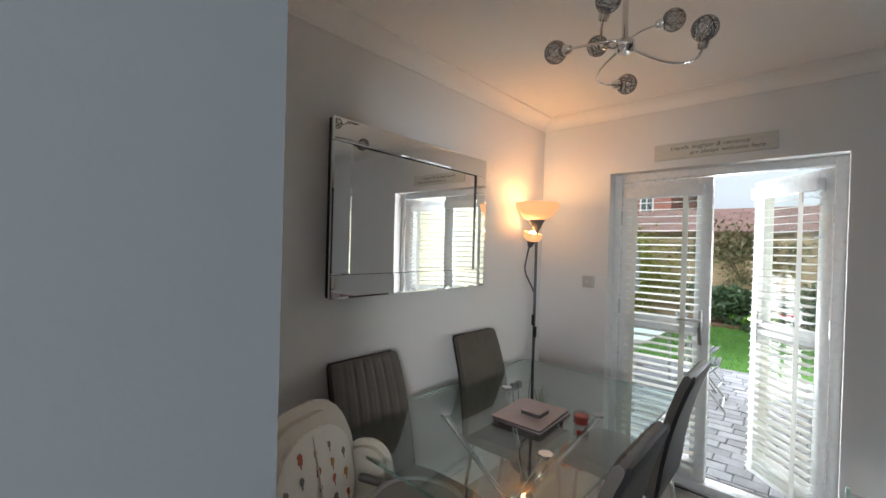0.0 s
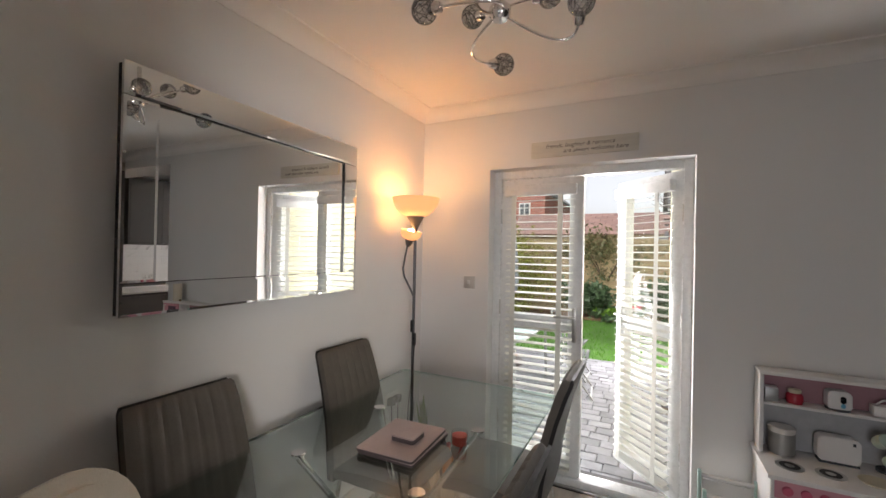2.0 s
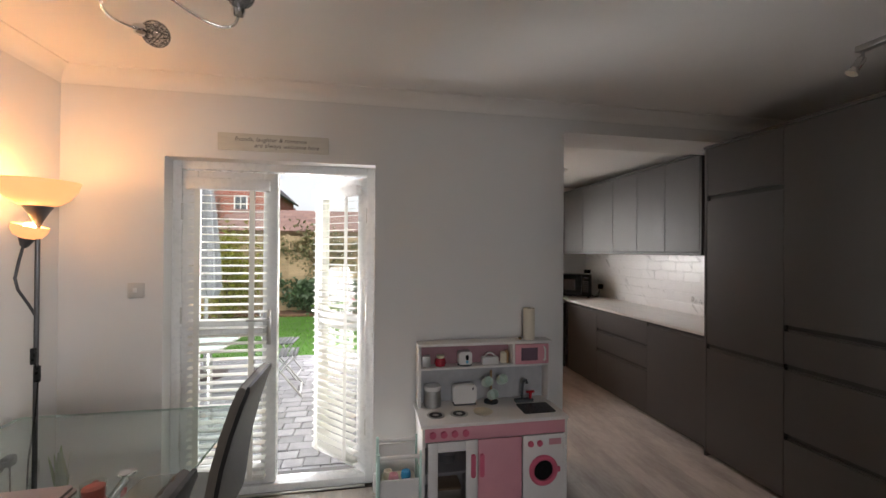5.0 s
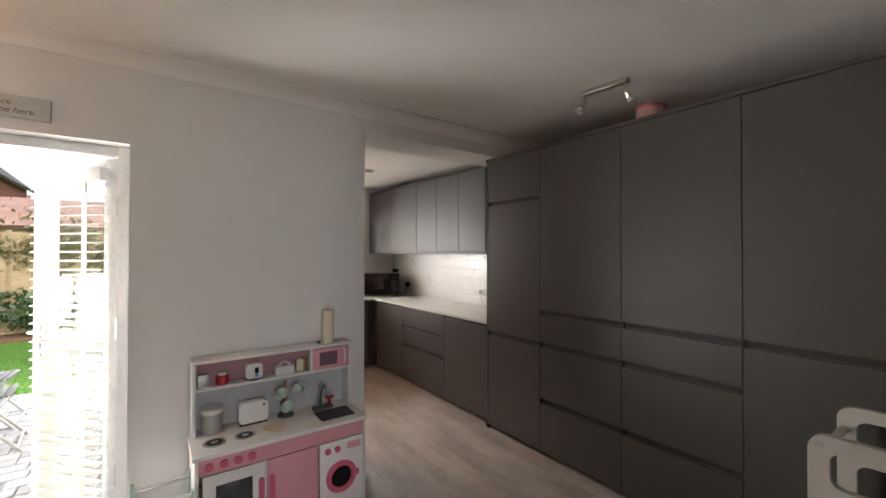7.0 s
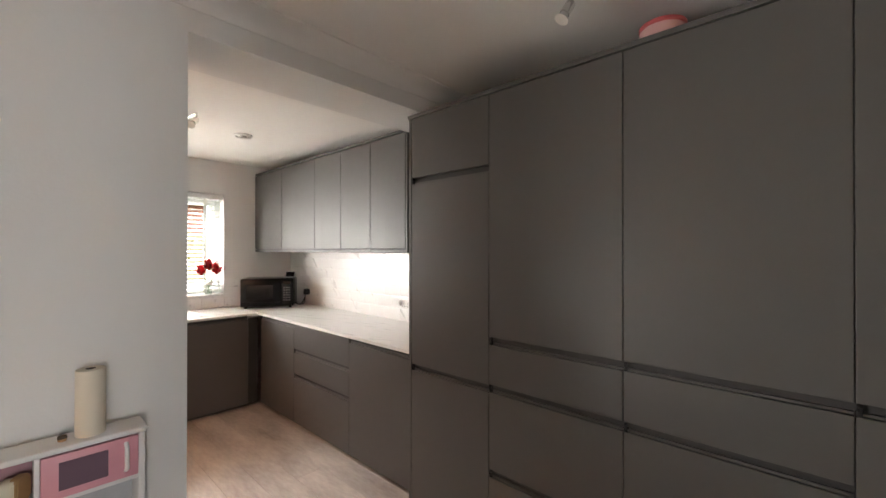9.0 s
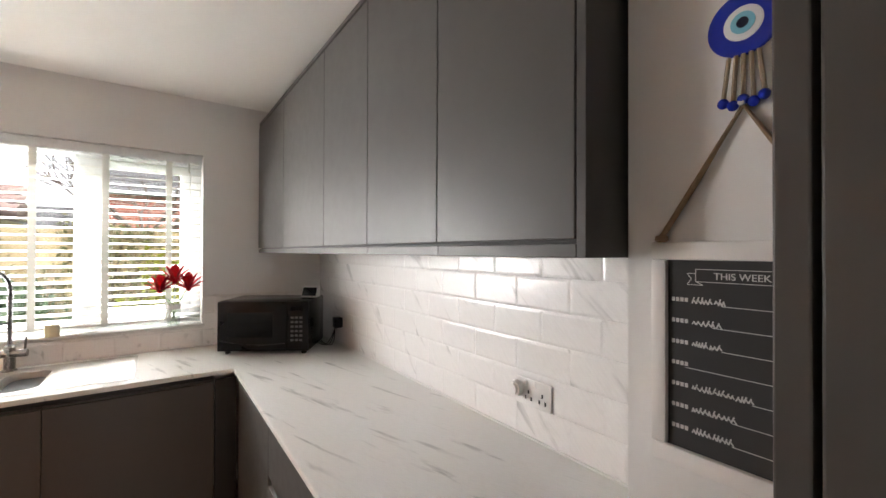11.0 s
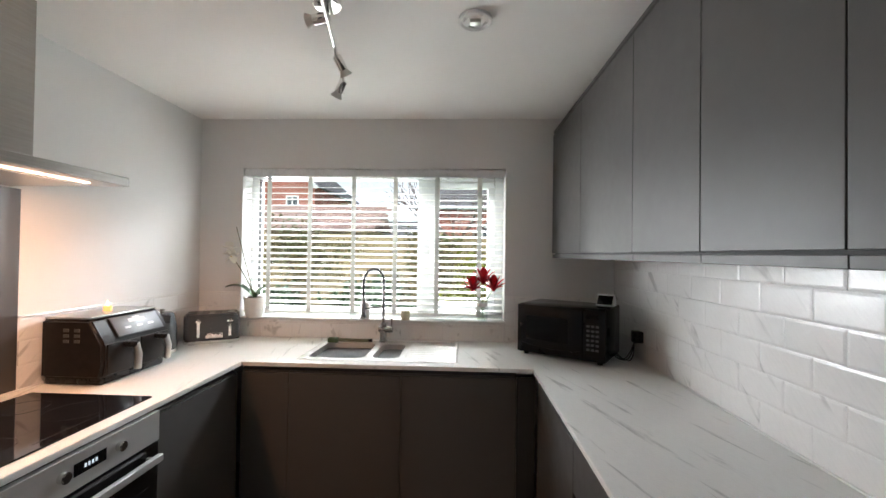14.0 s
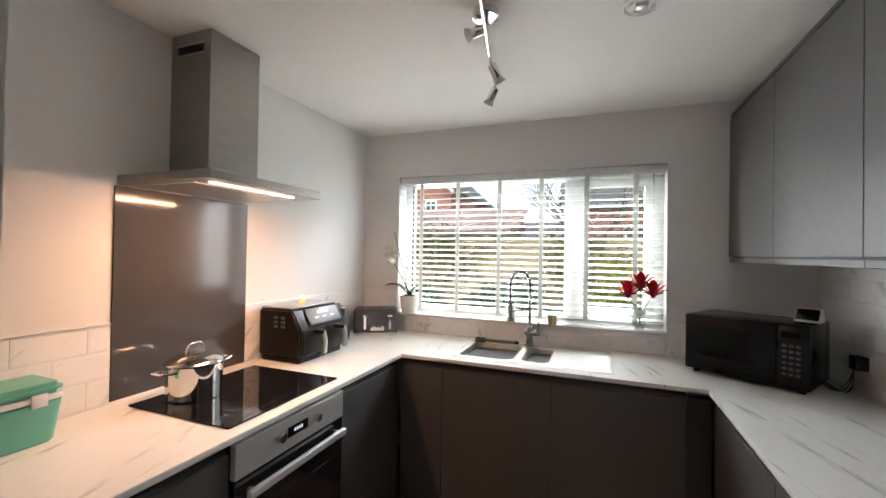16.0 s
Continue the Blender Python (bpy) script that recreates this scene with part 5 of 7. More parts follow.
part("card_band", bm_lathe([(0.0375, 0.105), (0.0385, 0.105), (0.0385, 0.132), (0.0375, 0.132), (0.0375, 0.105)], 24), WHITE_PLASTIC, va)
cd = thing("pillar_candle", 3.085, KY + 0.0, SZ, 0, "short cream pillar candle on the window board", "candle")
part("wax", bm_lathe([(0, 0), (0.03, 0), (0.031, 0.004), (0.031, 0.062), (0.027, 0.066), (0.01, 0.06), (0, 0.06)], 24), material("cream_wax", (0.78, 0.70, 0.50), 0.5, sub=0.2), cd)
part("wick", bm_cyl(0.0015, 0.06, 0.072), BLACK, cd)
sb = thing("soap_dispenser", 2.80, KY + 0.0, SZ, 0, "white soap bottle with pump on the window board", "bottle")
part("bottle", bm_lathe([(0, 0), (0.03, 0), (0.032, 0.006), (0.032, 0.10), (0.02, 0.12), (0.012, 0.125), (0, 0.125)], 24), WHITE_PLASTIC, sb)
part("pump", bm_tube([(0, 0, 0.12), (0, 0, 0.165), (-0.035, -0.01, 0.165)], 0.006), WHITE_PLASTIC, sb)
sb = thing("glass_jar", 2.71, KY + 0.005, SZ, 0, "clear glass jar with white cap on window board", "jar")
part("jar", bm_lathe([(0, 0), (0.02, 0), (0.021, 0.07), (0.014, 0.08), (0, 0.08)], 20), VGLASS, sb)
part("cap", bm_cyl(0.015, 0.08, 0.095, bevel=0.002), WHITE_PLASTIC, sb)


# ---- ceiling fittings ----
BULB_OFF = material("frosted_bulb", (0.72, 0.70, 0.66), 0.3)


def spot(parent, p, aim, length=0.06, r=0.017):
    d = Vector(aim).normalized()
    m = Matrix.Translation(p) @ d.to_track_quat("Z", "Y").to_matrix().to_4x4()
    s_ = part("spot_head", bm_lathe([(0, 0), (r * 0.8, 0), (r, 0.006), (r, length), (0, length)], 18, m), CHROME, parent, "small chrome spot head")
    part("bulb", bm_lathe([(r * 0.75, length), (r * 1.35, length + 0.022), (r * 1.4, length + 0.026), (0, length + 0.026)], 18, m), BULB_OFF, s_, "unlit glass bulb")
    return s_


trk = thing("kitchen_spotlight", 2.955, 5.46, KCEIL, 0, "chrome jointed spotlight bar with four adjustable heads", "lamp")
part("canopy", bm_cyl(0.052, -0.03, 0.0, bevel=0.004), CHROME, trk)
bar = [(0.06, -0.42, -0.075), (0.035, -0.2, -0.075), (0.0, 0.0, -0.075), (-0.035, 0.2, -0.075), (-0.075, 0.45, -0.075)]
part("stem", bm_tube([(0, 0, -0.02), (0, 0, -0.075)], 0.008), CHROME, trk)
for a, c in zip(bar, bar[1:]):
    part("bar", bm_tube([a, c], 0.007), CHROME, trk)
for (x, y, z), drop, aim in ((bar[0], 0.035, (-0.5, -0.5, -0.6)), (bar[2], -0.012, (-0.97, 0.1, -0.12)), (bar[3], 0.035, (0.35, 0.55, -0.75)), (bar[4], 0.035, (-0.5, 0.35, -0.75))):
    part("joint", bm_tube([(x, y, z), (x + 0.004, y + 0.01, z - drop)], 0.006), CHROME, trk)
    spot(trk, (x + 0.004, y + 0.012, z - drop + 0.003), aim, 0.062, 0.02)
sm = thing("smoke_alarm_base", 3.515, 5.60, KCEIL, 0, "white round smoke alarm mounting plate on ceiling", "alarm base")
part("plate", bm_lathe([(0.068, 0), (0.07, -0.012), (0.062, -0.016), (0.055, -0.008), (0.0, -0.008)], 36), WHITE_PLASTIC, sm)
part("terminal_block", bm_box(-0.022, -0.018, -0.022, 0.022, 0.018, -0.007, 0.003), SATIN, sm, "grey wiring block")
for k in range(4):
    a = k * math.pi / 2 + 0.4
    part("clip", bm_box(-0.012, -0.004, -0.016, 0.012, 0.004, -0.007, 0.001), WHITE_PLASTIC, sm).matrix_basis = pose(0.042 * math.cos(a), 0.042 * math.sin(a), 0, 0, 0, math.degrees(a) + 90)
dsp = thing("dining_spotlight", 3.65, 2.69, CEIL, 3, "satin nickel two-head spotlight bar on the ceiling", "lamp")
part("bar", bm_box(-0.022, -0.145, -0.028, 0.022, 0.145, 0.0, 0.004), SATIN, dsp)
for y, aim in ((-0.125, (0.35, -0.35, -0.8)), (0.125, (-0.4, 0.3, -0.85))):
    part("joint", bm_tube([(0, y, -0.02), (0, y, -0.062)], 0.006), SATIN, dsp)
    spot(dsp, (0, y, -0.058), aim, 0.055, 0.019)
pb = thing("storage_tin", 4.02, 2.60, 2.307, 0, "round pink tin with red lid on tall units", "tin")
part("tin", bm_cyl(0.085, 0, 0.10, seg=32, bevel=0.003), material("pale_pink_tin", (0.72, 0.42, 0.40), 0.45), pb)
part("lid", bm_cyl(0.088, 0.10, 0.118, seg=32, bevel=0.003), material("coral_red_lid", (0.62, 0.13, 0.13), 0.4), pb, "red lid")

# ---- pier beside the kitchen: weekly board and evil-eye charm ----
PX = 4.205
SLATE_B = material("chalkboard_black", (0.022, 0.022, 0.023), 0.75, second=(0.045, 0.045, 0.046), scale=5, contrast=0.9)
CHALK = material("white_chalk_pen", (0.62, 0.62, 0.60), 0.8)
CHALK_DIM = material("faded_chalk_pen", (0.58, 0.58, 0.56), 0.8)
bd = thing("weekly_board", PX, 4.059, 1.172, -90, "white-framed chalkboard weekly planner hung on a twine loop", "noticeboard")
# local x runs to the board's right as read, y into the wall
part("slate", bm_box(-0.100, -0.012, 0.026, 0.100, -0.004, 0.318), SLATE_B, bd, "black chalkboard panel", smooth=False)
for x0_, z0_, x1_, z1_ in ((-0.122, 0.0, 0.122, 0.028), (-0.122, 0.316, 0.122, 0.344), (-0.122, 0.028, -0.098, 0.316), (0.098, 0.028, 0.122, 0.316)):
    part("frame_rail", bm_box(x0_, -0.020, z0_, x1_, -0.001, z1_, 0.004), TOY_WHITE, bd, "white painted wooden rail")
part("twine", bm_tube([(-0.112, -0.012, 0.345), (-0.055, -0.008, 0.44), (0.0, -0.004, 0.535), (0.055, -0.008, 0.44), (0.112, -0.012, 0.345)], 0.0045, 7), material("jute_twine", (0.22, 0.15, 0.09), 0.95, second=(0.30, 0.21, 0.13), scale=90), bd, "brown jute twine")
for x_ in (-0.108, 0.108):
    part("knot", bm_lathe([(0, 0), (0.010, 0.004), (0.009, 0.012), (0, 0.014)], 10, pose(x_, -0.012, 0.342)), bpy.data.materials["jute_twine"], bd)
part("nail", bm_cyl(0.004, 0, 0.014, m=pose(0, 0, 0.536, 90)), SATIN, bd)
words("THIS WEEK", 0.0135, pose(0.0, -0.0125, 0.2925, 90), CHALK, bd)


def chalk(x0, z0, x1, z1, w=0.0009, name="chalk_line", mat=CHALK):
    """A drawn chalk stroke from (x0, z0) to (x1, z1) on the slate."""
    d = Vector((x1 - x0, 0, z1 - z0))
    m = pose((x0 + x1) / 2, -0.0124, (z0 + z1) / 2, 0, -math.degrees(math.atan2(z1 - z0, x1 - x0)), 0)
    part(name, bm_box(-d.length / 2, -0.0003, -w / 2, d.length / 2, 0.0003, w / 2), mat, bd, smooth=False).matrix_basis = m


for z_ in (0.3025, 0.284):
    chalk(-0.058, z_, 0.058, z_)
for s_ in (-1, 1):
    chalk(s_ * 0.058, 0.284, s_ * 0.058, 0.3025)
    chalk(s_ * 0.058, 0.296, s_ * 0.070, 0.296)
    chalk(s_ * 0.070, 0.296, s_ * 0.064, 0.288)
    chalk(s_ * 0.064, 0.288, s_ * 0.070, 0.279)
    chalk(s_ * 0.070, 0.279, s_ * 0.048, 0.279)
    chalk(s_ * 0.048, 0.279, s_ * 0.058, 0.284)
rnd = random.Random(5)
for k in range(7):
    z_ = 0.254 - k * 0.0325
    n_ = (4, 3, 4, 0, 7, 5, 5)[k]
    chalk(-0.092 + 0.012 * n_ + 0.02, z_ - 0.004, 0.095, z_ - 0.004)
    for q in range(4):
        part("chalk_letter", bm_box(-0.092 + q * 0.0062, -0.0127, z_ - 0.0016, -0.0875 + q * 0.0062, -0.0121, z_ + 0.0046), CHALK_DIM, bd, smooth=False)
    x_ = -0.063
    for q in range(n_ * 2):
        w_ = rnd.uniform(0.0035, 0.007)
        a_ = rnd.uniform(0.0015, 0.0035)
        chalk(x_, z_ - a_, x_ + w_ * 0.55, z_ + rnd.uniform(0.003, 0.0075), 0.0019, "chalk_stroke", CHALK_DIM)
        chalk(x_ + w_ * 0.45, z_ + 0.002, x_ + w_, z_ - a_, 0.0019, "chalk_stroke", CHALK_DIM)
        x_ += w_ * (1.5 if q % 5 == 4 else 1.0)
ev = thing("evil_eye_charm", PX, 4.058, 1.820, -90, "blue glass evil-eye charm with beaded tassels on wall", "ornament")
FACE = pose(0, 0, 0, 90)
for r_, d_, col, nm in ((0.045, 0.007, (0.012, 0.03, 0.36), "cobalt_glass"), (0.024, 0.0085, (0.72, 0.76, 0.78), "white_glass"), (0.016, 0.0095, (0.20, 0.52, 0.66), "pale_blue_glass"), (0.0085, 0.0105, (0.012, 0.015, 0.03), "dark_pupil_glass")):
    part("disc" if r_ > 0.03 else "eye_ring", bm_cyl(r_, 0.001, d_, seg=36, m=FACE, bevel=0.0012), material(nm, col, 0.12), ev)
TWB = material("tassel_thread", (0.35, 0.28, 0.20), 0.9)
for k in range(5):
    x_ = (k - 2) * 0.011
    t_ = part("tassel", bm_tube([(x_ * 0.8, -0.006, -0.043), (x_ * 1.1, -0.007, -0.10 - 0.006 * (k % 2))], 0.003, 6), TWB, ev)
    bm = bmesh.new()
    bmesh.ops.create_uvsphere(bm, u_segments=12, v_segments=8, radius=0.0075, matrix=Matrix.Translation((x_ * 1.1, -0.008, -0.107 - 0.006 * (k % 2))))
    part("bead", bm, bpy.data.materials["cobalt_glass"], t_, "round blue bead")

# ---- entrance side: dark open door, toddler tower ----
DARK = material("dark_slate_paint", (0.045, 0.055, 0.06), 0.45, second=(0.05, 0.06, 0.066), scale=4)
od = thing("interior_door", 2.34, NY + 0.004, 0.0, 0, "dark slate-painted door folded back against the white wall", "door")
part("leaf", bm_box(0, 0, 0.008, 0.79, 0.034, 2.01, 0.003), DARK, od)
for z0_, z1_ in ((0.2, 0.95), (1.05, 1.85)):
    part("panel_mould", bm_box(0.12, 0.030, z0_, 0.135, 0.041, z1_, 0.003, bm=bm_box(0.655, 0.030, z0_, 0.67, 0.041, z1_, 0.003, bm=bm_box(0.135, 0.030, z0_, 0.655, 0.041, z0_ + 0.015, 0.003, bm=bm_box(0.135, 0.030, z1_ - 0.015, 0.655, 0.041, z1_, 0.003)))), DARK, od)
part("handle", bm_tube([(0.735, 0.034, 1.0), (0.735, 0.07, 1.0), (0.64, 0.072, 1.0)], 0.008), SATIN, od, "satin lever handle")

TWR = material("white_painted_ply", (0.62, 0.60, 0.56), 0.45, second=(0.58, 0.56, 0.52), scale=7)


def holed_panel(w, h, holes, t, r=0.05):
    """A rounded board in x and z, with round-cornered holes, standing with its lower left at the origin."""
    xs = sorted({0.0, w, *(v for a in holes for v in (a[0], a[2]))})
    bm = bmesh.new()
    outer = [bm.verts.new((x, 0, z)) for x, z in rounded(w, h, r, 5, w / 2, h / 2)]
    loops = [outer] + [[bm.verts.new((x, 0, z)) for x, z in rounded(c - a, d - b_, 0.035, 5, (a + c) / 2, (b_ + d) / 2)] for a, b_, c, d in holes]
    es = []
    for lp in loops:
        es += [bm.edges.new((lp[i], lp[(i + 1) % len(lp)])) for i in range(len(lp))]
    bmesh.ops.triangle_fill(bm, use_beauty=True, edges=es)
    r_ = bmesh.ops.extrude_face_region(bm, geom=bm.faces[:])
    for v in r_["geom"]:
        if isinstance(v, bmesh.types.BMVert):
            v.co.y += t
    bmesh.ops.recalc_face_normals(bm, faces=bm.faces[:])
    return bm


tw = thing("toddler_tower", 3.50, 1.52, 0, 90, "white painted toddler step tower with cut-out hand holds", "step stool")
TH = 0.905
for y in (-0.215, 0.20):
    pnl = part("side_panel", holed_panel(0.36, TH, [(0.050, TH - 0.165, 0.305, TH - 0.047), (0.050, 0.12, 0.305, TH - 0.215)], 0.030), TWR, tw, "white side panel with rounded hand hold")
    pnl.matrix_basis = pose(-0.18, y, 0)
    for x_ in (0.03, 0.33):
        part("screw_cap", bm_cyl(0.011, 0, 0.003, seg=16, m=pose(x_, 0.033 if y > 0 else 0.0, TH - 0.035, 90)), SATIN, pnl, "flat screw head")
part("platform", bm_box(-0.17, -0.185, 0.45, 0.17, 0.20, 0.472, 0.003), TWR, tw)
part("step", bm_box(-0.17, -0.185, 0.20, 0.17, 0.20, 0.222, 0.003), TWR, tw)
for x_ in (-0.16, 0.16):
    part("top_rail", bm_tube([(x_, -0.187, TH - 0.09), (x_, 0.202, TH - 0.09)], 0.014), TWR, tw)

# ---- toy kitchen ----
tk = thing("toy_kitchen", 2.077, DY - 0.03, 0, 0, "pink and white wooden toy kitchen with shelf and hob", "toy kitchen")
FR = -0.34
part("back_panel", bm_box(-0.405, -0.010, 0.55, 0.42, -0.002, 0.92), material("pale_grey_print_board", (0.50, 0.50, 0.51), 0.6, second=(0.42, 0.42, 0.43), scale=25), tk, "pale grey patterned back panel", smooth=False)
# The upper panel's darker pink holds the shade inside the shelf.
part("upper_back", bm_box(-0.405, -0.016, 0.795, 0.42, -0.011, 0.915), material("shaded_pink_board", (0.42, 0.23, 0.26), 0.6, second=(0.38, 0.20, 0.23), scale=8), tk, "pink back panel darkened for shelf shade", smooth=False)
for x_ in (-0.42, 0.42):
    part("side_panel", bm_box(x_ - 0.009, -0.11, 0.555, x_ + 0.009, 0.0, 0.925, 0.003), TOY_WHITE, tk)
part("top_shelf", bm_box(-0.432, -0.115, 0.925, 0.435, 0.0, 0.942, 0.004), TOY_WHITE, tk, "white top board")
part("mid_shelf", bm_box(-0.41, -0.11, 0.782, 0.41, -0.012, 0.795, 0.002), TOY_WHITE, tk)
part("divider", bm_box(0.175, -0.108, 0.795, 0.187, -0.012, 0.925, 0.001), TOY_WHITE, tk)
tm = part("toy_microwave_door", bm_box(0.188, -0.118, 0.797, 0.41, -0.106, 0.922, 0.003), PINK, tk, "pink toy microwave door")
part("door_window", bm_box(0.225, -0.1195, 0.82, 0.335, -0.1175, 0.90), material("smoky_toy_window", (0.16, 0.10, 0.13), 0.2), tm, smooth=False)
part("handle", bm_tube([(0.378, -0.118, 0.82), (0.378, -0.135, 0.83), (0.378, -0.135, 0.895), (0.378, -0.118, 0.905)], 0.006), TOY_WHITE, tm)
part("counter", bm_box(-0.445, FR - 0.015, 0.535, 0.425, 0.0, 0.555, 0.003), TOY_WHITE, tk, "white toy worktop")
part("fascia", bm_box(-0.42, FR, 0.455, 0.41, FR + 0.015, 0.535, 0.002), PINK, tk, "pink front strip")
for k in range(4):
    part("knob", bm_cyl(0.019, 0, 0.014, m=pose(-0.375 + k * 0.062, FR, 0.495, 90), bevel=0.003), PINK_DEEP, tk, "pink toy knob")
for x_ in (-0.425, 0.415):
    part("side_panel", bm_box(x_ - 0.008, FR, 0.0, x_ + 0.008, 0.0, 0.535, 0.002), TOY_WHITE, tk)
part("carcass_back", bm_box(-0.417, -0.012, 0.02, 0.407, -0.003, 0.535), TOY_WHITE, tk, smooth=False)
part("bottom", bm_box(-0.417, FR + 0.01, 0.02, 0.407, -0.012, 0.035), TOY_WHITE, tk, smooth=False)
ovd = part("toy_oven_door", bm_box(-0.40, FR - 0.002, 0.06, -0.345, FR + 0.012, 0.45, 0.002, bm=bm_box(-0.185, FR - 0.002, 0.06, -0.13, FR + 0.012, 0.45, 0.002, bm=bm_box(-0.345, FR - 0.002, 0.06, -0.185, FR + 0.012, 0.115, 0.002, bm=bm_box(-0.345, FR - 0.002, 0.395, -0.185, FR + 0.012, 0.45, 0.002)))), TOY_WHITE, tk, "white toy oven door frame")
part("oven_shelf", bm_box(-0.41, FR + 0.02, 0.26, -0.125, -0.02, 0.272), TOY_WHITE, tk, smooth=False)
part("oven_window", bm_box(-0.35, FR + 0.004, 0.11, -0.18, FR + 0.007, 0.40), thin_glass("toy_window", (0.75, 0.75, 0.77)), ovd, "clear toy window", smooth=False)
part("divider", bm_box(-0.128, FR + 0.004, 0.035, -0.118, -0.012, 0.45), TOY_WHITE, tk, smooth=False)
cdr = part("cupboard_door", bm_box(-0.115, FR - 0.002, 0.06, 0.145, FR + 0.012, 0.45, 0.003), PINK, tk, "pink toy cupboard door")
for px in (-0.145, -0.095):
    part("door_handle", bm_prism(rounded(0.026, 0.13, 0.012), 0, 0.016, pose(px, FR - 0.002, 0.31, 90), bevel=0.004), PINK_DEEP, cdr, "pink toy door handle")
wsh = part("toy_washer", bm_box(0.152, FR - 0.002, 0.06, 0.405, FR + 0.012, 0.45, 0.003), TOY_WHITE, tk, "white toy washing machine front")
part("porthole_ring", bm_lathe([(0.058, 0), (0.085, 0.0), (0.088, 0.012), (0.078, 0.02), (0.06, 0.016), (0.058, 0)], 36, pose(0.272, FR - 0.002, 0.25, 90)), PINK_DEEP, wsh, "pink porthole ring")
part("porthole", bm_cyl(0.059, 0, 0.004, seg=32, m=pose(0.272, FR - 0.002, 0.25, 90)), BLACK_GLASS, wsh, "dark round window")
part("porthole_catch", bm_box(0.345, FR - 0.018, 0.235, 0.375, FR - 0.002, 0.265, 0.004), PINK_DEEP, wsh)
for x_ in (0.195, 0.25):
    part("knob", bm_cyl(0.017, 0, 0.014, m=pose(x_, FR - 0.002, 0.405, 90), bevel=0.003), PINK_DEEP, wsh)
part("drawer_print", bm_box(0.31, FR - 0.0035, 0.39, 0.385, FR - 0.0018, 0.425), PINK, wsh, smooth=False)
part("plinth", bm_box(-0.417, FR + 0.006, 0.0, 0.407, FR + 0.02, 0.058), PINK, tk, smooth=False)
for x_ in (-0.34, -0.20):
    hb = part("toy_hotplate", bm_cyl(0.052, 0.555, 0.558, seg=32, m=pose(x_, -0.225, 0)), SATIN, tk, "printed silver hotplate")
    part("plate_centre", bm_lathe([(0.018, 0.5585), (0.038, 0.5585), (0.038, 0.559), (0.018, 0.559), (0.018, 0.5585)], 28, pose(x_, -0.225, 0)), GREY_IN, hb)
bs = part("toy_sink", bm_prism(rounded(0.20, 0.15, 0.012, 4, 0.28, -0.215), 0.5552, 0.559), BLACK, tk, "dark grey toy sink")
part("toy_tap", bm_tube(arc((0.24, -0.095, 0.555), (0.24, -0.09, 0.70), (0.255, -0.12, 0.70), 8) + [Vector((0.256, -0.135, 0.68))], 0.008), SLATE, tk, "grey toy tap")
part("tap_base", bm_box(0.19, -0.12, 0.555, 0.31, -0.08, 0.575, 0.004), SLATE, tk)
part("tap_handle", bm_box(0.285, -0.11, 0.575, 0.30, -0.095, 0.61, 0.002, bm=bm_box(0.265, -0.108, 0.61, 0.32, -0.096, 0.622, 0.002)), RED, tk, "red toy tap handle")
# little things on the toy kitchen
TX, TYB = 2.077, DY - 0.03


def small(name, x, y, z, label, cat, pieces):
    t_ = thing(name, TX + x, TYB + y, z, 0, label, cat)
    for pn, bm, mat in pieces:
        part(pn, bm, mat, t_)
    return t_


CREAM = material("cream_toy_paint", (0.70, 0.64, 0.50), 0.5)
TIN = material("dull_tin", (0.45, 0.45, 0.44), 0.4, 0.7)
PALEMINT = material("pale_green_enamel", (0.55, 0.66, 0.58), 0.35)
small("toy_canister", -0.335, -0.075, 0.555, "grey toy storage tin with white lid", "toy tin", [("tin", bm_cyl(0.052, 0, 0.10, seg=28, bevel=0.003), TIN), ("lid", bm_cyl(0.053, 0.10, 0.125, seg=28, bevel=0.004), TOY_WHITE)])
small("toy_toaster", -0.135, -0.075, 0.555, "white toy toaster with rounded top", "toy toaster", [("body", bm_prism(rounded(0.15, 0.115, 0.025, 5, 0, 0.065), -0.03, 0.03, pose(0, 0, 0.0, 90), bevel=0.004), TOY_WHITE), ("base", bm_box(-0.07, -0.028, 0, 0.07, 0.028, 0.01), SLATE), ("mark", bm_box(0.045, -0.0315, 0.095, 0.055, -0.0295, 0.108), SLATE)])
mt = small("toy_mug_tree", 0.04, -0.075, 0.555, "wooden mug tree with pale green toy mugs", "mug tree", [("post", bm_tube([(0, 0, 0), (0, 0, 0.20)], 0.007), material("toy_wood", (0.40, 0.24, 0.11), 0.6)), ("base", bm_cyl(0.045, 0, 0.01), SLATE)])
for x_, z_ in ((-0.045, 0.13), (0.05, 0.14), (-0.01, 0.05)):
    mg = part("mug", bm_lathe([(0, 0), (0.026, 0), (0.03, 0.02), (0.03, 0.052), (0.027, 0.052), (0.026, 0.02), (0, 0.006)], 20, pose(x_, -0.022, z_, 60, 0, 15)), PALEMINT, mt, "pale green toy mug")
    part("mug_handle", bm_tube(arc((x_ + 0.028, -0.035, z_ + 0.02), (x_ + 0.055, -0.04, z_ + 0.03), (x_ + 0.028, -0.05, z_ + 0.035), 6), 0.004, 6), PALEMINT, mg)
small("toy_plate", -0.055, -0.225, 0.555, "round pale wooden toy plate on worktop", "toy plate", [("plate", bm_lathe([(0, 0), (0.05, 0), (0.058, 0.008), (0.05, 0.006), (0, 0.005)], 28), CREAM)])
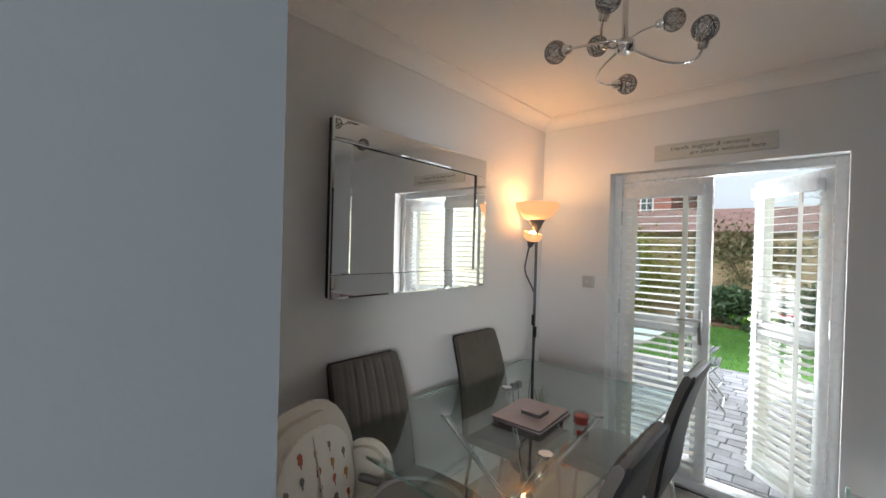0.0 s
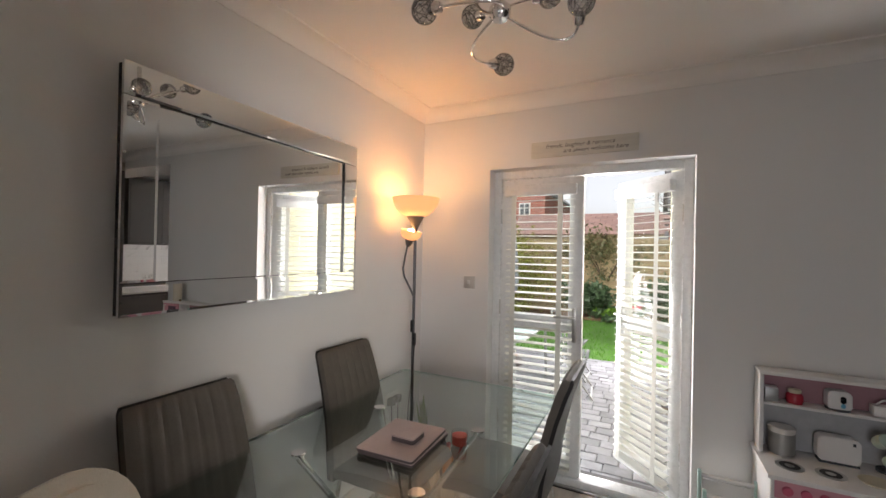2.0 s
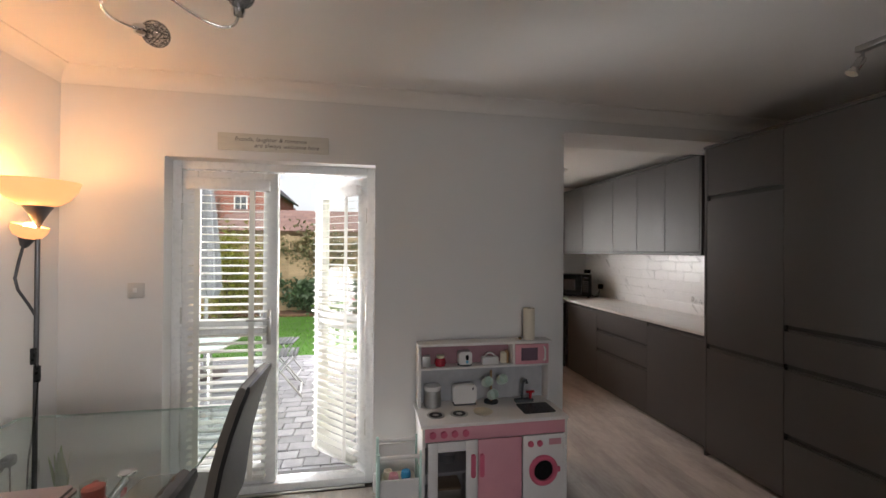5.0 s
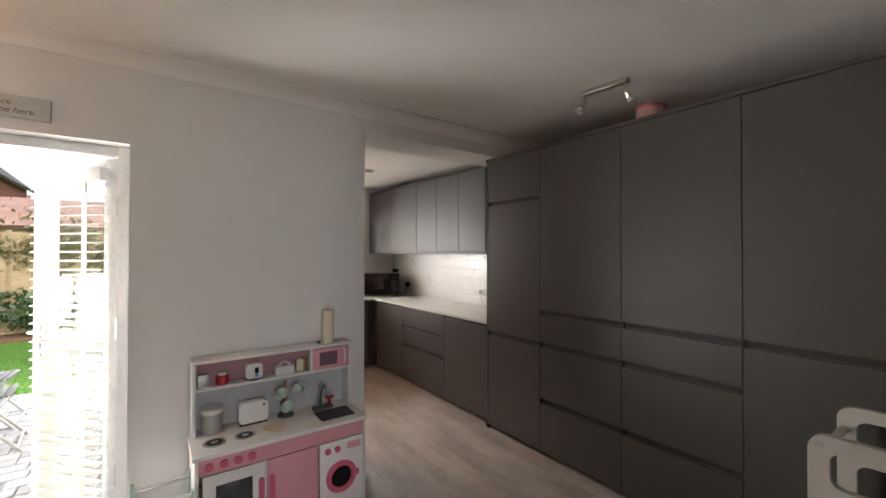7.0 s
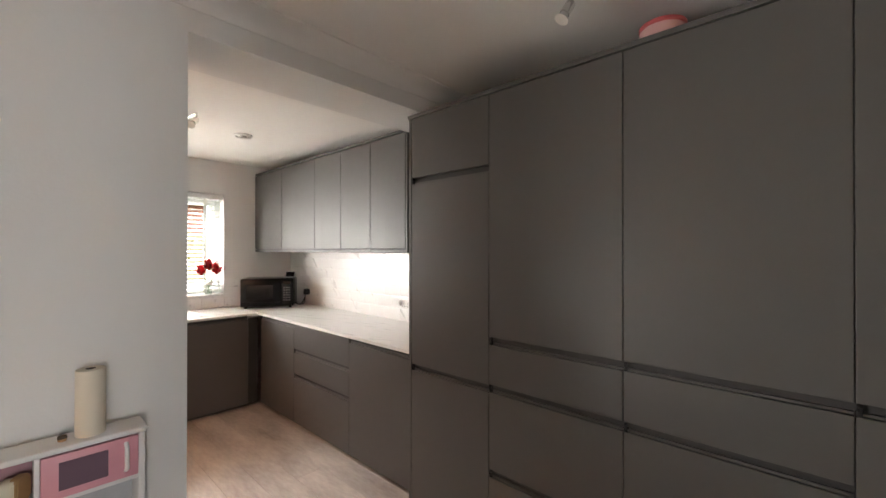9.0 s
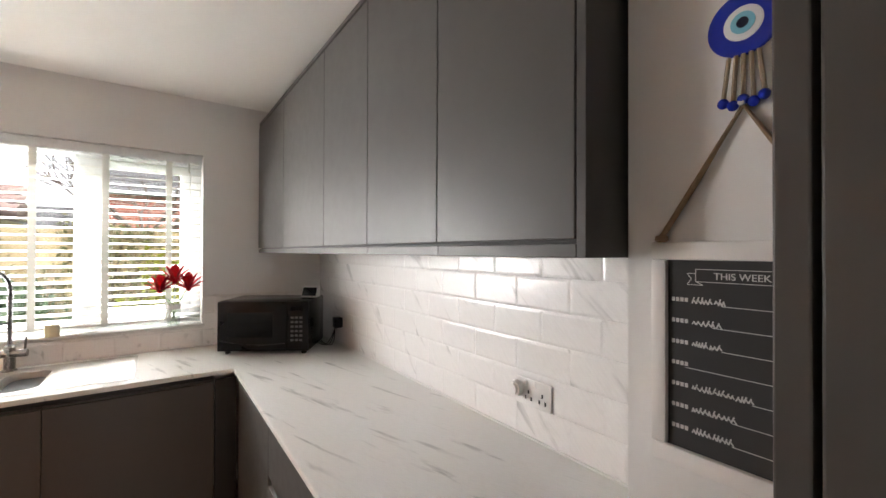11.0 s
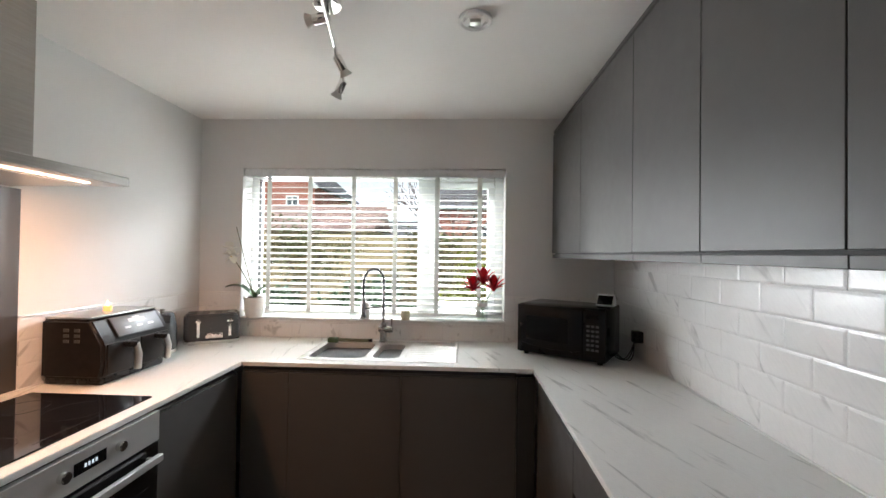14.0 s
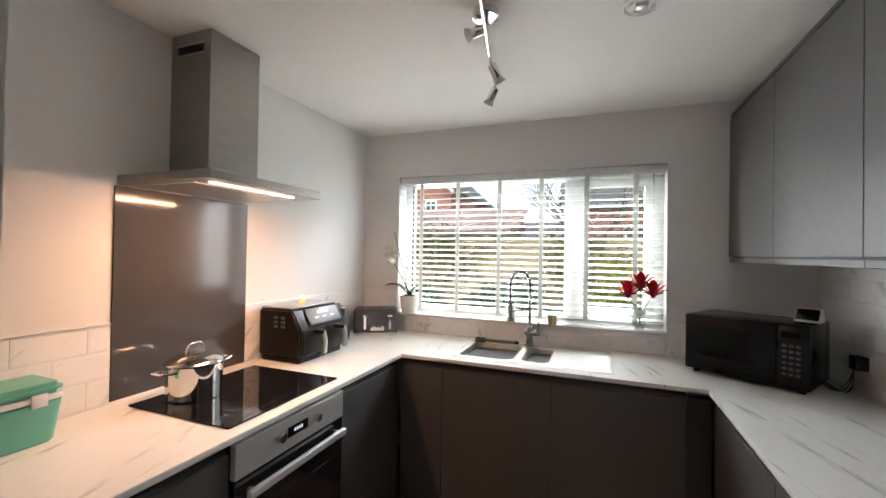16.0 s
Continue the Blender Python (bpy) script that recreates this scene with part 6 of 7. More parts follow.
small("toy_jar", -0.285, -0.06, 0.795, "red toy jam jar with cream lid", "toy jar", [("jar", bm_lathe([(0, 0), (0.03, 0), (0.034, 0.015), (0.032, 0.04), (0.024, 0.05), (0, 0.05)], 20), material("jam_red", (0.42, 0.03, 0.05), 0.25)), ("lid", bm_cyl(0.025, 0.05, 0.066, bevel=0.002), CREAM)])
small("toy_box", -0.372, -0.06, 0.795, "grey toy carton beside the jar", "toy box", [("carton", bm_box(-0.03, -0.025, 0, 0.022, 0.025, 0.06, 0.002), TIN), ("flap", bm_box(-0.028, -0.023, 0.06, 0.02, 0.023, 0.066, 0.001), TOY_WHITE)])
small("toy_kettle", -0.13, -0.06, 0.795, "white toy kettle with black and blue mark", "toy kettle", [("body", bm_prism(rounded(0.085, 0.085, 0.02, 5, 0, 0.045), -0.03, 0.03, pose(0, 0, 0, 90), bevel=0.004), TOY_WHITE), ("base", bm_cyl(0.045, 0, 0.008), SLATE), ("mark", bm_prism(rounded(0.02, 0.032, 0.0095), 0, 0.002, pose(0.01, -0.0305, 0.052, 90)), BLACK), ("drop", bm_prism(rounded(0.016, 0.02, 0.0075), 0, 0.002, pose(0.01, -0.0305, 0.025, 90)), material("sky_blue_print", (0.15, 0.45, 0.62), 0.5))])
small("toy_caddy", 0.035, -0.06, 0.795, "white toy carrying caddy with handle", "toy caddy", [("tray", bm_box(-0.052, -0.025, 0, 0.052, 0.025, 0.045, 0.003), TOY_WHITE), ("handle", bm_tube(arc((-0.035, 0, 0.045), (0, 0, 0.095), (0.035, 0, 0.045), 10), 0.005), TOY_WHITE)])
small("toy_loaf", 0.13, -0.06, 0.795, "brown and cream toy bread slices standing up", "toy bread", [("slice", bm_prism(rounded(0.05, 0.075, 0.018, 5, 0, 0.0375), -0.02, 0.02, pose(0, 0, 0, 90, 0, 60), bevel=0.003), CREAM), ("crust", bm_prism(rounded(0.056, 0.080, 0.02, 5, 0, 0.040), -0.012, 0.012, pose(0.018, 0.0, 0, 90, 0, 60), bevel=0.003), bpy.data.materials["toy_wood"])])
small("paper_roll", 0.30, -0.055, 0.942, "tall cream paper roll standing on the toy kitchen", "paper roll", [("roll", bm_lathe([(0.012, 0), (0.036, 0), (0.037, 0.003), (0.037, 0.198), (0.036, 0.2), (0.012, 0.2), (0.012, 0.0)], 32), material("cream_paper", (0.72, 0.64, 0.52), 0.9)), ("core", bm_lathe([(0.0105, 0.001), (0.012, 0.001), (0.012, 0.201), (0.0105, 0.201), (0.0105, 0.001)], 20), bpy.data.materials["dark_bark"])])
small("toy_acorn", 0.235, -0.07, 0.942, "tiny brown toy on the toy kitchen top", "toy", [("body", bm_lathe([(0, 0), (0.010, 0.003), (0.011, 0.012), (0, 0.018)], 14), bpy.data.materials["toy_wood"]), ("cap", bm_lathe([(0.012, 0.011), (0.010, 0.018), (0, 0.021)], 14), bpy.data.materials["dark_bark"])])
small("toy_pan", -0.26, -0.18, 0.272, "pale toy pan stored inside the toy oven", "toy pan", [("pan", bm_lathe([(0, 0), (0.045, 0), (0.052, 0.045), (0.05, 0.045), (0.044, 0.004), (0, 0.004)], 24), TIN), ("lid", bm_lathe([(0.053, 0.046), (0.03, 0.058), (0, 0.062)], 24), TOY_WHITE)])
small("toy_tray", -0.26, -0.18, 0.035, "brown toy box stored inside the toy oven", "toy box", [("box", bm_box(-0.07, -0.06, 0, 0.07, 0.06, 0.09, 0.003), CREAM), ("lid", bm_box(-0.073, -0.063, 0.09, 0.073, 0.063, 0.105, 0.002), bpy.data.materials["toy_wood"])])

# mint toy crate beside it
cr = thing("toy_crate", 1.525, 3.63, 0, 0, "pale mint wooden toy trolley with toys inside", "toy box")
part("front_board", bm_box(-0.105, -0.11, 0.04, 0.105, -0.098, 0.255, 0.003), TOY_WHITE, cr, "white front board")
part("back_board", bm_box(-0.105, 0.098, 0.04, 0.105, 0.11, 0.36, 0.003), TOY_WHITE, cr)
for x_ in (-0.117, 0.117):
    part("side_frame", bm_box(x_ - 0.008, -0.115, 0.0, x_ + 0.008, -0.09, 0.40, 0.003), MINT, cr)
    part("side_frame", bm_box(x_ - 0.008, 0.09, 0.0, x_ + 0.008, 0.115, 0.40, 0.003), MINT, cr)
    part("side_board", bm_box(x_ - 0.006, -0.09, 0.04, x_ + 0.006, 0.09, 0.26, 0.002), MINT, cr)
part("floor_board", bm_box(-0.11, -0.1, 0.04, 0.11, 0.1, 0.05), MINT, cr, smooth=False)
for y_ in (-0.102, 0.102):
    part("handle_bar", bm_tube([(-0.117, y_, 0.375), (0.117, y_, 0.375)], 0.010), TOY_WHITE, cr)
TOYB = material("toy_blue", (0.03, 0.28, 0.55), 0.4)
for nm, x_, y_, mat, rr in (("toy_cup", 0.04, -0.03, TOYB, 0.03), ("toy_ball", -0.03, -0.04, PINK, 0.03), ("toy_ball", -0.06, 0.0, CREAM, 0.03)):
    t_ = thing(nm, 1.525 + x_, 3.63 + y_, 0.2355 if nm == "toy_cup" else 0.228, 0, "small bright plastic toy lying in the mint crate", "toy")
    part("body", bm_lathe([(0, -0.03), (rr * 0.8, -0.024), (rr, 0), (rr * 0.8, 0.026), (rr * 0.6, 0.026), (0, 0.0)], 16), mat, t_)
part("toy_heap", bm_box(-0.1, -0.09, 0.05, 0.1, 0.09, 0.205, 0.02), CREAM, cr, "jumble of pale soft toys")

# ---- things on and round the dining table ----
SLATEM = material("pink_grey_marble_mat", (0.50, 0.40, 0.385), 0.45, second=(0.40, 0.32, 0.31), scale=9, contrast=0.7)
MATEDGE = material("dark_slate_edge", (0.08, 0.06, 0.06), 0.5)


def slab(name, x, y, z, rz, w, d, t, label):
    t_ = thing(name, x, y, z, rz, label, "placemat", "stack of mats")
    part("base", bm_prism(rounded(w, d, 0.012), 0, t * 0.7, bevel=0.001), MATEDGE, t_, "dark slate edge")
    part("face", bm_prism(rounded(w - 0.002, d - 0.002, 0.011), t * 0.7, t, bevel=0.001), SLATEM, t_, "marbled pink-grey face")
    return t_


ZT = TZ + 0.0005
slab("placemat", 0.316, 2.645, ZT, 1, 0.24, 0.30, 0.012, "square pink-grey marbled placemat at the bottom of stack")
slab("placemat", 0.310, 2.640, ZT + 0.0125, 3, 0.24, 0.30, 0.012, "square pink-grey marbled placemat on top of stack")
slab("coaster", 0.330, 2.643, ZT + 0.025, 1, 0.10, 0.095, 0.022, "square pink-grey marbled coaster stack on placemats")
rj = thing("jar_candle", 0.51, 2.735, ZT, 0, "red candle in a small glass jar on table", "candle")
part("jar", bm_lathe([(0, 0), (0.03, 0), (0.034, 0.006), (0.034, 0.055), (0.032, 0.055), (0.030, 0.008), (0, 0.006)], 24), VGLASS, rj)
part("wax", bm_lathe([(0, 0.007), (0.029, 0.008), (0.030, 0.042), (0, 0.042)], 24), material("red_wax", (0.50, 0.08, 0.06), 0.4), rj, "red wax")
BOT = material("orange_drink", (0.55, 0.18, 0.03), 0.3)
for nm, x_, y_, h_, mat, lb in (("spice_bottle", 0.02, 3.66, 0.24, BOT, "orange drink bottle standing on the floor by wall"), ("wine_bottle", -0.04, 3.70, 0.30, MATEDGE, "dark bottle standing on the floor by wall"), ("sauce_bottle", 0.10, 3.68, 0.26, bpy.data.materials["jam_red"], "red capped bottle standing on floor by wall")):
    t_ = thing(nm, x_, y_, 0, 0, lb, "bottle")
    part("bottle", bm_lathe([(0, 0), (0.036, 0), (0.038, 0.01), (0.038, h_ * 0.55), (0.014, h_ * 0.75), (0.013, h_ * 0.93), (0, h_ * 0.93)], 20), mat, t_)
    part("cap", bm_cyl(0.015, h_ * 0.93, h_, bevel=0.002), RED, t_)
gp = thing("house_plant", -0.21, 3.73, 0, 0, "small bright green leafy plant on floor in corner", "plant")
part("pot", bm_lathe([(0, 0), (0.05, 0), (0.06, 0.10), (0.062, 0.12), (0.055, 0.12), (0, 0.11)], 24), TOY_WHITE, gp)
LIME = material("lime_leaf", (0.16, 0.30, 0.03), 0.5, sub=0.3)
rnd = random.Random(9)
for k in range(14):
    a = rnd.uniform(0, 6.28)
    rr = rnd.uniform(0.02, 0.065)
    part("leaf", leaf_blade((0, 0, 0.11), (rr * math.cos(a), rr * math.sin(a), rnd.uniform(0.30, 0.52)), 0.013, 0.02, 6), LIME, gp)

# high chair with a patterned padded cover, facing the room
COVER = material("cream_quilted_cotton", (0.62, 0.57, 0.48), 0.9, second=(0.58, 0.53, 0.44), scale=30, bump=0.3, bump_scale=200)
LINING = material("ivory_printed_cotton", (0.74, 0.70, 0.62), 0.9, second=(0.70, 0.66, 0.58), scale=20)
GREYP = material("mid_grey_plastic", (0.22, 0.21, 0.20), 0.4, second=(0.20, 0.19, 0.18), scale=20)
hc = thing("high_chair", 0.13, 1.705, 0, 20, "padded high chair with cream animal-print cover and grey tray", "high chair")


def padded(w, h, t, r):
    bm = bm_prism(rounded(w, h, r, 8, 0, h / 2), -t / 2, t / 2)
    bmesh.ops.bevel(bm, geom=[e for f in bm.faces if len(f.verts) > 8 for e in f.edges], offset=t * 0.42, segments=4, affect="EDGES")
    return bm


BACK_M = pose(-0.06, 0, 0.50, 0, -12, 0) @ Matrix(((0, 0, 1, 0), (1, 0, 0, 0), (0, 1, 0, 0), (0, 0, 0, 1)))
bk = part("backrest", padded(0.51, 0.46, 0.085, 0.20), COVER, hc, "cream quilted outer shell")
bk.matrix_basis = BACK_M
ln = part("back_cushion", padded(0.40, 0.385, 0.05, 0.16), LINING, hc, "ivory cushion with small printed figures")
ln.matrix_basis = BACK_M @ pose(0, 0.015, 0.035)
for sx in (-1, 1):
    wing = part("side_wing", padded(0.20, 0.30, 0.055, 0.09), COVER, hc, "padded side wing")
    wing.matrix_basis = pose(0.03, sx * 0.235, 0.48, 0, -10, 0) @ Matrix(((1, 0, 0, 0), (0, 0, -1, 0), (0, 1, 0, 0), (0, 0, 0, 1)))
part("seam", bm_tube([(0, -0.01, 0.055), (0, 0.16, 0.062), (0, 0.33, 0.055)], 0.0035, 6), COVER, ln).matrix_basis = pose(0, 0.02, -0.032)
PR = [material("print_" + nm, c_, 0.9) for nm, c_ in (("grey", (0.16, 0.14, 0.13)), ("rust", (0.42, 0.10, 0.05)), ("ochre", (0.45, 0.24, 0.06)), ("taupe", (0.25, 0.19, 0.16)))]
rnd = random.Random(3)
for k in range(26):
    u, v = (k % 5 - 2) * 0.070 + rnd.uniform(-0.008, 0.008), 0.05 + (k // 5) * 0.063 + rnd.uniform(-0.008, 0.008)
    if abs(u) > 0.125 and v > 0.27:
        continue
    s_ = rnd.uniform(0.011, 0.016)
    out = [(s_ * (0.45 + 0.55 * rnd.random()) * math.cos(t), 1.5 * s_ * (0.45 + 0.55 * rnd.random()) * math.sin(t)) for t in (i * math.pi / 6 for i in range(12))]
    pr = part("printed_figure", bm_prism(out, 0.0248, 0.0262, pose(u, v, 0)), PR[k % 4], ln, smooth=False)
    part("printed_leg", bm_box(u - 0.002, v - s_ * 2.1, 0.0248, u + 0.002, v - s_ * 0.8, 0.026), PR[k % 4], pr, smooth=False)
part("seat", padded(0.36, 0.32, 0.07, 0.08), COVER, hc).matrix_basis = pose(-0.05, 0, 0.50, 0, 0, -90)
tray = part("tray", bm_prism(rounded(0.30, 0.46, 0.13, 8, 0.26, 0), 0.66, 0.685, bevel=0.006), GREYP, hc, "grey plastic tray")
part("tray_rim", bm_tube([(x, y, 0.688) for x, y in rounded(0.29, 0.45, 0.125, 8, 0.26, 0)] + [(rounded(0.29, 0.45, 0.125, 8, 0.26, 0)[0][0], rounded(0.29, 0.45, 0.125, 8, 0.26, 0)[0][1], 0.688)], 0.009, 8), GREYP, tray)
for sx in (-1, 1):
    part("leg", bm_tube([(0.0, sx * 0.17, 0.48), (0.27, sx * 0.24, 0.012)], 0.014), GREYP, hc)
    part("leg", bm_tube([(0.0, sx * 0.17, 0.48), (-0.2, sx * 0.24, 0.012)], 0.014), GREYP, hc)
    part("tray_arm", bm_box(-0.02, sx * 0.19 - 0.01, 0.64, 0.2, sx * 0.19 + 0.01, 0.662, 0.004), GREYP, hc)


# ---- garden ----
GRASS = material("lawn_turf", (0.085, 0.20, 0.025), 0.9, second=(0.05, 0.13, 0.018), scale=2.5, bump=0.6, bump_scale=80)
structure("ground", bm_box(-60, DY + DT, -0.5, 60, 90, -0.10), GRASS, "green lawn and open ground behind the house", "ground")
BLADE = material("grass_blades", (0.12, 0.30, 0.03), 0.7, second=(0.08, 0.22, 0.02), scale=2.0, sub=0.3)
rng = np.random.default_rng(4)
n_b = 9000
gx, gy = rng.uniform(-3.2, 5.0, n_b), 7.66 + 4.1 * rng.random(n_b) ** 1.3
ga, gh, gl = rng.uniform(0, 6.28, n_b), rng.uniform(0.03, 0.065, n_b), rng.uniform(-0.03, 0.03, (n_b, 2))
base_a = np.stack([gx - 0.006 * np.cos(ga), gy - 0.006 * np.sin(ga), np.full(n_b, -0.10)], 1)
base_b = np.stack([gx + 0.006 * np.cos(ga), gy + 0.006 * np.sin(ga), np.full(n_b, -0.10)], 1)
tip = np.stack([gx + gl[:, 0], gy + gl[:, 1], -0.10 + gh], 1)
me = bpy.data.meshes.new("grass")
me.from_pydata(np.stack([base_a, base_b, tip], 1).reshape(-1, 3).tolist(), [], np.arange(n_b * 3).reshape(-1, 3).tolist())
me.materials.append(BLADE)
tagged(new("grass", me), "short bright green lawn grass", "grass", "", "stuff")

SOIL = material("leafy_soil", (0.09, 0.055, 0.035), 0.95, second=(0.16, 0.085, 0.045), scale=14, contrast=0.8, bump=1.0, bump_scale=50)
structure("flower_bed", bm_box(-9, 11.55, -0.11, 9, 12.3, -0.04, 0.02), SOIL, "soil border with fallen leaves along the fence", "soil")
FENCE = material("weathered_fence_wood", (0.40, 0.31, 0.18), 0.85, second=(0.29, 0.22, 0.13), scale=4, stretch=(1, 1, 9), bump=0.5, vary=0.12)
board_me = finish(bm_box(-0.9, -0.008, -0.062, 0.9, 0.008, 0.062, 0.002, 1), "board", FENCE)
post_me = finish(bm_box(-0.045, -0.045, -0.5, 0.045, 0.045, 2.02, 0.006, 1), "post", FENCE)
fence = thing("fence", 0, 12.3, -0.1, 0, "weathered brown horizontal-board garden fence", "fence")
for i in range(9):
    x = -7.2 + i * 1.86
    ob = new("post", post_me)
    ob.parent = fence
    ob.matrix_basis = pose(x - 0.93, 0, 0)
    for j in range(15):
        ob = new("board", board_me)
        ob.parent = fence
        ob.matrix_basis = pose(x, random.uniform(-0.006, 0.006) - 0.05 + 0.012 * (j % 2), 0.12 + j * 0.128, random.uniform(-6, -2), random.uniform(-0.4, 0.4), 0)
side = thing("fence", 6.2, 9.3, -0.1, 90, "weathered brown side fence closing the garden", "fence")
for i in range(4):
    x = -2.8 + i * 1.86
    ob = new("post", post_me)
    ob.parent = side
    ob.matrix_basis = pose(x - 0.93, 0, 0)
    for j in range(15):
        ob = new("board", board_me)
        ob.parent = side
        ob.matrix_basis = pose(x, 0.05, 0.12 + j * 0.128, random.uniform(2, 6), 0, 0)


def shrub(name, x, y, z, rx, ry, rz_, count, leaf, mat, label, seed, stems=5):
    """A bush: bent stems and many small folded leaves in uneven clumps."""
    r = np.random.default_rng(seed)
    bush = thing(name, x, y, z, 0, label, "shrub")
    bm = bmesh.new()
    for k in range(stems):
        a = r.uniform(0, 6.28)
        bm_tube([(0.05 * math.cos(a), 0.05 * math.sin(a), 0), (rx * 0.3 * math.cos(a), ry * 0.3 * math.sin(a), rz_ * 0.7), (rx * 0.6 * math.cos(a), ry * 0.6 * math.sin(a), rz_ * 1.4)], 0.018, 5, bm, 0.4)
    part("stems", bm, bpy.data.materials["dark_bark"], bush)
    clumps = r.normal(0, 0.55, (26, 3)) * (rx, ry, rz_) + (0, 0, rz_ * 1.05)
    c = clumps[r.integers(0, 26, count)] + r.normal(0, 0.22, (count, 3)) * (rx, ry, rz_)
    c[:, 2] = np.abs(c[:, 2]) + 0.01
    d = r.normal(0, 1, (count, 3))
    d /= np.linalg.norm(d, axis=1)[:, None]
    e = np.cross(d, r.normal(0, 1, (count, 3)))
    e /= np.linalg.norm(e, axis=1)[:, None]
    s = leaf * r.uniform(0.6, 1.3, (count, 1))
    v = np.stack([c - d * s, c + e * s * 0.45, c + d * s, c - e * s * 0.45], 1).reshape(-1, 3)
    me = bpy.data.meshes.new("crown")
    me.from_pydata(v.tolist(), [], np.arange(count * 4).reshape(-1, 4).tolist())
    me.materials.append(mat)
    ob = new("crown", me)
    ob.parent = bush
    return bush


LAUREL = material("laurel_leaf", (0.055, 0.10, 0.045), 0.4, second=(0.08, 0.13, 0.06), scale=9, sub=0.2)
GOLDEN = material("golden_leaf", (0.28, 0.27, 0.03), 0.6, second=(0.16, 0.20, 0.03), scale=6, sub=0.3)
IVY = material("ivy_leaf", (0.10, 0.13, 0.05), 0.5, second=(0.22, 0.16, 0.08), scale=5, sub=0.2)
shrub("laurel_bush", 0.0, 11.85, -0.05, 0.75, 0.35, 0.42, 1700, 0.075, LAUREL, "dark green glossy laurel bush by the fence", 1)
shrub("laurel_bush", 1.5, 11.9, -0.05, 0.7, 0.3, 0.5, 1500, 0.075, LAUREL, "dark green glossy laurel bush by the fence", 2)
shrub("golden_bush", -1.9, 11.5, -0.05, 0.7, 0.5, 0.95, 2400, 0.06, GOLDEN, "tall yellow-green bush in the border", 3)
shrub("ivy_climber", 0.2, 12.2, 0.85, 0.9, 0.12, 0.55, 1500, 0.06, IVY, "browning climber growing over the fence", 4)
shrub("golden_bush", 3.9, 11.7, -0.05, 0.6, 0.4, 0.7, 1800, 0.06, GOLDEN, "yellow-green bush in the border", 5)
shrub("low_plant", 0.45, 11.6, -0.06, 0.3, 0.15, 0.13, 350, 0.05, LIME, "low bright green border plant", 6, 2)
shrub("ivy_climber", 2.9, 12.15, 0.6, 1.2, 0.12, 0.6, 1300, 0.06, IVY, "browning climber growing over the fence", 8)
for x, y in ((0.85, 11.52), (0.98, 11.6)):
    fl2 = thing("red_flower", x, y, -0.05, 0, "small red garden flower in the border", "flower")
    part("stalk", bm_tube([(0, 0, 0), (0.01, 0, 0.3)], 0.006, 5), STEM, fl2)
    part("bloom", bm_lathe([(0, 0.28), (0.05, 0.31), (0.06, 0.34), (0.03, 0.37), (0, 0.36)], 9), RED, fl2)


def bare_tree(x, y, h, label, seed):
    r = random.Random(seed)
    t_ = thing("bare_tree", x, y, -0.1, 0, label, "tree")
    BARK = material("grey_brown_bark", (0.16, 0.12, 0.10), 0.9, second=(0.10, 0.075, 0.06), scale=12, bump=0.6)
    bm = bmesh.new()
    bm_tube([(0, 0, 0), (0.04, 0.02, h * 0.2), (-0.02, 0.03, h * 0.4)], 0.09, 8, bm, 0.7)
    part("trunk", bm, BARK, t_)
    bm = bmesh.new()

    def grow(p, d, l, rad, depth):
        q = p + d * l * 0.5 + Vector((r.uniform(-1, 1), r.uniform(-1, 1), 0)) * l * 0.06
        e = q + (d + Vector((r.uniform(-0.2, 0.2), r.uniform(-0.2, 0.2), r.uniform(-0.05, 0.2)))).normalized() * l * 0.5
        bm_tube([p, q, e], rad, 5 if depth < 2 else 4, bm, 0.55)
        if depth < 4:
            for _ in range(3 if depth < 3 else 2):
                nd = (d + Vector((r.uniform(-0.8, 0.8), r.uniform(-0.8, 0.8), r.uniform(-0.15, 0.55)))).normalized()
                grow(e if r.random() < 0.6 else q, nd, l * r.uniform(0.6, 0.8), rad * 0.55, depth + 1)
    for k in range(5):
        a = k * 1.256 + 0.3
        grow(Vector((-0.02, 0.03, h * (0.36 + 0.01 * k))), Vector((math.cos(a), math.sin(a), 0.9)).normalized(), h * 0.24, 0.05, 0)
    part("branches", bm, BARK, t_)


bare_tree(3.3, 15.5, 4.6, "leafless spreading garden tree beyond the fence", 2)
bare_tree(-4.8, 17.0, 4.2, "leafless small tree beyond the fence", 7)


# houses beyond the fence
def bricks(name, a, c):
    m = material(name, a, 0.9)
    n, l = m.node_tree.nodes, m.node_tree.links
    tc, mp, br = n.new("ShaderNodeNewGeometry"), n.new("ShaderNodeMapping"), n.new("ShaderNodeTexBrick")
    mp.inputs["Rotation"].default_value = (radians(90), 0, 0)
    br.inputs["Scale"].default_value = 1.0
    br.inputs["Brick Width"].default_value, br.inputs["Row Height"].default_value, br.inputs["Mortar Size"].default_value = 0.225, 0.075, 0.008
    br.inputs["Color1"].default_value, br.inputs["Color2"].default_value, br.inputs["Mortar"].default_value = (*a, 1), (*c, 1), (0.42, 0.34, 0.28, 1)
    l.new(tc.outputs["Position"], mp.inputs[0])
    l.new(mp.outputs[0], br.inputs[0])
    l.new(br.outputs[0], n["Principled BSDF"].inputs["Base Color"])
    return m


BRICK = bricks("red_house_brick", (0.40, 0.10, 0.065), (0.30, 0.075, 0.05))
SLATES = material("grey_roof_tile", (0.17, 0.165, 0.17), 0.8, second=(0.12, 0.115, 0.12), scale=5, stretch=(1, 6, 6), bump=0.5)
PINKTILE = material("faded_clay_tile", (0.36, 0.22, 0.18), 0.85, second=(0.26, 0.17, 0.15), scale=6, bump=0.5, vary=0.15)
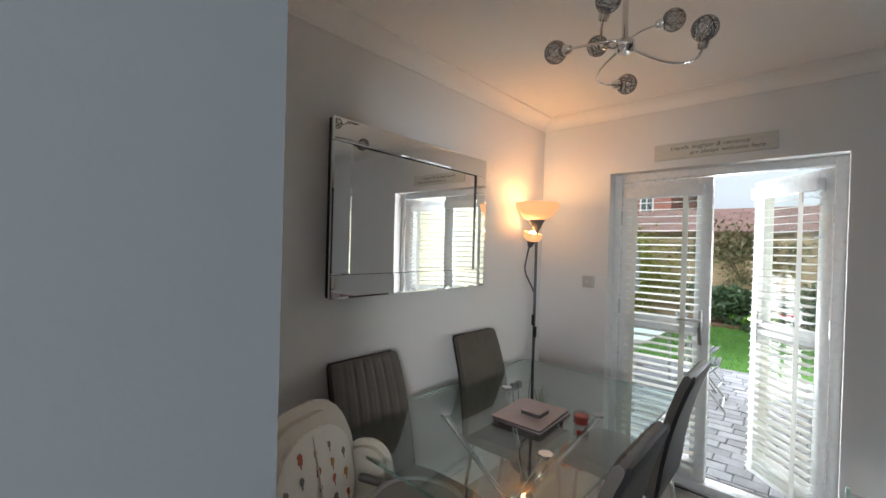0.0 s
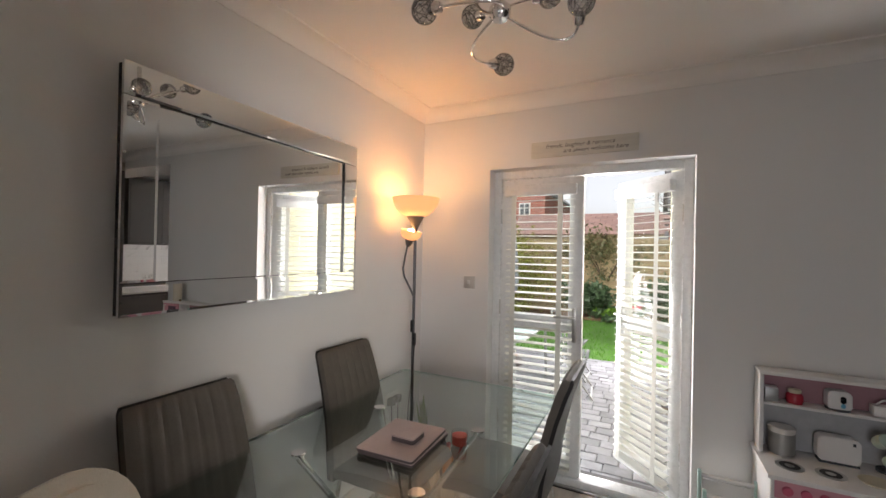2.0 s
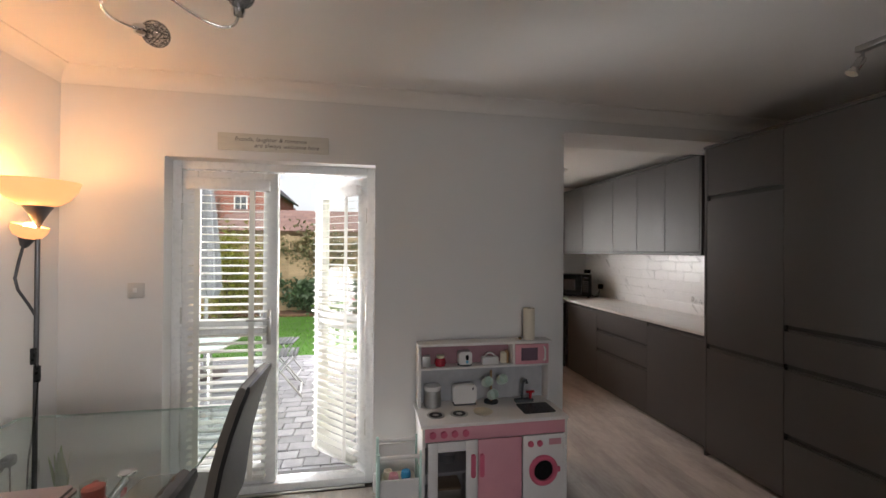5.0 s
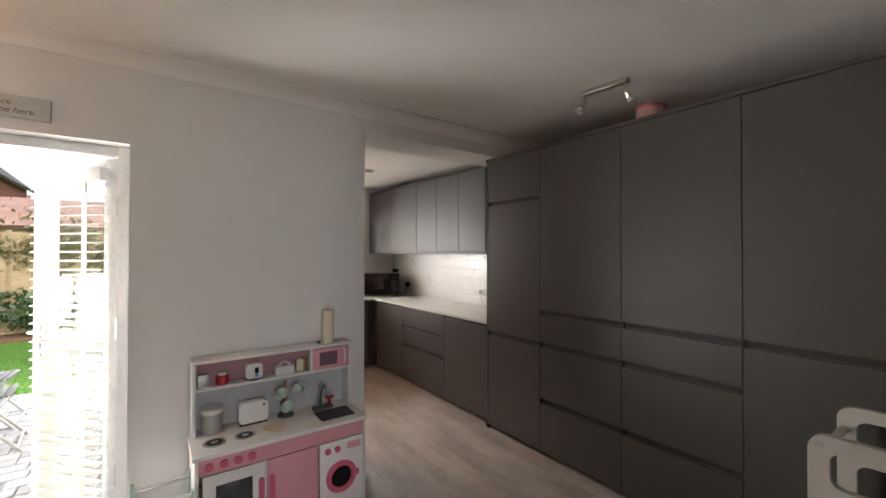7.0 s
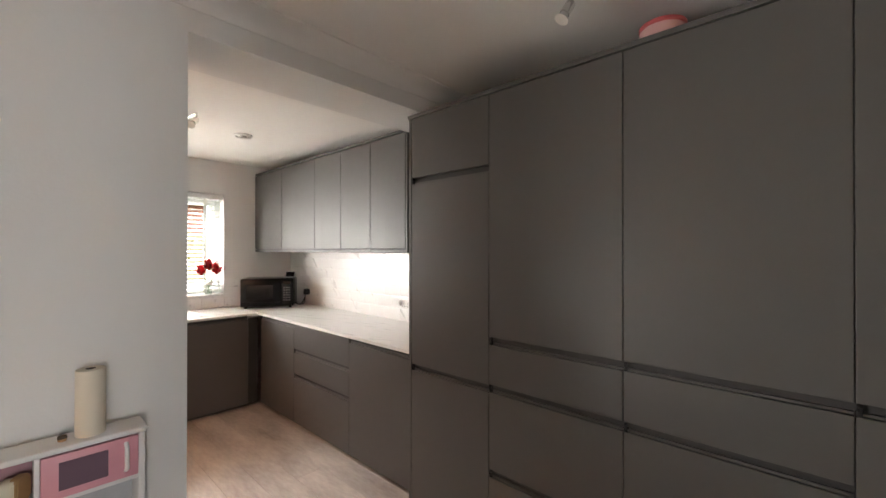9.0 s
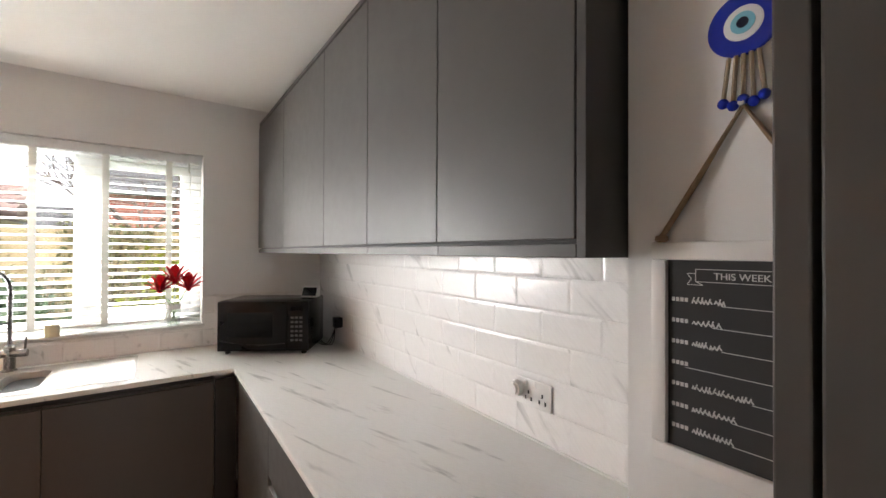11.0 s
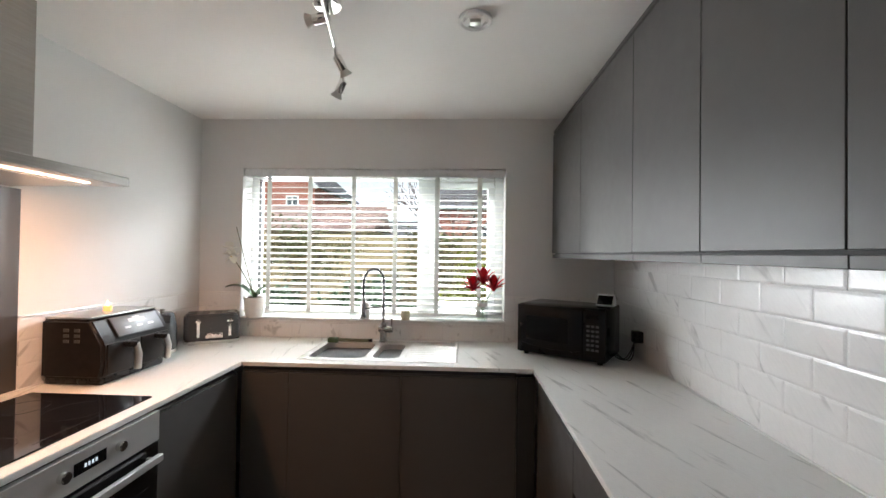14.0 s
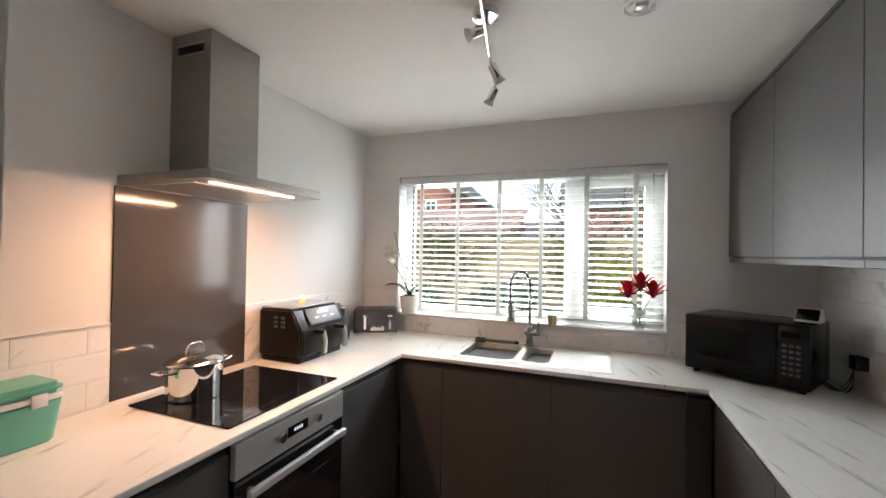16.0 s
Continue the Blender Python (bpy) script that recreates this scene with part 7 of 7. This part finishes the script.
DARKWIN = material("dark_window_glass", (0.05, 0.06, 0.07), 0.08)


def house(name, x, y, w, d, eave, ridge, gable_front, windows, label, roof=SLATES):
    hs = thing(name, x, y, -0.1, 0, label, "house", "neighbouring houses")
    bm = bm_box(-w / 2, 0, 0, w / 2, d, eave)
    if gable_front:
        bm_prism([(-w / 2, eave), (w / 2, eave), (0, ridge)], -d, 0, Matrix(((1, 0, 0, 0), (0, 0, -1, 0), (0, 1, 0, 0), (0, 0, 0, 1))), bm)
    part("wall", bm, BRICK, hs, "red brick wall", smooth=False)
    o = 0.35
    if gable_front:
        for s in (-1, 1):
            sl_ = Vector((-s * w / 2, 0, ridge - eave)).normalized()
            lo = Vector((s * w / 2, 0, eave)) - sl_ * o
            hi = Vector((0, 0, ridge))
            nrm = Vector((s * (ridge - eave), 0, w / 2)).normalized()
            bm = bmesh.new()
            vs = [bm.verts.new(p + nrm * t + Vector((0, yy, 0))) for t in (0.02, 0.14) for p in (lo, hi) for yy in (-o, d)]
            for f in ((0, 1, 3, 2), (4, 6, 7, 5), (0, 4, 5, 1), (2, 3, 7, 6), (0, 2, 6, 4), (1, 5, 7, 3)):
                bm.faces.new([vs[i] for i in f])
            bmesh.ops.recalc_face_normals(bm, faces=bm.faces[:])
            part("roof", bm, roof, hs, smooth=False)
            part("barge_board", bm_tube([lo + Vector((0, -o - 0.02, 0)), hi + Vector((0, -o - 0.02, 0))], 0.10, 4), GLOSS, hs, "white barge board", smooth=False)
    else:
        for s in (-1, 1):
            bm = bmesh.new()
            yl, yh = (-o, d / 2) if s < 0 else (d + o, d / 2)
            zl = eave - o * (ridge - eave) / (d / 2)
            n_r = 14
            for k in range(n_r):
                a0, a1 = k / n_r, (k + 1.15) / n_r
                p0 = (yl + (yh - yl) * a0, zl + (ridge - zl) * a0)
                p1 = (yl + (yh - yl) * min(a1, 1), zl + (ridge - zl) * min(a1, 1))
                vs = [bm.verts.new((xx, yy, zz + dz_)) for xx in (-w / 2 - o, w / 2 + o) for (yy, zz), dz_ in ((p0, 0.10), (p1, 0.05), (p1, 0.0), (p0, 0.0))]
                for f in ((0, 1, 5, 4), (1, 2, 6, 5), (2, 3, 7, 6), (3, 0, 4, 7), (0, 3, 2, 1), (4, 5, 6, 7)):
                    bm.faces.new([vs[i] for i in f])
            bmesh.ops.recalc_face_normals(bm, faces=bm.faces[:])
            part("roof", bm, roof, hs, smooth=False)
        part("gutter", bm_box(-w / 2 - o, -o - 0.06, eave - 0.22, w / 2 + o, -o + 0.04, eave - 0.12, 0.02), GLOSS, hs)
    for wx, wz, ww, wh in windows:
        wi = part("window", bm_box(wx - ww / 2, -0.03, wz, wx + ww / 2, 0.02, wz + wh), GLOSS, hs, "white framed window", smooth=False)
        part("pane", bm_box(wx - ww / 2 + 0.08, -0.045, wz + 0.08, wx - 0.03, -0.028, wz + wh - 0.08), DARKWIN, wi, smooth=False)
        part("pane", bm_box(wx + 0.03, -0.045, wz + 0.08, wx + ww / 2 - 0.08, -0.028, wz + wh - 0.08), DARKWIN, wi, smooth=False)
    ch = part("chimney", bm_box(-0.35, d / 2 - 0.35, ridge - 0.5, 0.35, d / 2 + 0.35, ridge + 0.9), BRICK, hs, "brick chimney", smooth=False)
    part("chimney_pot", bm_cyl(0.14, ridge + 0.9, ridge + 1.25, m=pose(0, d / 2, 0)), PINKTILE, ch)
    return hs


house("brick_house", -8.1, 25, 7.6, 9, 5.2, 8.6, True, [(2.6, 3.3, 0.7, 1.3), (-1.5, 3.2, 1.2, 1.3), (0.8, 0.9, 1.6, 1.2)], "two-storey red brick house with white gable boards")
house("brick_house", 7.0, 21, 9.6, 8, 3.7, 6.6, False, [(-2.0, 1.6, 1.4, 1.2), (2.0, 1.6, 1.4, 1.2)], "red brick house with grey tiled roof")
for k in range(4):
    house("brick_house", -16 + k * 9.0, 46, 8.6, 8, 3.3, 5.2, False, [(-2.2, 1.7, 1.2, 1.1), (2.2, 1.7, 1.2, 1.1)], "distant brick house with grey tiled roof")
shed = thing("garden_shed", -0.6, 13.0, -0.1, 0, "neighbour's shed with faded clay tiled roof", "shed")
part("wall", bm_box(-1.9, 0.2, 0, 1.9, 2.6, 2.15), FENCE, shed, smooth=False)
tile_me = finish(bm_box(-0.16, -0.16, -0.012, 0.16, 0.16, 0.012, 0.004, 1), "roof_tile", PINKTILE)
for j in range(7):
    for i in range(13):
        ob = new("roof_tile", tile_me)
        ob.parent = shed
        ob.matrix_basis = pose(-2.0 + i * 0.33 + (0.16 if j % 2 else 0), 0.05 + j * 0.235, 2.20 + j * 0.098, 22.5 + random.uniform(-1, 1), random.uniform(-1, 1), 0)
part("ridge_board", bm_box(-2.1, 0.05, 2.08, 2.1, 0.09, 2.2), FENCE, shed, smooth=False)
part("rear_roof", bm_prism([(1.65, 2.86), (3.0, 2.2), (1.65, 2.2)], -2.0, 2.0, Matrix(((0, 0, 1, 0), (1, 0, 0, 0), (0, 1, 0, 0), (0, 0, 0, 1)))), PINKTILE, shed, smooth=False)

# patio furniture
ALU = material("grey_garden_metal", (0.42, 0.43, 0.43), 0.4, 0.7)
MESH = material("dark_sling_fabric", (0.06, 0.065, 0.07), 0.8)
gc = thing("folding_chair", 0.42, 6.02, -0.06, 95, "grey metal folding garden chair with dark slats", "garden chair", "patio chairs")
for s in (-1, 1):
    part("front_leg", bm_tube([(s * 0.2, -0.22, 0.0), (s * 0.2, 0.12, 0.44), (s * 0.2, 0.22, 0.86)], 0.011, 8), ALU, gc)
    part("rear_leg", bm_tube([(s * 0.185, 0.24, 0.0), (s * 0.185, -0.16, 0.44)], 0.011, 8), ALU, gc)
for k in range(6):
    part("seat_slat", bm_box(-0.19, -0.17 + k * 0.052, 0.432, 0.19, -0.13 + k * 0.052, 0.446, 0.003), MESH, gc)
for k in range(5):
    part("back_slat", bm_box(-0.19, 0.138 + k * 0.018, 0.55 + k * 0.062, 0.19, 0.150 + k * 0.018, 0.59 + k * 0.062, 0.003), MESH, gc)
part("stretcher", bm_tube([(-0.2, -0.2, 0.03), (0.2, -0.2, 0.03)], 0.009, 8), ALU, gc)
copy_thing(gc, pose(0.30, 6.62, -0.06, 0, 0, 88))
gt = thing("garden_table", -0.55, 5.75, -0.06, 0, "garden table with pale frosted glass top", "garden table")
part("tabletop", bm_prism(rounded(1.3, 1.5, 0.06), 0.71, 0.722), material("frosted_aqua_glass", (0.50, 0.64, 0.62), 0.3), gt, smooth=False)
part("rim", bm_tube([(x, y, 0.712) for x, y in rounded(1.32, 1.52, 0.07) + rounded(1.32, 1.52, 0.07)[:1]], 0.014, 8), ALU, gt)
for sx in (-1, 1):
    for sy in (-1, 1):
        part("leg", bm_tube([(sx * 0.58, sy * 0.68, 0), (sx * 0.56, sy * 0.66, 0.71)], 0.018, 10), ALU, gt)
pa = thing("parasol", -0.62, 6.75, -0.06, 0, "closed grey garden parasol standing on the patio", "parasol")
part("pole", bm_tube([(0, 0, 0.05), (0, 0, 2.55)], 0.022, 10), ALU, pa)
CANV = material("grey_canvas", (0.22, 0.23, 0.25), 0.9, second=(0.17, 0.18, 0.20), scale=6, stretch=(8, 8, 1), bump=0.4)
bm = bm_lathe([(0.03, 2.45), (0.06, 2.35), (0.10, 2.0), (0.14, 1.5), (0.16, 1.1), (0.12, 0.98), (0.03, 1.0)], 32)
for v in bm.verts:
    a = math.atan2(v.co.y, v.co.x)
    k = 1 + 0.16 * math.cos(a * 8)
    v.co.x, v.co.y = v.co.x * k, v.co.y * k
part("canopy", bm, CANV, pa, "folded grey canvas")
part("finial", bm_lathe([(0, 2.55), (0.03, 2.56), (0.02, 2.60), (0, 2.63)], 12), ALU, pa)
part("base", bm_cyl(0.25, 0, 0.06, seg=32, bevel=0.01), MATEDGE, pa)

# ---- floors laid piece by piece ----
# patio setts
SETT = material("grey_granite_sett", (0.27, 0.27, 0.29), 0.75, second=(0.19, 0.19, 0.205), scale=12, bump=0.5, bump_scale=60, vary=0.22)
patio = structure("patio", bm_box(-4.5, DY + DT, -0.2, KL - 0.19, 7.66, -0.085), SOIL, "grey block-paved patio outside the garden doors", "patio")
sett_me = [finish(bm_box(-0.098, -0.063, -0.035, 0.098, 0.063, 0.0, 0.006, 1), "sett", SETT), finish(bm_box(-0.075, -0.063, -0.035, 0.075, 0.063, 0.0, 0.006, 1), "sett", SETT)]
rest = bmesh.new()
made = 0
rnd = random.Random(12)
for j in range(26):
    y = DY + DT + 0.075 + j * 0.131
    x = -2.6 + (0.1 if j % 2 else 0)
    while x < KL - 0.30:
        k = 0 if rnd.random() < 0.6 else 1
        w = 0.2 if k == 0 else 0.154
        m = pose(x + w / 2, y, -0.057 + rnd.uniform(-0.004, 0.004), rnd.uniform(-1.5, 1.5), rnd.uniform(-1.5, 1.5), rnd.uniform(-1.5, 1.5))
        if -0.1 < x and made < 300:
            ob = new("sett", sett_me[k])
            ob.parent = patio
            ob.matrix_basis = m
            made += 1
        else:
            bm_box(-w / 2 + 0.003, -0.062, -0.035, w / 2 - 0.003, 0.062, 0.0, bm=rest)
            rest.verts.ensure_lookup_table()
            for v in rest.verts[-8:]:
                v.co = m @ v.co
        x += w
ob = part("setts", rest, SETT, patio, "", smooth=False)
ob["kind"] = "stuff"

# floor boards
slab = bm_box(-1.3, -1.62, -0.12, KR, DY + DT, -0.006)
bm_box(KL, DY + DT, -0.12, KR, KY, -0.006, bm=slab)
floor = structure("floor", slab, GREY_IN, "pale limed-oak laminate floor boards", "floor")
plank_me = {}
rnd = random.Random(21)
PW = 0.192
for i in range(32):
    x = -1.3 + i * PW
    y = -1.6 - rnd.uniform(0, 1.2)
    while y < KY:
        y0_, y1_ = max(y, -1.6), min(y + 1.28, KY if x > KL - 0.1 else DY + 0.06)
        if x > TF + 0.2 and y1_ < 4.0:
            y += 1.28
            continue
        if y1_ - y0_ > 0.05 and x < 4.3:
            key = round(y1_ - y0_, 2)
            if key not in plank_me:
                plank_me[key] = finish(bm_box(0.0004, 0.0004, -0.006, PW - 0.0004, key - 0.0004, 0.0, 0.0012, 1), "plank", PLANK)
            ob = new("plank", plank_me[key])
            ob.parent = floor
            ob.matrix_basis = pose(x, y0_, 0)
        y += 1.28


# wall tiles with a bevelled face
def tile_mesh(w, h):
    bm = bmesh.new()
    pts = [(0.0004, 0.0), (0.0004, 0.0052), (0.0095, 0.0066)]
    rings = [[bm.verts.new((x, z, d)) for x, z in ((o, o), (w - o, o), (w - o, h - o), (o, h - o))] for o, d in pts]
    for a, c in zip(rings, rings[1:]):
        for k in range(4):
            bm.faces.new((a[k], a[(k + 1) % 4], c[(k + 1) % 4], c[k]))
    bm.faces.new(rings[-1])
    return finish(bm, "tile", TILE)


tile_cache = {}
TW_, TH_ = 0.2145, 0.104


def tile_field(wall, origin, along, length, z0, z1, shift):
    """Brick-bonded bevelled tiles; along is the run's unit vector, the face looks to its right-hand normal."""
    u = Vector(along)
    nrm = u.cross(Vector((0, 0, 1)))
    m = Matrix(((u.x, 0, nrm.x, 0), (u.y, 0, nrm.y, 0), (0, 1, 0, 0), (0, 0, 0, 1)))
    row, z = 0, z0
    while z < z1 - 0.012:
        h = min(TH_, z1 - z)
        s = -((shift + (TW_ / 2 if row % 2 else 0.0)) % TW_)
        while s < length - 0.004:
            a, c = max(s, 0), min(s + TW_, length)
            if c - a > 0.022:
                key = (round(c - a, 3), round(h, 3))
                if key not in tile_cache:
                    tile_cache[key] = tile_mesh(*key)
                ob = new("tile", tile_cache[key])
                ob.parent = wall
                ob.matrix_basis = Matrix.Translation(Vector(origin) + u * a + Vector((0, 0, z))) @ m
            s += TW_
        z += TH_
        row += 1


W_E, W_N, W_W = bpy.data.objects["kitchen_wall_east"], bpy.data.objects["kitchen_wall_north"], bpy.data.objects["kitchen_wall_west"]
tile_field(W_E, (KR - 0.0005, KY - 0.001, 0), (0, -1, 0), KY - 4.252, CT + 0.001, 1.489, 0.143)
tile_field(W_N, (KL + 0.009, KY - 0.0005, 0), (1, 0, 0), WIN[0] - KL - 0.012, CT + 0.001, 1.208, 0.05)
tile_field(W_N, (WIN[0] - 0.003, KY - 0.0005, 0), (1, 0, 0), WIN[1] - WIN[0] + 0.006, CT + 0.001, 1.02, 0.05)
tile_field(W_N, (WIN[1] + 0.003, KY - 0.0005, 0), (1, 0, 0), KR - 0.010 - WIN[1], CT + 0.001, 1.208, 0.15)
tile_field(W_W, (KL + 0.0005, 4.245, 0), (0, 1, 0), 4.966 - 4.245, CT + 0.001, 1.208, 0.0)
tile_field(W_W, (KL + 0.0005, 5.612, 0), (0, 1, 0), KY - 5.614, CT + 0.001, 1.208, 0.1)
BRIGHT_TRIM = material("satin_chrome_trim", (0.82, 0.80, 0.77), 0.34, 0.8)
for x0_, y0_, x1_, y1_ in ((KL + 0.001, 4.246, KL + 0.011, 4.966), (KL + 0.001, 5.612, KL + 0.011, KY - 0.001), (KL + 0.011, KY - 0.011, WIN[0] - 0.002, KY - 0.001), (WIN[1] + 0.002, KY - 0.011, KR - 0.011, KY - 0.001)):
    structure("tile_trim", bm_box(x0_, y0_, 1.2085, x1_, y1_, 1.2155, 0.001), BRIGHT_TRIM, "thin chrome tile trim", "trim")
SEAL = material("white_sealant", (0.78, 0.78, 0.76), 0.4)
for x0_, y0_, x1_, y1_ in ((KR - 0.017, 4.252, KR - 0.009, KY - 0.01), (KL + 0.009, 4.25, KL + 0.017, KY - 0.01)):
    structure("seal_trim", bm_box(x0_, y0_, CT + 0.0005, x1_, y1_, CT + 0.007, 0.002), SEAL, "white sealant bead on the worktop", "trim")
